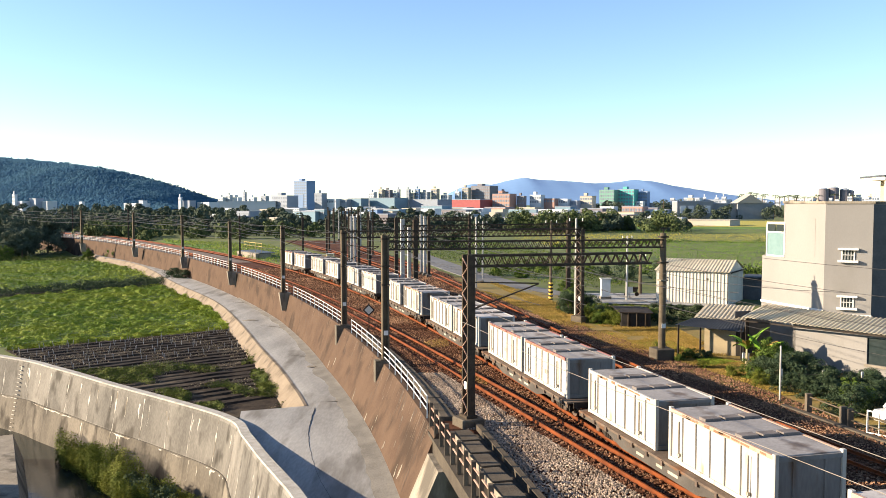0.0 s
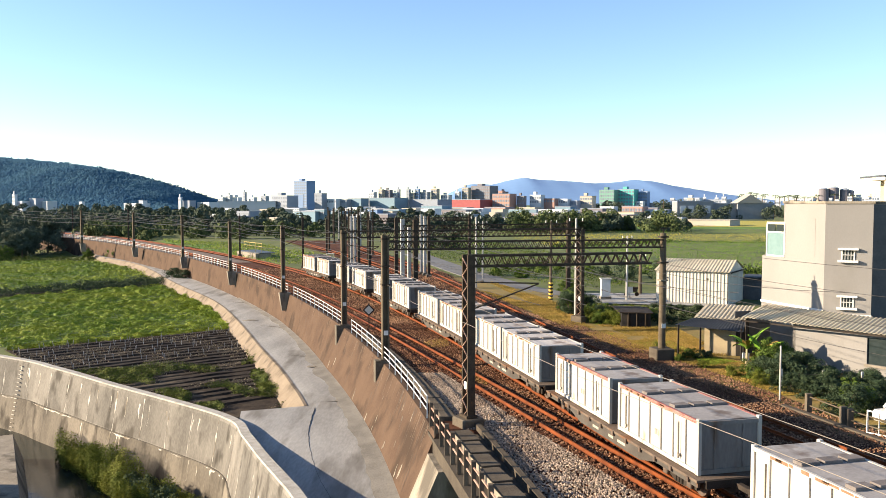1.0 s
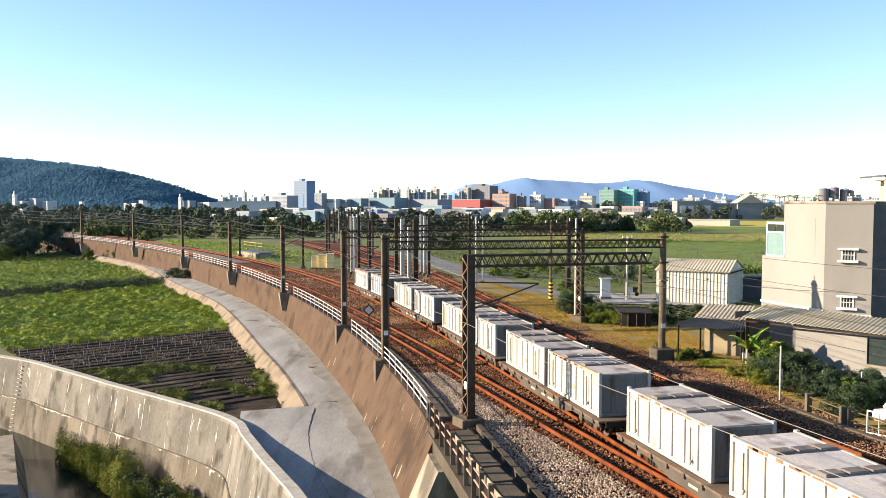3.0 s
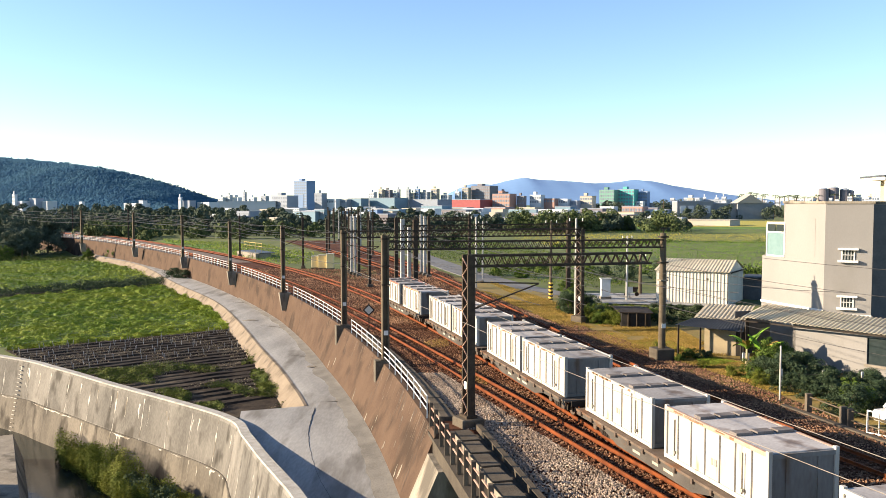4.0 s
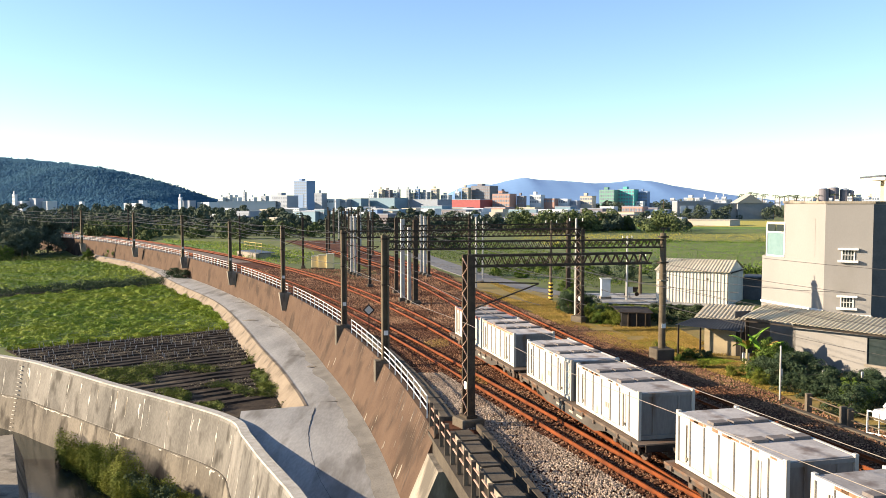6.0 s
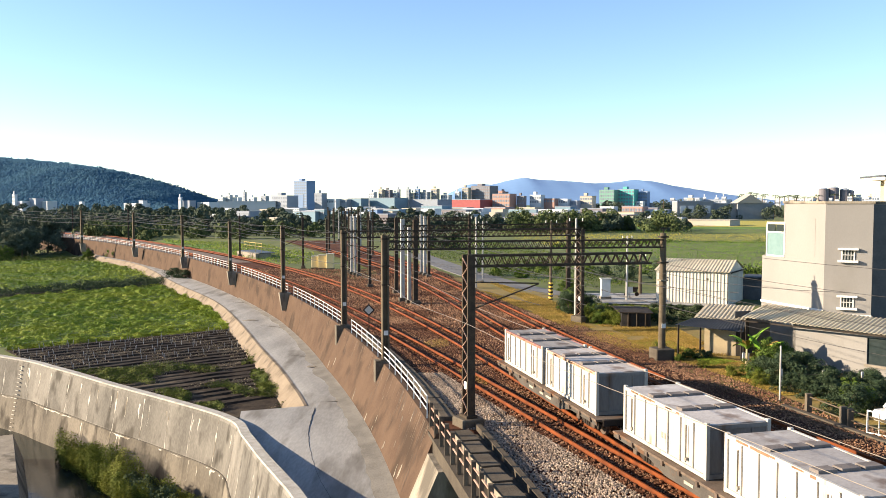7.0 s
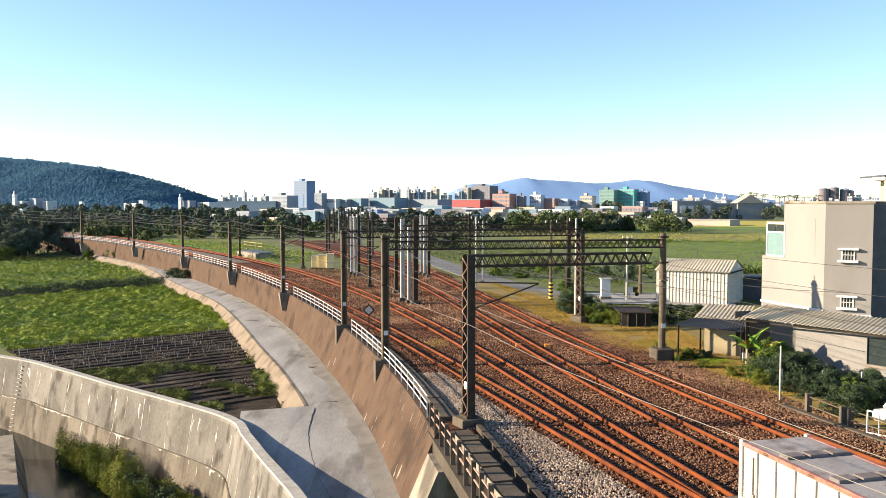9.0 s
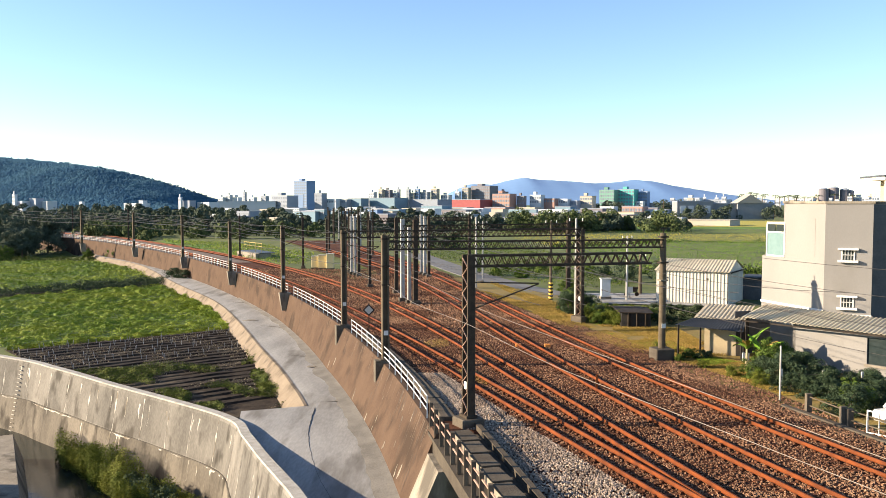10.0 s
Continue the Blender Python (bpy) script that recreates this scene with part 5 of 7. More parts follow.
# ground-floor annex with ribbed lean-to roof
annex = tagged(new("annex"), "low white-plastered annex under a ribbed tin lean-to roof", "annex")
A0, A1 = (23.0, 54.6), (28.2, 48.4)
WIN0, WIN1 = 4.75, 6.1
dA = (Vector(A1) - Vector(A0)).normalized()


def on_annex(u, inset=0.0):
    p = Vector(A0) + dA * u
    return (p.x - dA.y * inset, p.y + dA.x * inset)


L_A = (Vector(A1) - Vector(A0)).length
for u0, u1, z0, z1 in ((0, WIN0, -0.7, 2.3), (WIN1, L_A, -0.7, 2.3), (WIN0, WIN1, -0.7, 0.35), (WIN0, WIN1, 2.0, 2.3)):
    prism("wall", [on_annex(u0), on_annex(u1), on_annex(u1, 0.2), on_annex(u0, 0.2)], z0, z1, M["plaster"], annex)
prism("side_wall", [on_annex(0, 0.0), on_annex(0.2, 0.0), (25.7, 56.0), (25.4, 56.2)], -0.7, 2.4, M["plaster"], annex)
prism("window_frame", [on_annex(WIN0 - 0.1, -0.08), on_annex(WIN1 + 0.1, -0.08), on_annex(WIN1 + 0.1, 0.0), on_annex(WIN0 - 0.1, 0.0)], 0.2, 0.35, M["concrete"], annex, "concrete sill")
prism("window_pane", [on_annex(WIN0, 0.10), on_annex(WIN1, 0.10), on_annex(WIN1, 0.13), on_annex(WIN0, 0.13)], 0.35, 2.0, M["glass"], annex, "dark window pane")
corrugated("roof", (22.5, 58.2, 3.15), (31.5, 51.0, 2.62), (20.3, 56.6, 2.5), (28.6, 47.4, 2.3), M["tin"], annex, 0.27, 0.06, "ribbed cream tin roof")
prism("eave_board", [(20.35, 56.5), (28.6, 47.35), (28.65, 47.42), (20.4, 56.57)], 2.2, 2.3, M["steel_dark"], annex)
for p in ((20.6, 56.4),):
    prism("carport_post", [(p[0] - .06, p[1] - .06), (p[0] + .06, p[1] - .06), (p[0] + .06, p[1] + .06), (p[0] - .06, p[1] + .06)], -0.7, 2.42, M["steel_dark"], annex)
# added panel whose dark colour stands for the shade under the carport roof
prism("carport_back", [(20.6, 58.6), (23.4, 59.4), (23.4, 59.5), (20.6, 58.7)], -0.7, 2.6, M["darkgrey"], annex)

# low shed with awning
shed = tagged(new("low_shed"), "low cream shed with a ribbed roof and dark awning", "shed")
corrugated("roof", (19.7, 62.2, 2.7), (23.0, 61.2, 2.65), (17.9, 59.3, 2.1), (21.2, 58.0, 2.05), M["tin"], shed, 0.27, 0.05, "ribbed cream tin roof")
corrugated("awning", (17.9, 59.35, 2.06), (21.2, 58.05, 2.0), (16.3, 58.3, 1.72), (20.4, 56.3, 1.5), M["awning"], shed, 0.2, 0.03, "dark blue corrugated awning")
prism("wall", [(18.55, 58.9), (20.5, 58.1), (22.4, 60.6), (19.9, 61.8)], -0.7, 1.95, M["cream"], shed)
# solid block in the opening, coloured dark for the shade inside
prism("doorway", [(20.5, 58.08), (21.0, 57.9), (22.6, 60.2), (22.4, 60.5)], -0.7, 1.9, M["darkvoid"], shed)
for p in ((16.5, 58.2), (18.2, 58.7), (20.3, 56.45)):
    prism("post", [(p[0] - .05, p[1] - .05), (p[0] + .05, p[1] - .05), (p[0] + .05, p[1] + .05), (p[0] - .05, p[1] + .05)], -0.7, 1.72, M["steel_dark"], shed)
bx = tagged(solid("crate", (20.35, 20.8, 56.3, 56.7, -0.6, 0.05), M["white"]), "white plastic crate beside the low shed", "crate")

# white tin shed
ts = tagged(new("tin_shed"), "white ribbed tin shed with a gabled roof", "shed")
SA, SB, SC, SD = (23.2, 90.6), (29.9, 87.4), (33.4, 92.8), (26.8, 96.0)
prism("core_wall", [(23.3, 90.68), (29.87, 87.55), (33.25, 92.75), (26.75, 95.85)], -0.7, 2.86, M["whitetin"], ts)
corrugated("front_cladding", (*SA, 2.95), (*SB, 2.95), (*SA, -0.65), (*SB, -0.65), M["whitetin"], ts, 0.34, 0.05)
corrugated("end_cladding", (*SB, 2.9), (*SC, 2.9), (*SB, -0.65), (*SC, -0.65), M["whitetin"], ts, 0.34, 0.04)
R0, R1 = (24.85, 93.4, 4.05), (31.75, 90.0, 4.05)
link("gable", [(*SB, 2.9), (*SC, 2.9), (31.65, 90.1, 3.98)], [(0, 1, 2)], M["whitetin"], ts)
corrugated("roof_slope", R0, R1, (22.9, 90.4, 2.95), (30.0, 87.0, 2.95), M["tin"], ts, 0.34, 0.05, "pale ribbed tin roof")
corrugated("roof_slope", R0, R1, (26.6, 96.4, 2.95), (33.7, 93.0, 2.95), M["tin"], ts, 0.34, 0.05)
prism("verge_trim", [(30.0, 86.95), (33.75, 92.95), (33.8, 92.9), (30.05, 86.9)], 2.82, 2.96, M["steel_dark"], ts)
for u in (0.16, 0.72):
    m = facade_frame(SA, SB, u * 7.4, 2.1)
    bm = bmesh.new()
    slab(bm, -0.08, 0.08, -0.1, 0.0, 0, 0.14)
    bmesh.ops.transform(bm, verts=bm.verts, matrix=m)
    part("vent", bm, M["steel_dark"], ts)
lean = tagged(new("lean_to"), "dark lean-to beside the white tin shed", "shed")
prism("lean_body", [(33.5, 93.0), (36.0, 92.0), (37.5, 95.0), (35.0, 96.2)], -0.7, 1.9, M["darkgrey"], lean)
prism("lean_roof", [(33.4, 92.6), (36.3, 91.5), (37.8, 95.2), (35.0, 96.5)], 1.9, 2.0, M["awning"], lean)

# upper corner of the next house
nh = tagged(new("white_house"), "white house with a roof terrace behind the grey house", "house")
prism("wall", [(57.5, 112), (72, 109), (74, 118), (59, 121)], -0.7, 10.4, M["white"], nh)
prism("cornice", [(57.2, 111.7), (72.3, 108.7), (74.3, 118.3), (58.8, 121.3)], 13.3, 13.7, M["white"], nh)
for p in ((57.8, 112.2), (61.5, 111.4), (65.5, 110.6)):
    prism("column", [(p[0], p[1]), (p[0] + .6, p[1]), (p[0] + .6, p[1] + .6), (p[0], p[1] + .6)], 10.4, 13.3, M["white"], nh)
prism("terrace_room", [(60, 113.5), (72, 111), (73.5, 117.5), (61, 120)], 10.4, 13.3, M["cream"], nh)
prism("roof_edge", [(57.1, 111.6), (72.4, 108.6), (74.4, 118.4), (58.7, 121.4)], 13.7, 13.95, M["darkgrey"], nh, "dark blue-grey roof edge")
nh.location = (1.6, 0, 0)

# road of the level crossing, forecourt and verge
def sheet(name, pts, z, material, label, category, kind="structure", thick=0.0):
    ob = link(name, [(x, y, z) for x, y in pts], [tuple(range(len(pts)))], material)
    return tagged(ob, label, category, kind=kind)


link_road = bow([(-6, 175), (-1.5, 152), (3.2, 130), (7.8, 112), (12.0, 100.0), (17, 95.5), (24, 94), (34, 99), (60, 104)])
v, f = sweep_plan(link_road, [(-2.3, -0.47), (2.3, -0.47), (2.3, -0.7), (-2.3, -0.7)])
tagged(link("village_road", v, f, M["asphalt"]), "grey asphalt lane through the village", "road", kind="structure")
sheet("forecourt", [(16.5, 88.5), (30, 85.8), (31, 88), (23, 91.5), (26, 98), (14, 99)], -0.44, M["road"], "pale concrete forecourt beside the tin shed", "pavement")
rows = []
for y in steps(25, 150, 1.2, 0.01):
    a = float(yard_edge(y)) - 0.5
    w = 16 if y < 75 else max(1.0, 16 - (y - 75) * 0.32)
    rows.append([(a + w * k / 14, y, -0.46 + 0.05 * noise.noise((k * 0.9, y * 0.4, 2)) - (0.25 if k in (0, 14) else 0)) for k in range(15)])
v, f = ribbon(rows)
tagged(link("grass_verge", v, f, M["yard"], smooth=True), "dry patchy grass verge beside the tracks", "verge", kind="structure")

# low dark shed among the hedge bushes
ls = tagged(new("low_shed"), "low dark timber shed with a flat grey roof beside the hedge", "shed")
prism("wall", [(15.4, 71.7), (17.8, 71.2), (18.2, 75.0), (15.6, 75.8)], -0.7, 0.78, M["darkvoid"], ls, "dark timber wall")
prism("roof", [(15.2, 71.5), (18.0, 71.0), (18.4, 75.2), (15.4, 76.0)], 0.78, 0.86, M["steel_dark"], ls, "flat grey roof sheet")
for x in (15.9, 16.6, 17.3):
    solid("batten", (x, x + 0.07, 71.42 - (x - 15.4) * 0.2, 71.75 - (x - 15.4) * 0.2, -0.6, 0.75), M["lattice"], ls)

# signs, cabinet and crossing gear
cab = tagged(new("signal_cabinet"), "white signal cabinet on a plinth at the crossing", "cabinet")
for nm, b, mt in (("body", (17.6, 18.6, 92.5, 93.2, -0.2, 1.75), "white"), ("plinth", (17.5, 18.7, 92.4, 93.3, -0.7, -0.2), "concrete"), ("roof", (17.5, 18.7, 92.4, 93.3, 1.75, 1.85), "whitetin")):
    solid(nm, b, M[mt], cab)
sg = tagged(new("white_sign"), "small white sign board on a thin post", "sign")
solid("board", (20.6, 21.2, 93.0, 93.05, 0.2, 0.85), M["white"], sg)
solid("post", (20.86, 20.92, 93.05, 93.1, -0.7, 0.3), M["steel_dark"], sg)
sc = tagged(new("parked_scooter"), "dark parked scooter on the forecourt", "scooter")
bm = bmesh.new()
slab(bm, 20.9, 22.2, 95.0, 95.35, 0.05, 0.45, 0.08)
slab(bm, 21.5, 22.3, 95.02, 95.33, 0.4, 0.62, 0.06)
part("body", bm, M["steel_dark"], sc)
for x in (20.95, 22.15):
    bm = bmesh.new()
    q = bmesh.ops.create_cone(bm, cap_ends=True, segments=16, radius1=0.24, radius2=0.24, depth=0.1)
    bmesh.ops.transform(bm, verts=q["verts"], matrix=Matrix.Translation((x, 95.17, -0.2)) @ Matrix.Rotation(math.pi / 2, 4, "X"))
    part("wheel", bm, M["steel_dark"], sc)
bm = bmesh.new()
beam(bm, (20.95, 95.17, 0.0), (21.15, 95.17, 0.75), 0.07)
beam(bm, (21.1, 94.9, 0.75), (21.1, 95.45, 0.75), 0.05)
part("handlebar", bm, M["steel_dark"], sc)

# fences near the village garden
def fence(pts, h, r, mat, rails, rail_mat, name, label):
    ob = new(name)
    for x, y in pts:
        bm = bmesh.new()
        slab(bm, x - r, x + r, y - r, y + r, -0.75, h, 0.01)
        part("fence_post", bm, mat, ob)
    for z in rails:
        for a, b in zip(pts[:-1], pts[1:]):
            bm = bmesh.new()
            beam(bm, (*a, z), (*b, z), 0.05 if rail_mat is not M["wire"] else 0.012)
            part("rail", bm, rail_mat, ob)
    return tagged(ob, label, "fence")


fence([(18.75, 42.4), (19.25, 39.7)], 0.5, 0.14, M["concrete_dark"], (0.35, -0.1), M["post"], "pipe_fence", "short concrete post fence with rusty pipe rails")
fence([(19.45, 39.5), (20.3, 37.0)], 0.45, 0.14, M["concrete_dark"], (0.35, -0.1), M["post"], "pipe_fence", "short concrete post fence with rusty pipe rails")
fence([(19.2, 47.0), (21.4, 46.6), (23.4, 46.2), (26.0, 45.8)], 0.85, 0.06, M["postlight"], (0.6, 0.1), M["wire"], "garden_fence", "white concrete post and wire garden fence")
tall = tagged(new("marker_pole"), "thin grey steel pole beside the tracks", "pole")
bm = bmesh.new()
beam(bm, (18.25, 44.8, -0.7), (18.25, 44.8, 2.55), 0.1, sides=8)
part("shaft", bm, M["postlight"], tall)
v, f = extrude_along(TRACK4, np.arange(20.0, 43.5, 1.5), [(3.7, -0.8), (3.7, -0.32), (4.0, -0.32), (4.0, -0.8)])
tagged(link("kerb", v, f, M["concrete_dark"]), "dark concrete kerb beside the outer track", "kerb", kind="structure")
gate = tagged(new("white_railing"), "white tubular railing beside the track", "railing")
for z in (0.62, -0.4):
    bm = bmesh.new()
    beam(bm, (19.75, 38.4, z), (22.0, 35.4, z), 0.06)
    part("rail", bm, M["white"], gate)
for k in range(8):
    t = k / 7
    bm = bmesh.new()
    x, y = 19.75 + 2.25 * t, 38.4 - 3 * t
    beam(bm, (x, y, -0.75), (x, y, 0.66), 0.06 if k in (0, 7) else 0.035)
    part("bar", bm, M["white"], gate)
car = tagged(new("parked_car"), "white parked car behind the railing", "car")
cm = pose(23.3, 40.6, -0.65, 0, 0, 20)
bm = bmesh.new()
slab(bm, -2.1, 2.1, -0.82, 0.82, 0.25, 0.80, 0.12, cm)
part("body", bm, M["white"], car)
bm = bmesh.new()
cv = slab(bm, -1.5, 1.3, -0.75, 0.75, 0.78, 1.36, 0.1)
for vv in cv:
    if vv.co.z > 1.2:
        vv.co.x *= 0.75
        vv.co.y *= 0.9
bmesh.ops.transform(bm, verts=bm.verts, matrix=cm)
part("cabin", bm, M["white"], car)
for sx in (-1.3, 1.3):
    for sy in (-0.75, 0.75):
        bm = bmesh.new()
        q = bmesh.ops.create_cone(bm, cap_ends=True, segments=18, radius1=0.31, radius2=0.31, depth=0.2)
        bmesh.ops.transform(bm, verts=q["verts"], matrix=cm @ Matrix.Translation((sx, sy, 0.31)) @ Matrix.Rotation(math.pi / 2, 4, "X"))
        part("wheel", bm, M["steel_dark"], car)

# trackside gear
CABINET = surf("cream_yellow_cabinet_paint", (0.58, 0.46, 0.22), (0.70, 0.57, 0.30), 1.5, 0.6, stain=((0.36, 0.25, 0.12), 1.2, 0.62))
for (x, y, z), nm, lab, b, mt in (((-19.0, 132.0, -0.2), "equipment_cabinet", "cream trackside equipment cabinet on gravel", (0.7, 0.5, 2.1), "cream"), ((-20.3, 132.5, -0.2), "equipment_cabinet", "cream trackside equipment cabinet on gravel", (0.55, 0.5, 1.9), "cream"), ((-17.7, 131, -0.2), "equipment_cabinet", "tall cream trackside equipment cabinet on gravel", (0.55, 0.5, 2.4), "cream")):
    ob = tagged(new(nm), lab, "cabinet", "trackside cabinets")
    bm = bmesh.new()
    slab(bm, -b[0], b[0], -b[1], b[1], 0.15, b[2], 0.03)
    part("body", bm, CABINET, ob)
    bm = bmesh.new()
    slab(bm, -b[0] - 0.06, b[0] + 0.06, -b[1] - 0.06, b[1] + 0.06, b[2], b[2] + 0.08, 0.02)
    part("roof", bm, M["whitetin"], ob)
    bm = bmesh.new()
    slab(bm, -b[0] - 0.05, b[0] + 0.05, -b[1] - 0.05, b[1] + 0.05, -0.2, 0.15)
    part("plinth", bm, M["concrete_dark"], ob)
    ob.location = (x, y, z)
bs = tagged(new("speed_board"), "diamond-shaped track sign on a thin post", "track sign")
bm = bmesh.new()
beam(bm, (0, 0, -0.3), (0, 0, 2.3), 0.07)
part("post", bm, M["steel_dark"], bs)
bm = bmesh.new()
slab(bm, -0.34, 0.34, -0.03, 0.0, -0.34, 0.34)
bmesh.ops.transform(bm, verts=bm.verts, matrix=Matrix.Translation((0, -0.05, 2.1)) @ Matrix.Rotation(math.pi / 4, 4, "Y"))
part("board", bm, M["steel_dark"], bs)
bm = bmesh.new()
slab(bm, -0.24, 0.24, -0.04, -0.03, -0.24, 0.24)
bmesh.ops.transform(bm, verts=bm.verts, matrix=Matrix.Translation((0, -0.05, 2.1)) @ Matrix.Rotation(math.pi / 4, 4, "Y"))
part("sign_face", bm, M["postlight"], bs)
bs.location = (-5.75, 64.5, -0.15)
pf = tagged(new("small_platform"), "small concrete platform with a yellow railing beside the track", "platform")
prism("platform_body", [(-37.6, 171.0), (-40.0, 168.5), (-34.2, 159.5), (-31.6, 161.2)], -0.7, 0.45, M["concrete"], pf)
prism("platform_roof", [(-36.8, 171.4), (-39.6, 168.4), (-33.6, 159.6), (-30.9, 161.4)], 0.45, 0.6, M["darkgrey"], pf, "dark slab")
ym = surf("yellow_rail_paint", (0.42, 0.31, 0.08), (0.52, 0.39, 0.10), 2.0, 0.6)
for z in (1.75, 2.35):
    bm = bmesh.new()
    beam(bm, (-38.6, 168.6, z), (-33.2, 160.4, z), 0.07)
    part("handrail", bm, ym, pf, "yellow handrail")
for t in (0.02, 0.34, 0.66, 0.98):
    bm = bmesh.new()
    beam(bm, (-38.6 + 5.4 * t, 168.6 - 8.2 * t, 0.55), (-38.6 + 5.4 * t, 168.6 - 8.2 * t, 2.4), 0.07)
    part("rail_post", bm, ym, pf, "yellow post")
pf.location.x = -1.6
for x, y in ((5.5, 60.5), (7.6, 60.4)):
    ob = tagged(new("point_machine"), "small orange point machine between the tracks", "point machine", "point machines of the yard")
    bm = bmesh.new()
    slab(bm, x - 0.22, x + 0.22, y - 0.15, y + 0.15, -0.25, 0.0, 0.05)
    part("housing", bm, surf("orange_machine_paint", (0.42, 0.15, 0.03), (0.60, 0.23, 0.04), 3.0, 0.6), ob)
    bm = bmesh.new()
    beam(bm, (x, y, -0.1), (x - 1.1, y + 0.1, -0.1), 0.05)
    part("rod", bm, M["rail"], ob)
for x, y in ((8.55, 46.0), (-1.2, 84.0), (-11.2, 100.0)):
    ob = tagged(new("track_marker"), "short rusty marker stake beside the track", "marker", "track markers")
    bm = bmesh.new()
    beam(bm, (x, y, -0.3), (x, y, 0.75), 0.09)
    part("stake", bm, M["rail"], ob)


# ---- plants ----
def leafy(name, c1, c2, island=0.45):
    m = surf(name, c1, c2, 0.35, 0.7, bump=0.0, fine=3.0, island=island, spec=0.1)
    return m


M["leaf"] = leafy("dark_leaves", (0.024, 0.042, 0.022), (0.060, 0.085, 0.042), 0.28)
# far crowns: distance haze is mixed into both of these leaf colours
M["farleaf"] = leafy("haze_tinted_leaves", (0.038, 0.058, 0.042), (0.082, 0.100, 0.066), 0.2)
M["farleaf2"] = leafy("haze_tinted_green_leaves", (0.05, 0.075, 0.03), (0.10, 0.12, 0.045), 0.3)
M["leaf2"] = leafy("green_leaves", (0.045, 0.08, 0.014), (0.10, 0.14, 0.025))
M["edgegrass"] = leafy("yellow_green_edge_grass", (0.13, 0.185, 0.016), (0.23, 0.255, 0.03), 0.2)
M["weed"] = leafy("dull_green_weeds", (0.052, 0.076, 0.015), (0.125, 0.145, 0.03), 0.35)
M["crop"] = surf("young_crop_leaves", (0.085, 0.165, 0.010), (0.27, 0.31, 0.026), 0.09, 0.7, bump=0.0, fine=0.8, island=0.3, spec=0.25)
M["paddy"] = leafy("rice_leaves", (0.085, 0.17, 0.015), (0.13, 0.22, 0.025), 0.2)
M["ripe"] = leafy("ripening_rice", (0.33, 0.29, 0.04), (0.45, 0.38, 0.06), 0.2)
M["drygrass"] = leafy("dry_grass_blades", (0.20, 0.155, 0.03), (0.38, 0.25, 0.075), 0.35)
M["bank"] = leafy("river_bank_grass", (0.06, 0.09, 0.012), (0.16, 0.165, 0.026), 0.4)
M["banana"] = leafy("banana_leaf", (0.10, 0.20, 0.02), (0.16, 0.27, 0.035), 0.2)
M["paddysoil"] = surf("rice_paddy_ground", (0.075, 0.15, 0.014), (0.125, 0.20, 0.024), 0.05, 0.95, bump=0.3, fine=2.0)
M["ripesoil"] = surf("ripe_rice_ground", (0.28, 0.25, 0.035), (0.38, 0.32, 0.05), 0.1, 0.95, bump=0.3, fine=3.0)
M["bark"] = surf("grey_brown_bark", (0.07, 0.05, 0.035), (0.13, 0.10, 0.07), 4.0, 0.95, bump=0.5, fine=20.0)
M["mulch"] = surf("wet_black_mulch", (0.017, 0.013, 0.010), (0.055, 0.042, 0.030), 1.6, 0.9, bump=0.9, fine=7.0, stain=((0.10, 0.078, 0.055), 0.35, 0.56), spec=0.1)
rng = np.random.default_rng(11)


def leaf_quads(P, size, up=0.35, aspect=0.5, out=None):
    """Leaf quads with random turn at the points P; up: how much they stand upright; out: the ways they face, where they cover a crown."""
    n = len(P)
    size = np.broadcast_to(np.asarray(size, float), (n,))
    a = rng.normal(size=(n, 3))
    a[:, 2] = np.abs(a[:, 2]) * (0.3 + 2 * up)
    a /= np.linalg.norm(a, axis=1)[:, None]
    b = np.cross(a, rng.normal(size=(n, 3)))
    b /= np.linalg.norm(b, axis=1)[:, None] + 1e-9
    if out is not None:
        nn = out + 0.38 * rng.normal(size=(n, 3))
        a = np.cross(nn, rng.normal(size=(n, 3)))
        a /= np.linalg.norm(a, axis=1)[:, None] + 1e-9
        b = np.cross(nn, a)
        b /= np.linalg.norm(b, axis=1)[:, None] + 1e-9
    a, b = a * size[:, None], b * (size * aspect)[:, None]
    V = np.stack([P - a * 0.5, P + b * 0.5, P + a * 0.5, P - b * 0.5], 1).reshape(-1, 3)
    return V


def leaf_object(name, P, size, material, up=0.35, aspect=0.5, out=None):
    V = leaf_quads(P, size, up, aspect, out)
    n = len(P)
    me = bpy.data.meshes.new(name)
    me.from_pydata(V.tolist(), [], np.arange(4 * n).reshape(n, 4).tolist())
    me.materials.append(material)
    return me


def inside(poly, x, y):
    p = np.array(poly, float)
    q = np.roll(p, -1, 0)
    c = np.zeros(x.shape, bool)
    for (x1, y1), (x2, y2) in zip(p, q):
        c ^= ((y1 > y) != (y2 > y)) & (x < (x2 - x1) * (y - y1) / (y2 - y1 + 1e-12) + x1)
    return c


def fill(poly, n):
    p = np.array(poly, float)
    lo, hi = p.min(0), p.max(0)
    xs, ys = np.zeros(0), np.zeros(0)
    while len(xs) < n:
        x = lo[0] + (hi[0] - lo[0]) * rng.random(n * 2)
        y = lo[1] + (hi[1] - lo[1]) * rng.random(n * 2)
        k = inside(poly, x, y)
        xs, ys = np.append(xs, x[k]), np.append(ys, y[k])
    return xs[:n], ys[:n]


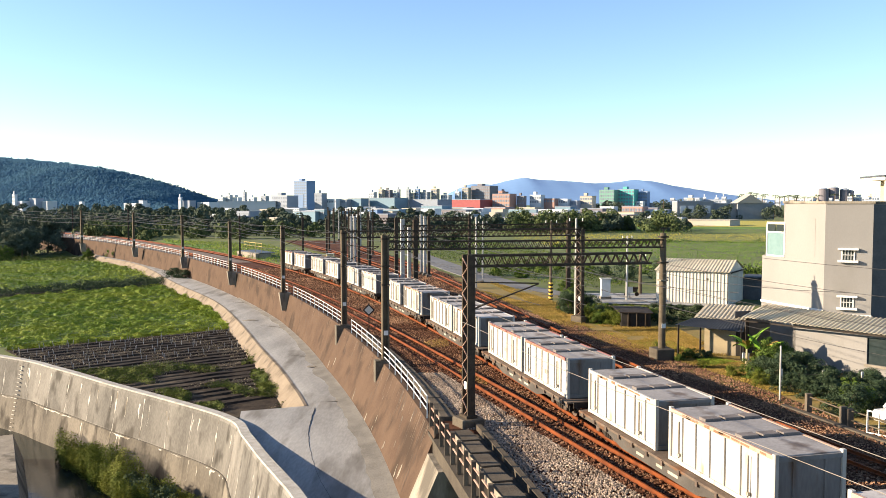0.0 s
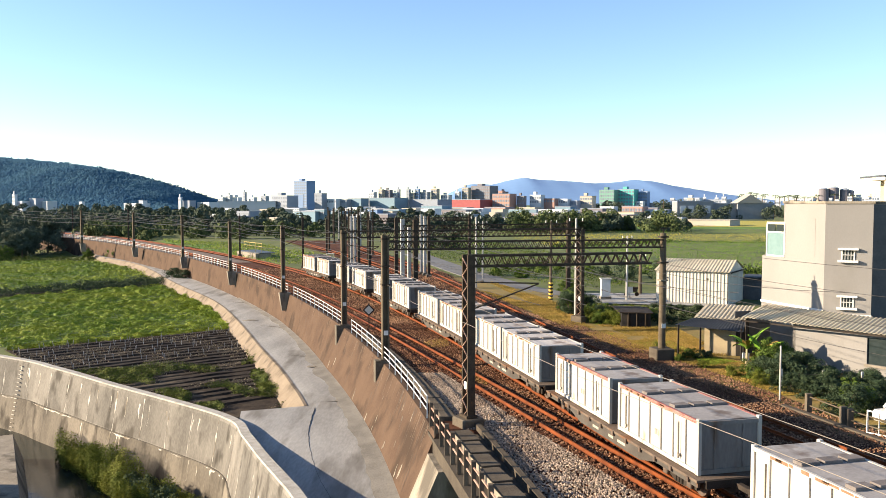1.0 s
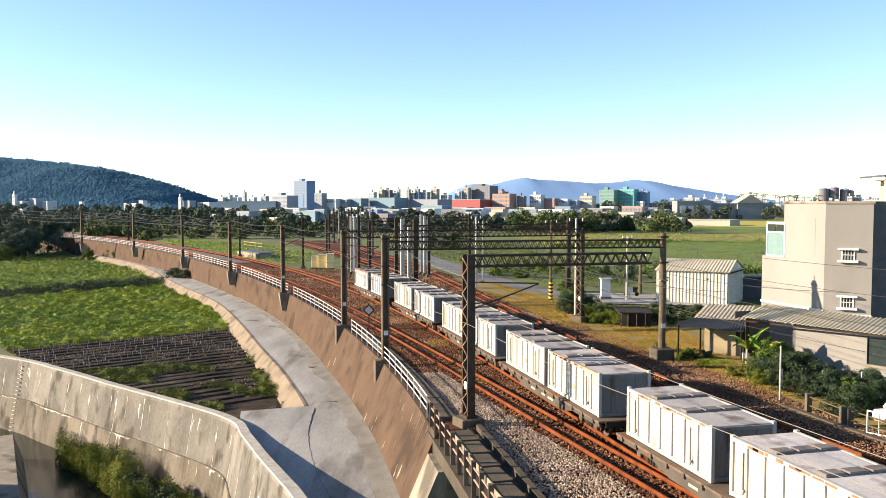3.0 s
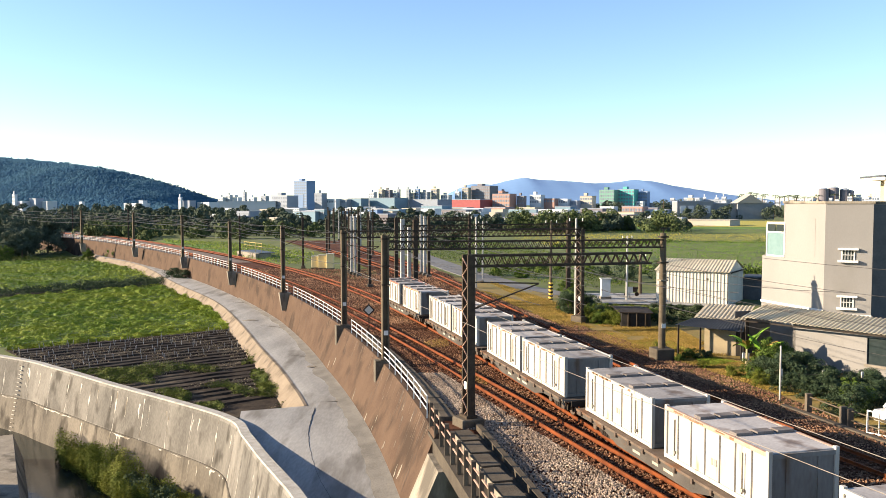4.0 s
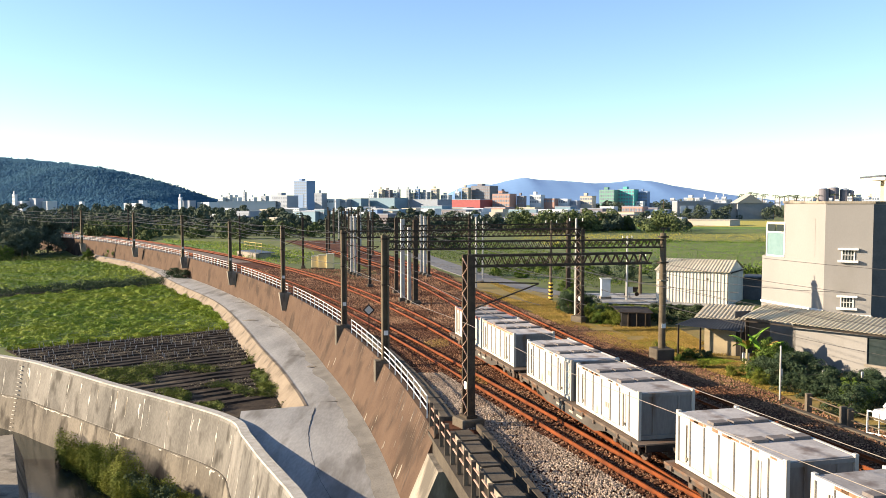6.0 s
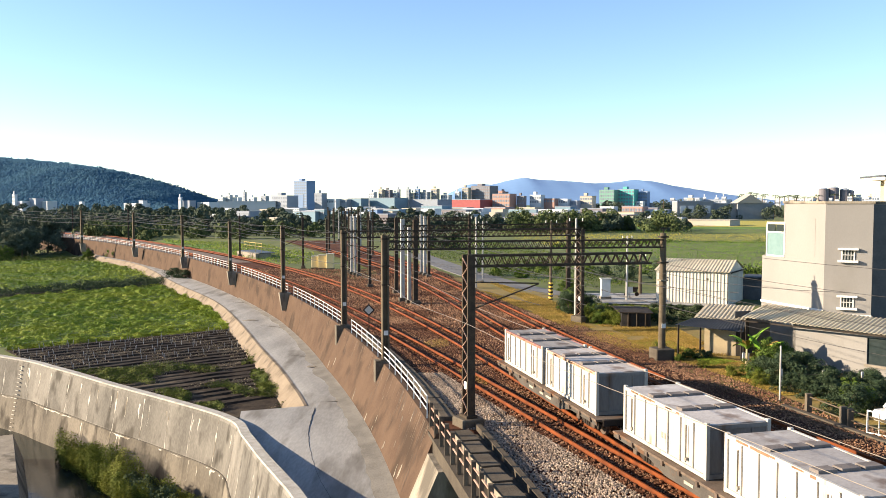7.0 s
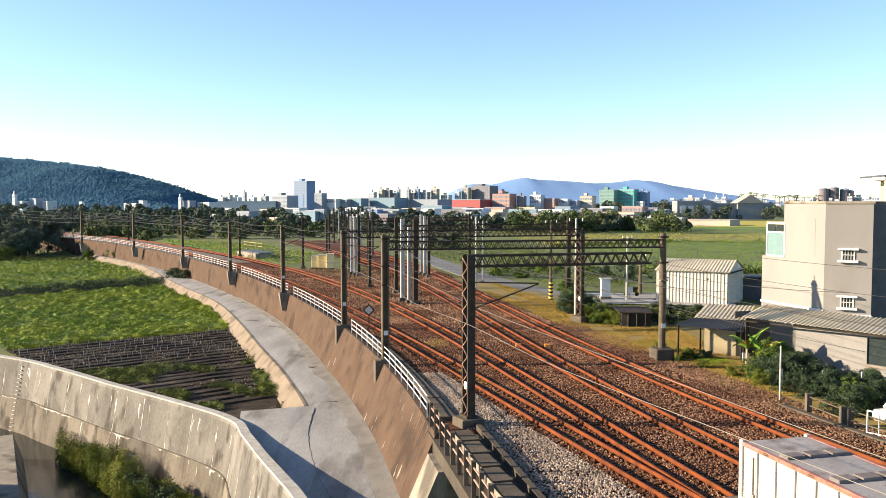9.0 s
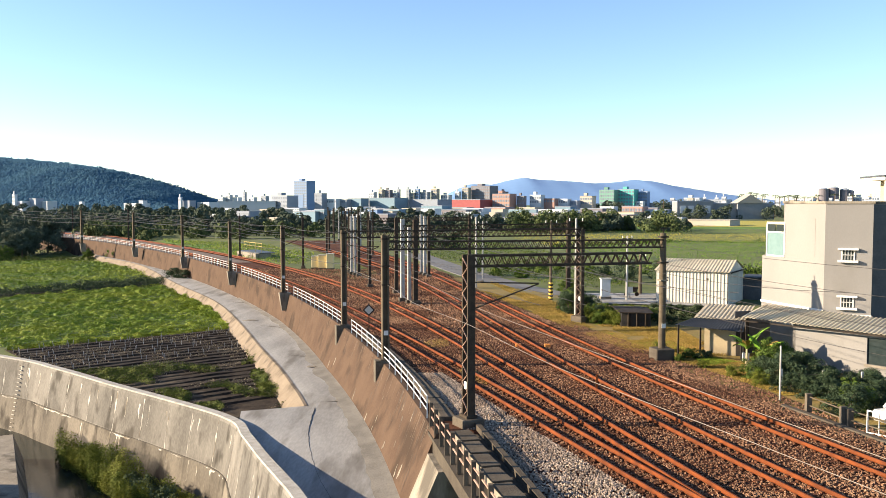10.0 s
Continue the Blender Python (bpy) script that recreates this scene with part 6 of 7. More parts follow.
def crop_field(name, poly, z, n, h, size, leaf, soil, label, up=0.8, aspect=0.35, rowdir=None, pitch=0.9, broad=False):
    """A field: soil sheet and many upright leaves, in rows where rowdir is given."""
    ob = tagged(new(name), label, "field", kind="structure")
    link("soil", [(x, y, z + 0.04) for x, y in poly], [tuple(range(len(poly)))], soil, ob)
    x, y = fill(poly, n)
    if rowdir:
        ux, uy = rowdir
        k = -uy * x + ux * y
        kk = np.round(k / pitch) * pitch + rng.normal(size=n) * pitch * 0.16
        x, y = x - uy * (kk - k), y + ux * (kk - k)
    # plants grow in low mounds, with thin places between them
    def swell(dx, dy):
        return np.array([noise.noise((a * 0.42, b * 0.42, 3)) + 0.6 * noise.noise((a * 1.1, b * 1.1, 8)) + 0.5 * noise.noise((a * 0.09, b * 0.09, 1)) for a, b in zip(x + dx, y + dy)])

    mound = swell(0, 0)
    out = np.stack([(mound - swell(0.15, 0)) / 0.15, (mound - swell(0, 0.15)) / 0.15, np.full(n, 1.1)], 1)
    out /= np.linalg.norm(out, axis=1)[:, None]
    keep = rng.random(n) < np.clip(0.72 + 0.9 * mound, 0.12, 1)
    x, y, mound, out = x[keep], y[keep], mound[keep], out[keep]
    n = len(x)
    zz = z + 0.04 + h * (0.2 + 0.8 * rng.random(n)) * np.clip(0.9 + 1.3 * mound, 0.25, 2.2)
    me = leaf_object("crop_leaves", np.stack([x, y, zz], 1), size * (0.6 + 0.8 * rng.random(n)), leaf, up, aspect, out if broad else None)
    lv = new("crop_leaves", me)
    lv.parent = ob
    lv["kind"] = "stuff"
    return ob


FZ = FIELD_Z
row = (0.785, 0.62)
crop_field("far_crop_field", [(-150, 205), (-108, 208), (-87, 210), (-58, 170.5), (-54.5, 157), (-72, 136.5), (-110, 150)], FZ, 95000, 0.36, 0.26, M["crop"], M["field"], "bright green young crop field beyond the ditch", aspect=0.6, rowdir=row, pitch=1.6, broad=True)
crop_field("near_crop_field", [(-72, 126), (-47.5, 151), (-43.5, 140), (-25.0, 99.0), (-36, 90), (-44.5, 84.5), (-60, 96)], FZ, 170000, 0.36, 0.18, M["crop"], M["field"], "bright green young crop field with low leafy rows", aspect=0.6, rowdir=row, pitch=1.3, broad=True)
strip = [(-73, 136), (-54.2, 156.3), (-47.3, 151.5), (-48.5, 148.8), (-72.3, 127.2)]
crop_field("ditch_strip", strip, FZ, 22000, 0.9, 0.26, M["leaf"], M["mulch"], "dark weedy ditch between two crop fields", up=0.9)

# mulched plot with raised beds
plot = [(-24.6, 98.2), (-15.0, 72.0), (-11.5, 60.6), (-14.5, 55.6), (-20, 59.9), (-26, 64.8), (-33, 70.8), (-44.3, 83.6)]
mp_ = tagged(new("mulched_plot"), "dark mulched vegetable plot with raised beds and stakes", "field", kind="structure")
link("soil", [(x, y, FZ + 0.05) for x, y in plot], [tuple(range(len(plot)))], M["mulch"], mp_)
ux, uy = row
nx, ny = -uy, ux
k0 = nx * -24.6 + ny * 98.2
stk = []
for i in range(1, 24):
    k = k0 - 1.5 * i
    # clip the bed's line to the plot
    ts = np.arange(-60, 90, 0.5)
    X, Y = nx * k + ux * ts, ny * k + uy * ts
    ok = inside(plot, X, Y)
    if ok.sum() < 4:
        continue
    t0, t1 = ts[ok].min(), ts[ok].max()
    rows = []
    for t in np.arange(t0, t1, 1.0):
        hh = 0.13 + 0.10 * noise.noise((t * 0.5, i * 3.1, 0))
        kj = k + 0.25 * noise.noise((t * 0.12, i * 1.7, 8))
        rows.append([(nx * (kj + o) + ux * t, ny * (kj + o) + uy * t, FZ + 0.03 + z * hh) for o, z in ((-0.5, 0), (-0.3, 1), (0.3, 1), (0.5, 0))])
        if i < 11:
            stk.append((nx * k + ux * t, ny * k + uy * t))
    v, f = ribbon(rows)
    link("bed", v, f, M["mulch"], mp_)
me = bpy.data.meshes.new("stake")
bm = bmesh.new()
slab(bm, -0.018, 0.018, -0.018, 0.018, 0.0, 0.5)
bm.to_mesh(me)
bm.free()
me.materials.append(M["postlight"])
for x, y in stk[:520]:
    if random.random() < 0.56:
        share("stake", me, mp_, pose(x + random.uniform(-.4, .4), y + random.uniform(-.15, .15), FZ + 0.02 + 0.25 * random.random(), random.uniform(-12, 12), random.uniform(-12, 12), 0))


def tuft_patch(name, poly, z, n, h, size, mat, label, up=0.6, aspect=0.35, cover=0.0, soft=False):
    x, y = fill(poly, n)
    d = np.array([noise.noise((a * 0.25, b * 0.25, 7)) for a, b in zip(x, y)])
    keep = d > cover - 0.5
    x, y, d = x[keep], y[keep], d[keep]
    zz = (z(x, y) if callable(z) else z) + h * rng.random(len(x)) ** 1.3 * np.clip(0.62 + 1.1 * d, 0.1, 1.4)
    out = None
    if soft:
        # rounded tufts: the blades face away from the middle of each tuft
        e = np.array([[noise.noise((a * 0.9 + u, b * 0.9 + v, 7)) for u, v in ((0, 0), (0.1, 0), (0, 0.1))] for a, b in zip(x, y)])
        out = np.stack([(e[:, 0] - e[:, 1]) * 12, (e[:, 0] - e[:, 2]) * 12, np.full(len(x), 0.9)], 1)
        out /= np.linalg.norm(out, axis=1)[:, None]
        zz = zz + 0.35 * h * e[:, 0]
    me = leaf_object(name, np.stack([x, y, zz], 1), size * (0.6 + 0.8 * rng.random(len(x))), mat, up, aspect, out)
    return tagged(new(name, me), label, "plants", kind="stuff")


tuft_patch("weeds", [(-34.5, 71.3), (-23.5, 75), (-19.5, 73), (-22, 67.5), (-27, 65.5)], FZ + 0.1, 26000, 0.55, 0.13, M["weed"], "green weeds over the mulched plot", cover=0.45, soft=True)
tuft_patch("weeds", [(-22.5, 64), (-17.5, 67.5), (-13.5, 63), (-13.8, 58), (-17.5, 59)], FZ + 0.1, 22000, 0.5, 0.12, M["weed"], "green weeds at the corner of the plot", cover=0.45, soft=True)
tuft_patch("weeds", [(-17.5, 80), (-14.5, 72.5), (-12.4, 64), (-14.5, 65), (-18.5, 76)], FZ + 0.1, 12000, 0.5, 0.13, M["weed"], "weeds along the kerb wall", cover=0.3, soft=True)
tuft_patch("weeds", [(-45.8, 147), (-42, 138), (-23.6, 97), (-25.5, 97), (-44.5, 139)], FZ + 0.1, 14000, 0.5, 0.2, M["crop"], "grass along the road kerb", soft=True)

tuft_patch("weeds", [(-150, 207), (-110, 209.5), (-88, 211.5), (-80, 205), (-78, 214), (-96, 224), (-150, 224)], FZ + 0.02, 16000, 0.8, 0.4, M["weed"], "rough weeds between the field and the trees", cover=0.3, soft=True)
tuft_patch("plot_litter", plot, FZ + 0.06, 16000, 0.22, 0.13, surf("dry_straw_litter", (0.20, 0.16, 0.10), (0.34, 0.29, 0.20), 0.5, 0.9, island=0.5), "dry straw and pale seedlings on the plot", 0.5, 0.3, 0.35)
tuft_patch("weeds", [(-44.5, 84.8), (-25.0, 99.4), (-24.2, 97.6), (-43.5, 82.8)], FZ + 0.05, 16000, 0.4, 0.16, M["edgegrass"], "yellow-green grass edge of the field", soft=True)
tuft_patch("weeds", [(-34, 112), (-27, 103.5), (-25.2, 99.2), (-32, 116), (-43, 138), (-45.5, 140)], FZ + 0.06, 26000, 0.3, 0.17, M["edgegrass"], "short pale grass along the end of the field", cover=0.25, soft=True)
tuft_patch("weeds", [(-73, 137), (-54.5, 157.5), (-53.5, 161), (-60, 156), (-74, 141)], FZ + 0.06, 9000, 0.3, 0.22, M["edgegrass"], "pale grass along the far side of the ditch", cover=0.3, soft=True)
tuft_patch("weeds", [(-24.8, 98.5), (-23.4, 97.3), (-14.9, 71.9), (-11.4, 60.4), (-13.2, 60.0), (-16.5, 72.5)], FZ + 0.05, 14000, 0.4, 0.13, M["weed"], "rough grass beside the kerb wall", cover=0.35, soft=True)

# rough growth in the river bed
def bed_top(x, y):
    return BED_Z + 1.1 + 0.9 * np.array([noise.noise((a * 0.18, b * 0.18, 1)) for a, b in zip(x, y)])


rb = [(-29.8, 64.6), (-26, 61.6), (-22.5, 58.0), (-17, 53.0), (-12.8, 46.5), (-10.5, 41.5), (-13, 42), (-17, 47.5), (-22, 54.2), (-26.3, 58.8), (-29.3, 62)]
tuft_patch("river_bank_growth", rb, bed_top, 90000, 2.3, 0.15, M["bank"], "yellow-green grass and shrubs on the river bank", 0.55, 0.28, soft=True)
tuft_patch("river_bank_shrub", [(-20.5, 55), (-17.5, 52), (-15.5, 48.5), (-17.5, 49), (-21, 54)], bed_top, 22000, 2.4, 0.17, M["leaf"], "dark shrubs on the river bank", 0.5, 0.4, soft=True)
rows = []
for t in np.linspace(0, 1, 16):
    ax, ay = -33 + 22 * t, 63.5 - 18.5 * t
    rows.append([(ax - o * 0.55, ay - o * 0.83, BED_Z + (0.8 - 0.06 * o * o) * min(1, 6 * t, 8 * (1 - t) + 0.2) + 0.25 * noise.noise((ax * 0.3, o * 0.3, 2))) for o in np.linspace(-1.5, 2.2, 9)])
v, f = ribbon(rows)
tagged(link("river_bank", v, f, M["mulch"], smooth=True), "muddy river bank below the flood wall", "bank", kind="structure")


def tree_kind(h, w, n, leaf, size, seed, low=0.42):
    """Meshes of a tree's trunk and crown: tapered trunk with limbs, crown of leaf clumps with gaps."""
    r = random.Random(seed)
    bm = bmesh.new()
    tips = []
    base = Vector((0, 0, -0.3))
    top = Vector((r.uniform(-.1, .1) * h, r.uniform(-.1, .1) * h, h * 0.6))
    q = bmesh.ops.create_cone(bm, cap_ends=True, segments=8, radius1=0.035 * h, radius2=0.014 * h, depth=1)
    bmesh.ops.transform(bm, verts=q["verts"], matrix=Matrix.Translation((base + top) / 2) @ (top - base).to_track_quat("Z", "Y").to_matrix().to_4x4() @ Matrix.Diagonal((1, 1, (top - base).length, 1)))
    for k in range(9):
        a = r.uniform(0, 6.28)
        s = base.lerp(top, r.uniform(0.45, 1.0))
        e = s + Vector((math.cos(a) * w * r.uniform(0.2, 0.42), math.sin(a) * w * r.uniform(0.2, 0.42), h * r.uniform(0.08, 0.34)))
        q = bmesh.ops.create_cone(bm, cap_ends=True, segments=5, radius1=0.012 * h, radius2=0.004 * h, depth=1)
        bmesh.ops.transform(bm, verts=q["verts"], matrix=Matrix.Translation((s + e) / 2) @ (e - s).to_track_quat("Z", "Y").to_matrix().to_4x4() @ Matrix.Diagonal((1, 1, (e - s).length, 1)))
        tips.append(e)
    tm = bpy.data.meshes.new("trunk")
    bm.to_mesh(tm)
    bm.free()
    tm.materials.append(M["bark"])
    pts, outs = [], []
    clumps = [(t, w * r.uniform(0.12, 0.24)) for t in tips] + [(Vector((r.gauss(0, w * 0.2), r.gauss(0, w * 0.2), h * r.uniform(low, 0.95))), w * r.uniform(0.10, 0.22)) for _ in range(12 if low > 0.3 else 26)]
    for c, rad in clumps:
        m = int(n / len(clumps))
        d = rng.normal(size=(m, 3))
        d /= np.linalg.norm(d, axis=1)[:, None]
        outs.append(d.copy())
        d *= (rad * rng.random(m) ** 0.3)[:, None]
        d[:, 2] *= 0.75
        pts.append(np.array(c) + d)
    cm_ = leaf_object("crown", np.vstack(pts), size * (0.6 + 0.8 * rng.random(sum(len(p) for p in pts))), leaf, 0.2, 0.6, np.vstack(outs))
    return tm, cm_


KINDS = [tree_kind(9, 8, 12000, M["farleaf"], 0.42, 1, 0.1), tree_kind(9, 7, 10000, M["leaf2"], 0.4, 2, 0.1), tree_kind(9, 9, 12000, M["farleaf"], 0.42, 3, 0.1)]
SHRUBS = [tree_kind(2.2, 2.6, 7500, M["leaf"], 0.105, 4, 0.08), tree_kind(2.2, 2.4, 7000, M["leaf2"], 0.105, 5, 0.08), tree_kind(2.2, 2.8, 6500, M["bank"], 0.10, 6, 0.08)]


def plant(name, kind, x, y, z, s, label, group, category="tree"):
    ob = new(name)
    for nm, me in zip(("trunk", "crown"), kind):
        share(nm, me, ob, Matrix.Diagonal((s, s, s * random.uniform(0.9, 1.1), 1)))
    ob.matrix_basis = pose(x, y, z, 0, 0, random.uniform(0, 360))
    return tagged(ob, label, category, group)


# dark clump beyond the far field
for x, y, s in ((-121, 232, 1.0), (-113, 226, 0.85), (-118, 233, 1.0), (-112, 222, 0.8), (-126, 240, 1.1), (-131, 228, 1.0), (-137, 236, 1.05), (-116, 245, 1.1)):
    plant("tree", KINDS[0 if random.random() < .6 else 2], x, y, FZ, s, "dense dark green broadleaf tree beyond the crop field", "trees beyond the fields")
for x, y, s in ((-118, 212, 2.1), (-112, 214, 1.6), (-84, 213, 1.8), (-80, 208, 1.7), (-78, 213, 1.5), (-91, 214, 1.3)):
    plant("shrub", SHRUBS[1], x, y, FZ, s, "bright green bush at the edge of the field", "bushes at the field edge", "bush")
plant("shrub", SHRUBS[0], -49.5, 153.5, FZ, 1.35, "dark leafy bush at the end of the ditch", "bushes at the field edge", "bush")
plant("shrub", SHRUBS[0], -47.5, 152.0, FZ, 1.1, "dark leafy bush at the end of the ditch", "bushes at the field edge", "bush")

# bushes of the village garden
for x, y, s, k in ((19.8, 48.8, 0.8, 0), (20.9, 48.6, 0.9, 0), (22.0, 48.0, 0.55, 0), (23.2, 47.6, 0.45, 0), (20.3, 51.0, 0.95, 1), (21.6, 50.4, 0.8, 0), (19.0, 50.6, 0.6, 1), (24.3, 47.2, 0.6, 0), (21.2, 53.6, 0.9, 1), (16.9, 57.0, 0.42, 1), (15.6, 59.6, 0.42, 2), (17.6, 56.8, 0.35, 0), (18.3, 57.2, 0.3, 0), (20.4, 41.6, 0.75, 0), (21.2, 42.4, 0.7, 1), (22.0, 44.0, 0.6, 0), (24.6, 43.6, 0.6, 0), (20.4, 47.8, 0.6, 0), (21.5, 47.3, 0.5, 0), (22.7, 46.9, 0.4, 1), (19.4, 49.6, 0.65, 0), (22.8, 49.2, 0.5, 0), (24.0, 48.6, 0.4, 0), (18.6, 48.6, 0.4, 2), (17.9, 51.2, 0.35, 2), (16.9, 53.8, 0.3, 2), (15.9, 56.0, 0.3, 1), (20.3, 46.0, 0.55, 0), (21.0, 45.2, 0.6, 0), (21.8, 46.2, 0.65, 0), (22.6, 45.4, 0.6, 1), (23.4, 44.8, 0.6, 0), (19.6, 46.8, 0.5, 0), (22.2, 43.2, 0.5, 0), (23.2, 42.6, 0.5, 0), (24.0, 43.2, 0.55, 1), (25.0, 46.0, 0.6, 0), (23.8, 46.2, 0.6, 0)):
    plant("shrub", SHRUBS[k], x, y, -0.55, s, "dense leafy shrub in the village garden", "garden shrubs", "bush")
for x, y, s, k in ((13.2, 74.4, 0.85, 2), (13.9, 73.8, 0.9, 1), (14.6, 73.4, 0.9, 2), (15.1, 72.6, 0.8, 2), (14, 75.4, 0.9, 0), (14.8, 74.8, 0.95, 1), (13.3, 76.2, 0.9, 1), (14.4, 76.6, 0.95, 2), (15.3, 77, 0.9, 1), (16.3, 77.2, 0.9, 2), (17.3, 76.8, 0.9, 2), (18.3, 76.6, 0.85, 2), (18.9, 75.6, 0.8, 1), (19.6, 77.2, 0.9, 0), (20.8, 76.6, 0.9, 0), (22, 76.2, 0.9, 0), (23.2, 75.8, 0.9, 0), (24.4, 75.4, 0.9, 0), (19.2, 73.6, 0.6, 0), (20.2, 73.2, 0.5, 0), (12.2, 80, 1.2, 0), (12.8, 82, 1.2, 1), (13.4, 85, 1.2, 0), (12.4, 84, 1.1, 0), (13.4, 88, 1.2, 1), (14.2, 81, 1.1, 0), (14.6, 84, 1, 1), (15, 100.5, 1.3, 1), (25.5, 75, 1, 0)):
    plant("shrub", SHRUBS[k], x, y, -0.55, s * 0.72, "dense hedge bush beside the crossing", "hedge bushes", "bush")
# banana plants: a stem and long arched leaves
def banana(x, y, h, seed, label):
    r = random.Random(seed)
    ob = new("banana_plant")
    bm = bmesh.new()
    q = bmesh.ops.create_cone(bm, cap_ends=True, segments=8, radius1=0.12, radius2=0.07, depth=h * 0.5)
    bmesh.ops.translate(bm, verts=q["verts"], vec=(0, 0, h * 0.25))
    part("stem", bm, M["cream"], ob, "pale stem")
    for k in range(9):
        a = k * 2.4 + r.uniform(-.3, .3)
        L, lift = h * r.uniform(0.5, 0.75), r.uniform(0.55, 1.15)
        rows = []
        for i in range(8):
            t = i / 7
            px2, pz = L * t * (1 - 0.35 * lift), h * 0.48 + L * (lift * t * 1.1 - (0.9 - 0.5 * lift) * t * t)
            wd = 0.24 * math.sin(math.pi * min(1, 0.08 + t * 0.95)) + 0.01
            for_ = [(px2 * math.cos(a) - s * wd * math.sin(a), px2 * math.sin(a) + s * wd * math.cos(a), pz + abs(s) * 0.06) for s in (-1, 0, 1)]
            rows.append(for_)
        v, f = ribbon(rows)
        link("leaf", v, f, M["banana"] if k < 7 else M["drygrass"], ob)
    ob.matrix_basis = pose(x, y, -0.55)
    return tagged(ob, label, "banana plant", "banana plants")


banana(19.5, 53.2, 2.9, 1, "bright green banana plant in front of the shed")
banana(20.2, 52.4, 2.4, 2, "banana plant with some withered leaves")
banana(20.6, 49.6, 1.9, 3, "young banana plant among the garden shrubs")

# verge grass, short and patchy
def verge_z(x, y):
    return -0.47 + 0 * x


tuft_patch("verge_grass", [(14, 62), (16.5, 54), (19, 46), (21, 46), (22, 50), (20, 56), (17, 60), (16, 66)], verge_z, 60000, 0.14, 0.11, M["drygrass"], "short yellow-green verge grass", 0.7, 0.2, 0.15)
tuft_patch("verge_grass", [(13.4, 59), (10.9, 68), (8.6, 80), (6.4, 90), (4.2, 100), (5.6, 100), (8.2, 91), (11.5, 93), (12.6, 84), (12.6, 73), (15.8, 64), (16.5, 58)], verge_z, 70000, 0.13, 0.12, M["drygrass"], "short golden dry verge grass", 0.7, 0.2, 0.2)
tuft_patch("verge_grass", [(13.5, 73), (15.8, 64), (16.5, 58), (20, 58), (20, 71)], verge_z, 42000, 0.13, 0.12, M["drygrass"], "short golden dry grass around the post", 0.7, 0.2, 0.25)
tuft_patch("verge_grass", [(12.6, 72), (14, 64), (16.5, 58), (18, 60), (17, 66), (14, 74)], verge_z, 14000, 0.13, 0.11, M["crop"], "short green verge grass", 0.7, 0.2, 0.55)
tuft_patch("verge_grass", [(17, 55), (19.5, 47.5), (20.5, 48.5), (20.5, 55), (17.5, 58)], verge_z, 26000, 0.18, 0.11, M["crop"], "green verge grass before the garden", 0.7, 0.2, 0.4)
tuft_patch("verge_grass", [(6.0, 112), (9, 92), (12, 77), (14, 76), (12.5, 88), (10, 98), (7, 112)], verge_z, 30000, 0.13, 0.14, M["drygrass"], "dry orange-brown verge grass", 0.7, 0.2, 0.4)
tuft_patch("verge_grass", [(0.2, 70), (-1.5, 62), (1.3, 50), (3.2, 45), (2.4, 50), (0.5, 58)], -0.2, 6000, 0.1, 0.08, M["drygrass"], "sparse dry weeds in the ballast", 0.7, 0.2, 0.55)

# paddy fields beyond the village
for nm, poly, n, leaf, lab in (("paddy_field", [(36, 128), (150, 118), (185, 205), (62, 225), (26, 200), (28, 140)], 46000, "paddy", "bright green rice paddy behind the village"), ("ripe_field", [(26, 204), (62, 229), (185, 209), (200, 262), (40, 282), (20, 250)], 22000, "ripe", "yellow ripening rice field"), ("far_paddy", [(20, 256), (40, 287), (200, 267), (240, 350), (30, 370), (8, 300)], 20000, "paddy", "far green rice paddy"), ("yard_meadow", [(-49, 182), (-38, 160), (-28, 144), (-24, 146), (-26, 170), (-45, 210), (-80, 240), (-77, 228), (-60, 201)], 14000, "crop", "green meadow beyond the tracks"), ("meadow", [(-2, 165), (6, 135), (15, 105), (24, 104), (24, 130), (22, 200), (5, 255), (-12, 230)], 26000, "leaf2", "rough green meadow beside the lane"),("last_paddy",[(30,378),(240,356),(300,470),(60,500)],9000,"ripe","far yellow rice field")):
    crop_field(nm, poly, -0.62 if "meadow" != nm else -0.6, n, 0.5, 0.28, M[leaf], M["ripesoil" if leaf == "ripe" else "paddysoil"], lab)
    # hedge of rough growth along its near edge
for poly in ([(26, 200), (62, 225), (62, 229), (26, 204)], [(28, 126), (36, 126), (60, 124), (60, 130), (30, 132)], [(62, 225), (185, 205), (185, 209), (62, 229)]):
    tuft_patch("field_hedge", poly, -0.6, 5000, 1.2, 0.4, M["leaf2"], "rough green strip between rice fields", 0.6, 0.4)


# belts of far trees: clumps of leaves with uneven tops
def belt(name, centres, per, size, mat, label):
    pts, outs = [], []
    for x, y, z, h, w in centres:
        for k in range(9):
            # a clump of the crown, larger below and towards the middle
            t = k / 8
            c = np.array([x + w * 0.34 * (1 - 0.6 * t) * rng.normal(), y + w * 0.25 * rng.normal(), z + h * (0.22 + 0.62 * t)])
            rad = w * (0.30 - 0.12 * t) * (0.8 + 0.4 * rng.random())
            m = per // 9
            d = rng.normal(size=(m, 3))
            d /= np.linalg.norm(d, axis=1)[:, None]
            outs.append(d.copy())
            d *= (rad * (0.75 + 0.3 * rng.random(m)))[:, None]
            d[:, 2] *= 0.8
            pts.append(c + d)
    P = np.vstack(pts)
    P[:, 2] = np.maximum(P[:, 2], np.repeat([c[2] for c in centres], 9 * (per // 9)))
    me = leaf_object(name, P, size * (0.6 + 0.8 * rng.random(len(P))), mat, 0.2, 0.65, np.vstack(outs))
    return tagged(new(name, me), label, "trees", kind="stuff")


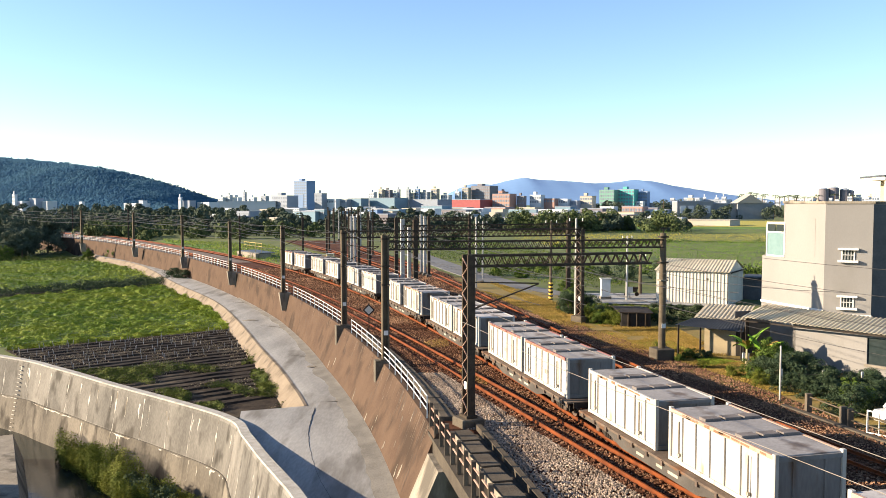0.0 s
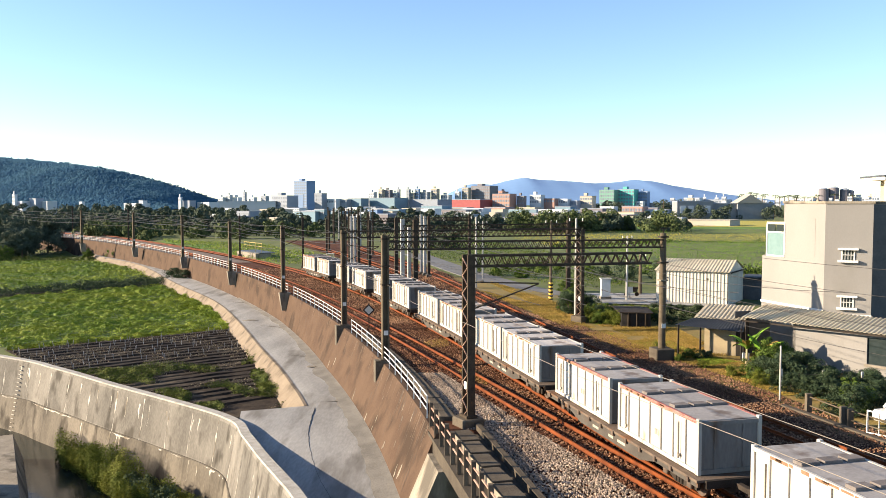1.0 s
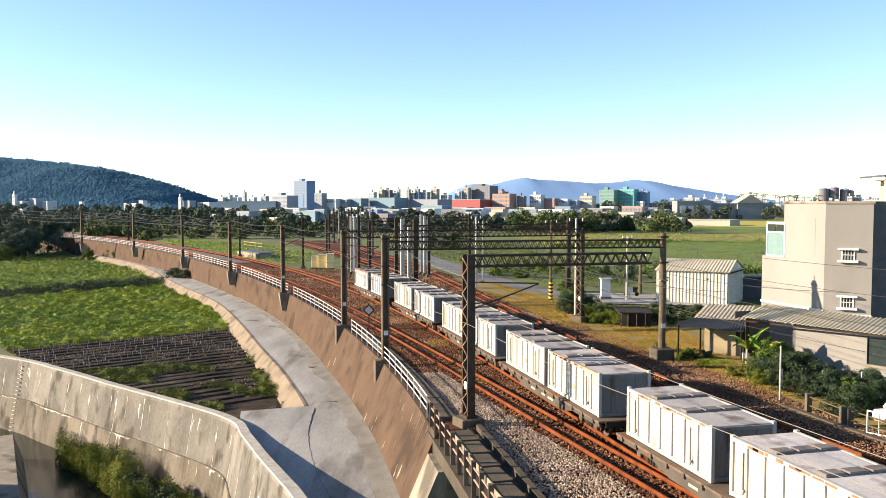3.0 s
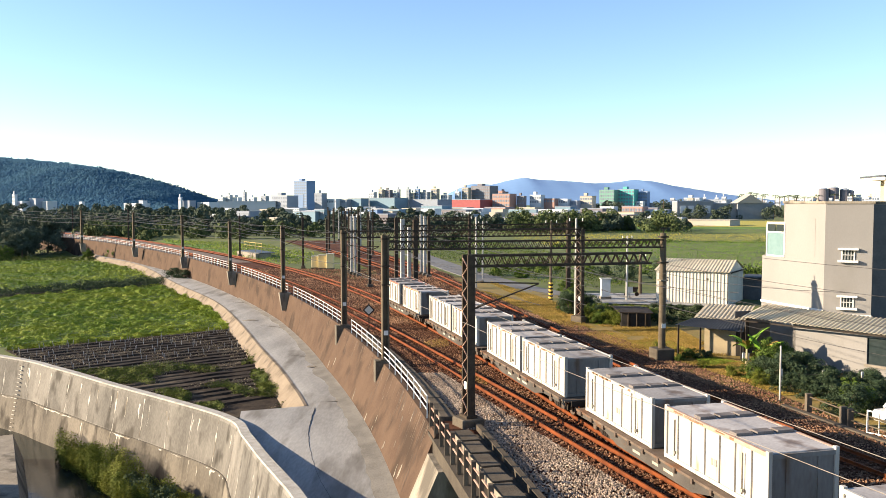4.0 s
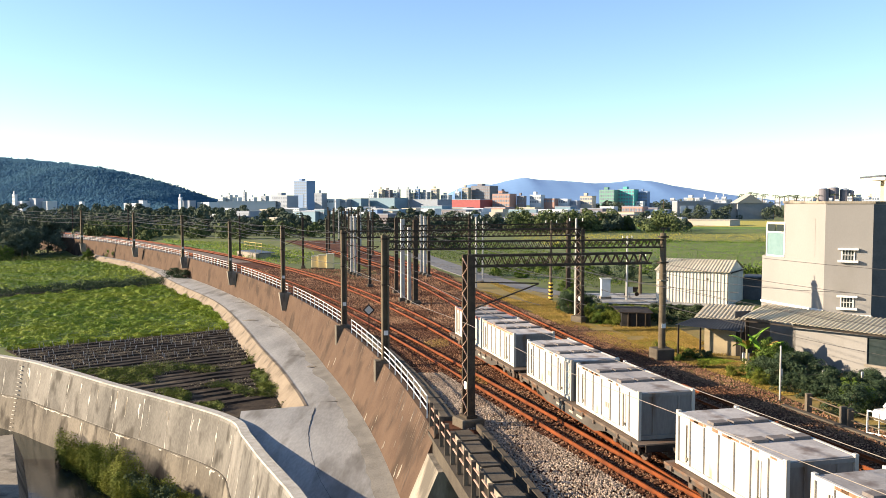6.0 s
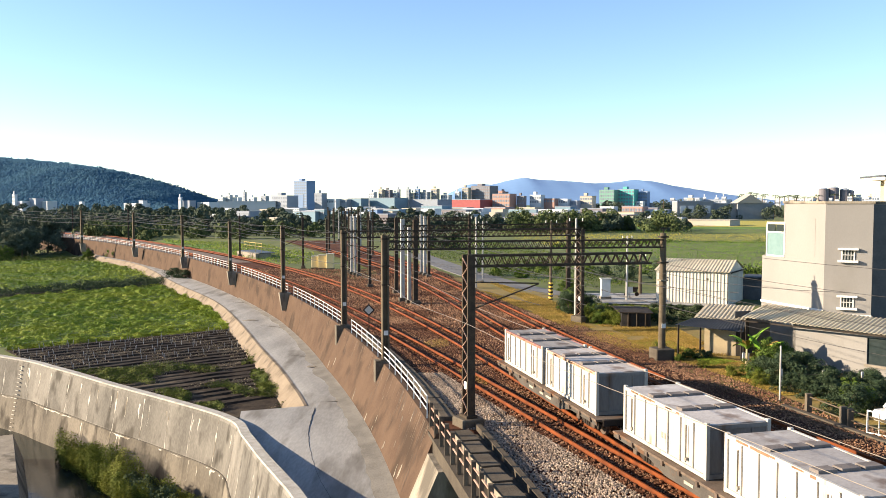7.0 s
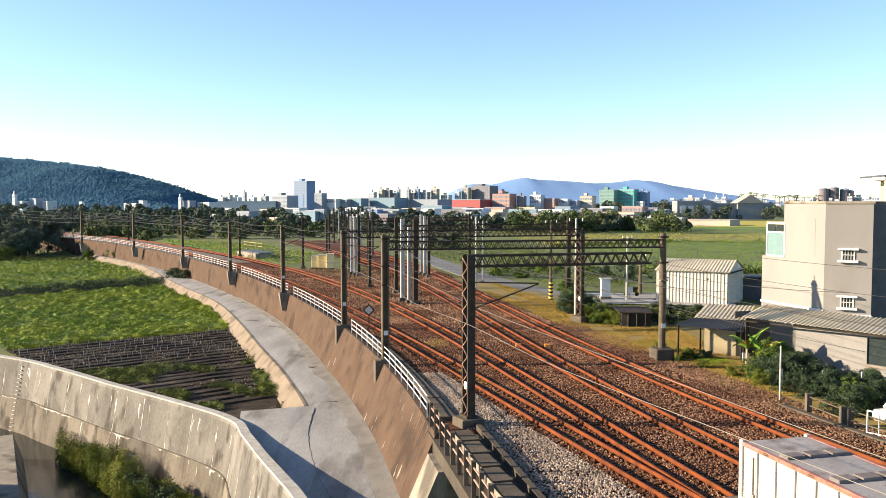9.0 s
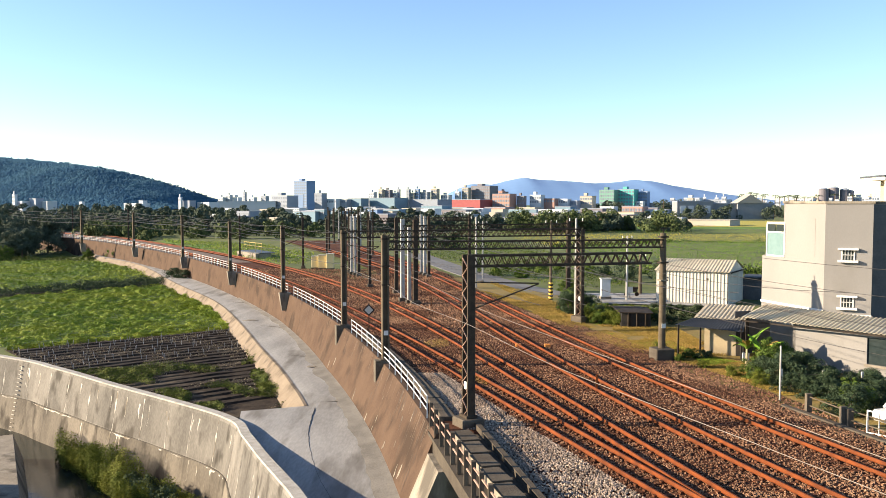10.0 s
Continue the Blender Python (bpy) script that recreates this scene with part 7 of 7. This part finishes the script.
def trees_between(x0, x1, y0, y1, n, h0, h1, z=-1.5):
    out = []
    for i in range(n):
        h = h0 + (h1 - h0) * rng.random() ** 1.3
        out.append((x0 + (x1 - x0) * (i + rng.random()) / n, y0 + (y1 - y0) * rng.random(), z, h, h * (0.8 + 0.5 * rng.random())))
    return out


belt("tree_belt", trees_between(-150, -109, 222, 236, 18, 4.5, 7.5, -4.8), 1440, 0.41, M["farleaf"], "dense dark thicket beyond the crop field")
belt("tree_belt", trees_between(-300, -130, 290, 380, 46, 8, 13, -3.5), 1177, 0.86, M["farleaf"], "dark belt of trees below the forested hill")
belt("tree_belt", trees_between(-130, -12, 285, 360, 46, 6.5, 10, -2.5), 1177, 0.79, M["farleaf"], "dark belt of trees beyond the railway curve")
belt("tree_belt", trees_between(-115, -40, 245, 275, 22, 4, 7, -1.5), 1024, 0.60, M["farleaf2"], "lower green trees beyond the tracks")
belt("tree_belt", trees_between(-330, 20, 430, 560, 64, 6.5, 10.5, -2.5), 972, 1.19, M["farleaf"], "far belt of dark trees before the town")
belt("tree_belt", trees_between(-14, 95, 300, 345, 38, 5, 8.2, -1.2), 1177, 0.79, M["farleaf"], "dark trees behind the rice fields")
belt("tree_belt", trees_between(22, 80, 290, 320, 14, 6, 9.5, -0.8), 1177, 0.72, M["farleaf2"], "green trees behind the rice fields")
belt("tree_belt", trees_between(-10, 8, 190, 235, 8, 4, 6.5, -0.8), 1126, 0.41, M["leaf"], "dark trees beside the yard")
belt("tree_belt", trees_between(4, 24, 118, 142, 10, 1.6, 3.2, -0.8), 1331, 0.20, M["leaf2"], "rough bushes beside the lane")
belt("tree_belt", trees_between(22, 40, 104, 122, 12, 1.5, 3.4, -0.8), 1331, 0.20, M["leaf"], "dark bushes behind the tin shed")
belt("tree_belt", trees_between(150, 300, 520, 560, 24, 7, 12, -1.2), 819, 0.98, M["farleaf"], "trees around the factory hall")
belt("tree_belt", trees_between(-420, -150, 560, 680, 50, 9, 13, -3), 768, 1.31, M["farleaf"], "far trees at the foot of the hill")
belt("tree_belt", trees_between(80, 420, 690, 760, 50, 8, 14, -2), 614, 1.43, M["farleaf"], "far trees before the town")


# ---- the town at the horizon ----
# town colours hold the haze: drawn towards blue-grey, windows lightened
TOWN = {k: surf("town_" + k, tuple(0.9 * v for v in c), c, 0.05, 0.9, bump=0.0, fine=0.5, vary=0.12) for k, c in dict(white=(0.50, 0.53, 0.56), grey=(0.26, 0.29, 0.34), blue=(0.17, 0.25, 0.40), brown=(0.18, 0.165, 0.18), brick=(0.33, 0.20, 0.165), cream=(0.38, 0.345, 0.285), red=(0.30, 0.085, 0.085), teal=(0.10, 0.40, 0.36), green=(0.14, 0.28, 0.23), steel=(0.16, 0.235, 0.29)).items()}
TOWN["dark"] = surf("factory_cladding", (0.19, 0.20, 0.21), (0.25, 0.26, 0.27), 0.05, 0.9, bump=0.0, fine=0.5)
TOWN["pane"] = surf("town_windows", (0.10, 0.125, 0.16), (0.17, 0.20, 0.25), 0.3, 0.5, bump=0.0, fine=1.0)


def block(x0, x1, y, top, colour, floors=0, cols=0, name="town_building", label="", z0=-3.0, deep=None, gable=0.0):
    """A building whose front stands at depth y between x0 and x1."""
    ob = new(name)
    turn = 0.0 if (x1 - x0) > 45 or name == "factory_hall" else 35.0
    W = (x1 - x0) / (1.22 if turn else 1.0)
    dp = 0.7 * W if turn else (deep or 12.0)
    cx = (x0 + x1) / 2
    x0, x1 = -W / 2, W / 2
    y0 = y
    y = -dp / 2
    bm = bmesh.new()
    slab(bm, x0, x1, y, y + dp, z0, top)
    part("wall", bm, TOWN[colour], ob)
    if gable:
        v = [(x0 - 1, y - 1, top), (x1 + 1, y - 1, top), (x1 + 1, y + dp, top), (x0 - 1, y + dp, top), ((x0 + x1) / 2, y - 1, top + gable), ((x0 + x1) / 2, y + dp, top + gable)]
        link("roof", v, [(0, 1, 4), (1, 2, 5, 4), (2, 3, 5), (3, 0, 4, 5)], TOWN["cream"], ob)
    else:
        bm = bmesh.new()
        slab(bm, x0 - 0.15, x1 + 0.15, y - 0.15, y + dp + 0.15, top, top + 0.4)
        part("roof", bm, TOWN[colour if colour in ("grey", "cream", "white") else "grey"], ob)
        if top > 14:
            bm = bmesh.new()
            w = W * 0.25
            slab(bm, x0 + w, x0 + 2 * w, y + dp * 0.2, y + dp * 0.6, top + 0.7, top + 3.0)
            part("stair_house", bm, TOWN[colour], ob)
    ob.matrix_basis = pose(cx, y0 + dp / 2, 0, 0, 0, -turn)
    if floors and cols:
        me = bpy.data.meshes.new("window")
        bm = bmesh.new()
        cw, ch = (x1 - x0) / cols, min(3.4, (top - 2.0) / floors)
        slab(bm, -cw * 0.32, cw * 0.32, -0.15, 0.1, -ch * 0.27, ch * 0.27)
        bm.to_mesh(me)
        bm.free()
        me.materials.append(TOWN["pane"])
        for i in range(floors):
            for j in range(cols):
                share("window", me, ob, pose(x0 + (j + 0.5) * cw, y - 0.02, top - (i + 0.6) * ch))
    return tagged(ob, label or {"white": "white flat-roofed town building", "grey": "grey concrete town building with windows", "blue": "bluish high-rise building above the town", "brown": "dark brown apartment block in the town", "brick": "brick-orange apartment block with windows", "cream": "cream apartment block in the town", "red": "low hall with a red roof", "teal": "building wrapped in teal scaffold netting", "green": "building wrapped in green netting", "steel": "long hall with a blue-grey roof"}[colour] + " on the horizon", "building", "town at the horizon")


def town_row(rows, y, ground=-3.0):
    """Rows of (from, to, top, colour, floors, columns), the first three in thousandths of the view."""
    k = y / 1480
    for a, b, t, colour, fl, co in rows:
        block((a - 784) * k, (b - 784) * k, y, 10.3 + (358 - t) * k, colour, fl, co, z0=ground, deep=12)


town_row([(385, 488, 357, "white", 0, 0), (478, 526, 347, "grey", 3, 7), (556, 578, 343, "grey", 3, 3), (577, 604, 353, "white", 1, 4), (598, 622, 354, "grey", 1, 3), (615, 652, 352, "steel", 0, 0), (652, 722, 351, "steel", 0, 0), (722, 800, 354, "grey", 0, 0)], 760)
town_row([(386, 400, 350, "white", 1, 2), (400, 412, 346, "white", 2, 2), (412, 428, 350, "white", 0, 0), (440, 455, 350, "white", 1, 2), (462, 476, 348, "grey", 1, 2), (652, 667, 341, "white", 3, 3), (670, 680, 336, "cream", 4, 2), (680, 695, 337, "brown", 4, 3), (695, 705, 342, "white", 3, 2), (703, 709, 336, "grey", 4, 1)], 1000)
town_row([(719, 727, 336, "grey", 4, 2), (727, 735, 342, "cream", 3, 2), (735, 744, 335, "blue", 4, 2), (744, 762, 341, "grey", 3, 4), (763, 778, 335, "cream", 4, 3), (780, 800, 346, "white", 2, 3), (805, 816, 340, "white", 3, 2), (817, 834, 333, "cream", 4, 3), (834, 882, 330, "brown", 5, 9), (884, 900, 340, "brown", 3, 3)], 940)
town_row([(430, 437, 341, "grey", 3, 1), (519, 557, 321, "blue", 10, 7), (528, 542, 345, "blue", 0, 0)], 1050)
town_row([(800, 873, 354, "red", 0, 0), (872, 915, 344, "brick", 4, 7), (915, 932, 348, "brown", 2, 3), (938, 965, 346, "white", 2, 5), (955, 992, 352, "brick", 1, 6), (985, 1012, 353, "white", 1, 5), (1000, 1030, 356, "grey", 1, 4), (1027, 1056, 348, "cream", 2, 5)], 700)
town_row([(1062, 1096, 337, "green", 5, 6), (1095, 1132, 336, "teal", 5, 6), (1130, 1151, 340, "blue", 4, 4), (1100, 1152, 357, "white", 1, 7), (1150, 1185, 360, "grey", 0, 0), (1212, 1246, 351, "white", 1, 4), (1246, 1300, 354, "grey", 1, 6), (1400, 1450, 352, "white", 1, 6), (1510, 1545, 350, "white", 2, 4)], 820)
town_row([(1103, 1150, 366, "brick", 1, 8), (800, 870, 371, "grey", 0, 0), (820, 870, 370, "white", 1, 4), (1118, 1180, 372, "steel", 0, 0), (870, 900, 378, "white", 0, 0), (745, 800, 365, "steel", 0, 0)], 520, -1.5)
town_row([(22, 31, 345, "white", 2, 1), (24, 52, 357, "white", 1, 4), (66, 98, 357, "white", 0, 0), (140, 150, 358, "white", 0, 0), (215, 262, 361, "white", 0, 0), (245, 260, 356, "white", 0, 0), (316, 323, 350, "white", 1, 1), (322, 345, 356, "grey", 0, 0), (346, 386, 359, "white", 0, 0), (50, 75, 352, "grey", 0, 0)], 700, -4)
# many small houses between the larger ones
tr = random.Random(5)
for i in range(120):
    a, y = tr.uniform(380, 1190), tr.uniform(430, 700)
    w, h = tr.uniform(7, 26), tr.uniform(3.2, 8.5)
    x = (a - 784) * y / 1480
    block(x - w / 2, x + w / 2, y, -2.0 + h, tr.choice(("white", "grey", "grey", "brown", "steel", "white", "cream", "blue", "brick", "steel")), tr.choice((0, 1, 2)), tr.choice((4, 5, 7)), z0=-2.5, deep=9)
for i in range(34):
    a = tr.uniform(1185, 1560)
    town_row([(a, a + tr.uniform(5, 14), tr.uniform(348, 358), tr.choice(("white", "white", "grey", "cream")), 1, 3)], tr.uniform(760, 900), -2.5)
# factory hall with gabled parts behind the rice fields
k = 540 / 1480
block((1198 - 784) * k, (1262 - 784) * k, 540, 10.3 + (358 - 357) * k, "dark", 0, 0, "factory_hall", "grey factory hall with white sign panels behind the rice fields", -1.0)
hall = bpy.data.objects["factory_hall"]
for a in (-8.0, -2.7, 2.6, 7.9):
    bm = bmesh.new()
    slab(bm, a - 1.8, a + 1.8, -6.25, -6.0, 3.2, 8.0)
    part("sign_panel", bm, TOWN["white"], hall, "plain white sign panel")
block((1262 - 784) * k, (1375 - 784) * k, 545, 10.3 + (358 - 361) * k, "dark", 0, 0, "factory_hall", "long grey factory hall behind the rice fields", -1.0)
block((1308 - 784) * k, (1352 - 784) * k, 543, 10.3 + (358 - 360) * k, "dark", 0, 0, "factory_hall", "factory hall with a bright gabled roof", -1.0, gable=5.6)
k = 380 / 1480
block((1180 - 784) * k, (1217 - 784) * k, 380, 10.3 + (358 - 386) * k, "grey", 0, 0, "field_hut", "low grey hut at the edge of the rice field", -1.0, deep=5)
block((1217 - 784) * k, (1326 - 784) * k, 384, 10.3 + (358 - 391) * k, "cream", 1, 9, "field_barn", "long low cream barn at the edge of the rice field", -1.0, deep=5)

# silo tanks beside the palms
for a, w, t in ((1460, 17, 335), (1478, 18, 333), (1497, 16, 336), (1507, 9, 339)):
    k = 820 / 1480
    ob = new("silo")
    r = w * k / 2
    bm = bmesh.new()
    q = bmesh.ops.create_cone(bm, cap_ends=True, segments=20, radius1=r, radius2=r, depth=13.3 + (358 - t) * k)
    bmesh.ops.translate(bm, verts=q["verts"], vec=(0, 0, (13.3 + (358 - t) * k) / 2))
    part("tank", bm, TOWN["brown"], ob)
    bm = bmesh.new()
    q = bmesh.ops.create_cone(bm, cap_ends=True, segments=20, radius1=r + 0.3, radius2=r * 0.3, depth=1.6)
    bmesh.ops.translate(bm, verts=q["verts"], vec=(0, 0, 13.3 + (358 - t) * k + 0.7))
    part("cone_roof", bm, TOWN["grey"], ob)
    ob.location = ((a - 784) * k, 820 + r, -3.0)
    tagged(ob, "tall brown-grey silo tank behind the palms", "silo", "silos at the horizon")

# palms above the roofs
def palm(x, y, h):
    ob = new("palm_tree")
    bm = bmesh.new()
    beam(bm, (0, 0, -1), (0, 0, h), 0.5, sides=6)
    part("trunk", bm, M["bark"], ob)
    v, f = [], []
    for k2 in range(11):
        a = k2 * 0.571 + random.uniform(-.1, .1)
        n0 = len(v)
        for i in range(5):
            t = i / 4
            r2, z2 = 3.6 * t, h + 1.6 * t - 2.9 * t * t
            for s in (-1, 1):
                wd = 0.5 * (1 - 0.8 * t)
                v.append((r2 * math.cos(a) - s * wd * math.sin(a), r2 * math.sin(a) + s * wd * math.cos(a), z2 - 0.15))
        f += [(n0 + 2 * i, n0 + 2 * i + 1, n0 + 2 * i + 3, n0 + 2 * i + 2) for i in range(4)]
    link("fronds", v, f, M["leaf"], ob)
    ob.location = (x, y, 0)
    return tagged(ob, "tall palm tree above the distant roofs", "palm tree", "palms behind the factory")


for a, t in ((1300, 342), (1310, 339), (1345, 340), (1352, 344), (1360, 341), (1372, 343), (1400, 343), (1412, 344), (1425, 343), (1190, 352), (1200, 350), (1478, 341), (1486, 343), (1184, 350), (1208, 353), (1305, 345), (1338, 343), (1366, 346), (1380, 345), (1388, 347), (1418, 346), (1432, 346), (1440, 343)):
    k = 600 / 1480
    palm((a - 784) * k, 600 + random.uniform(-20, 20), 10.3 + (358 - t) * k - 1.0)


motions()
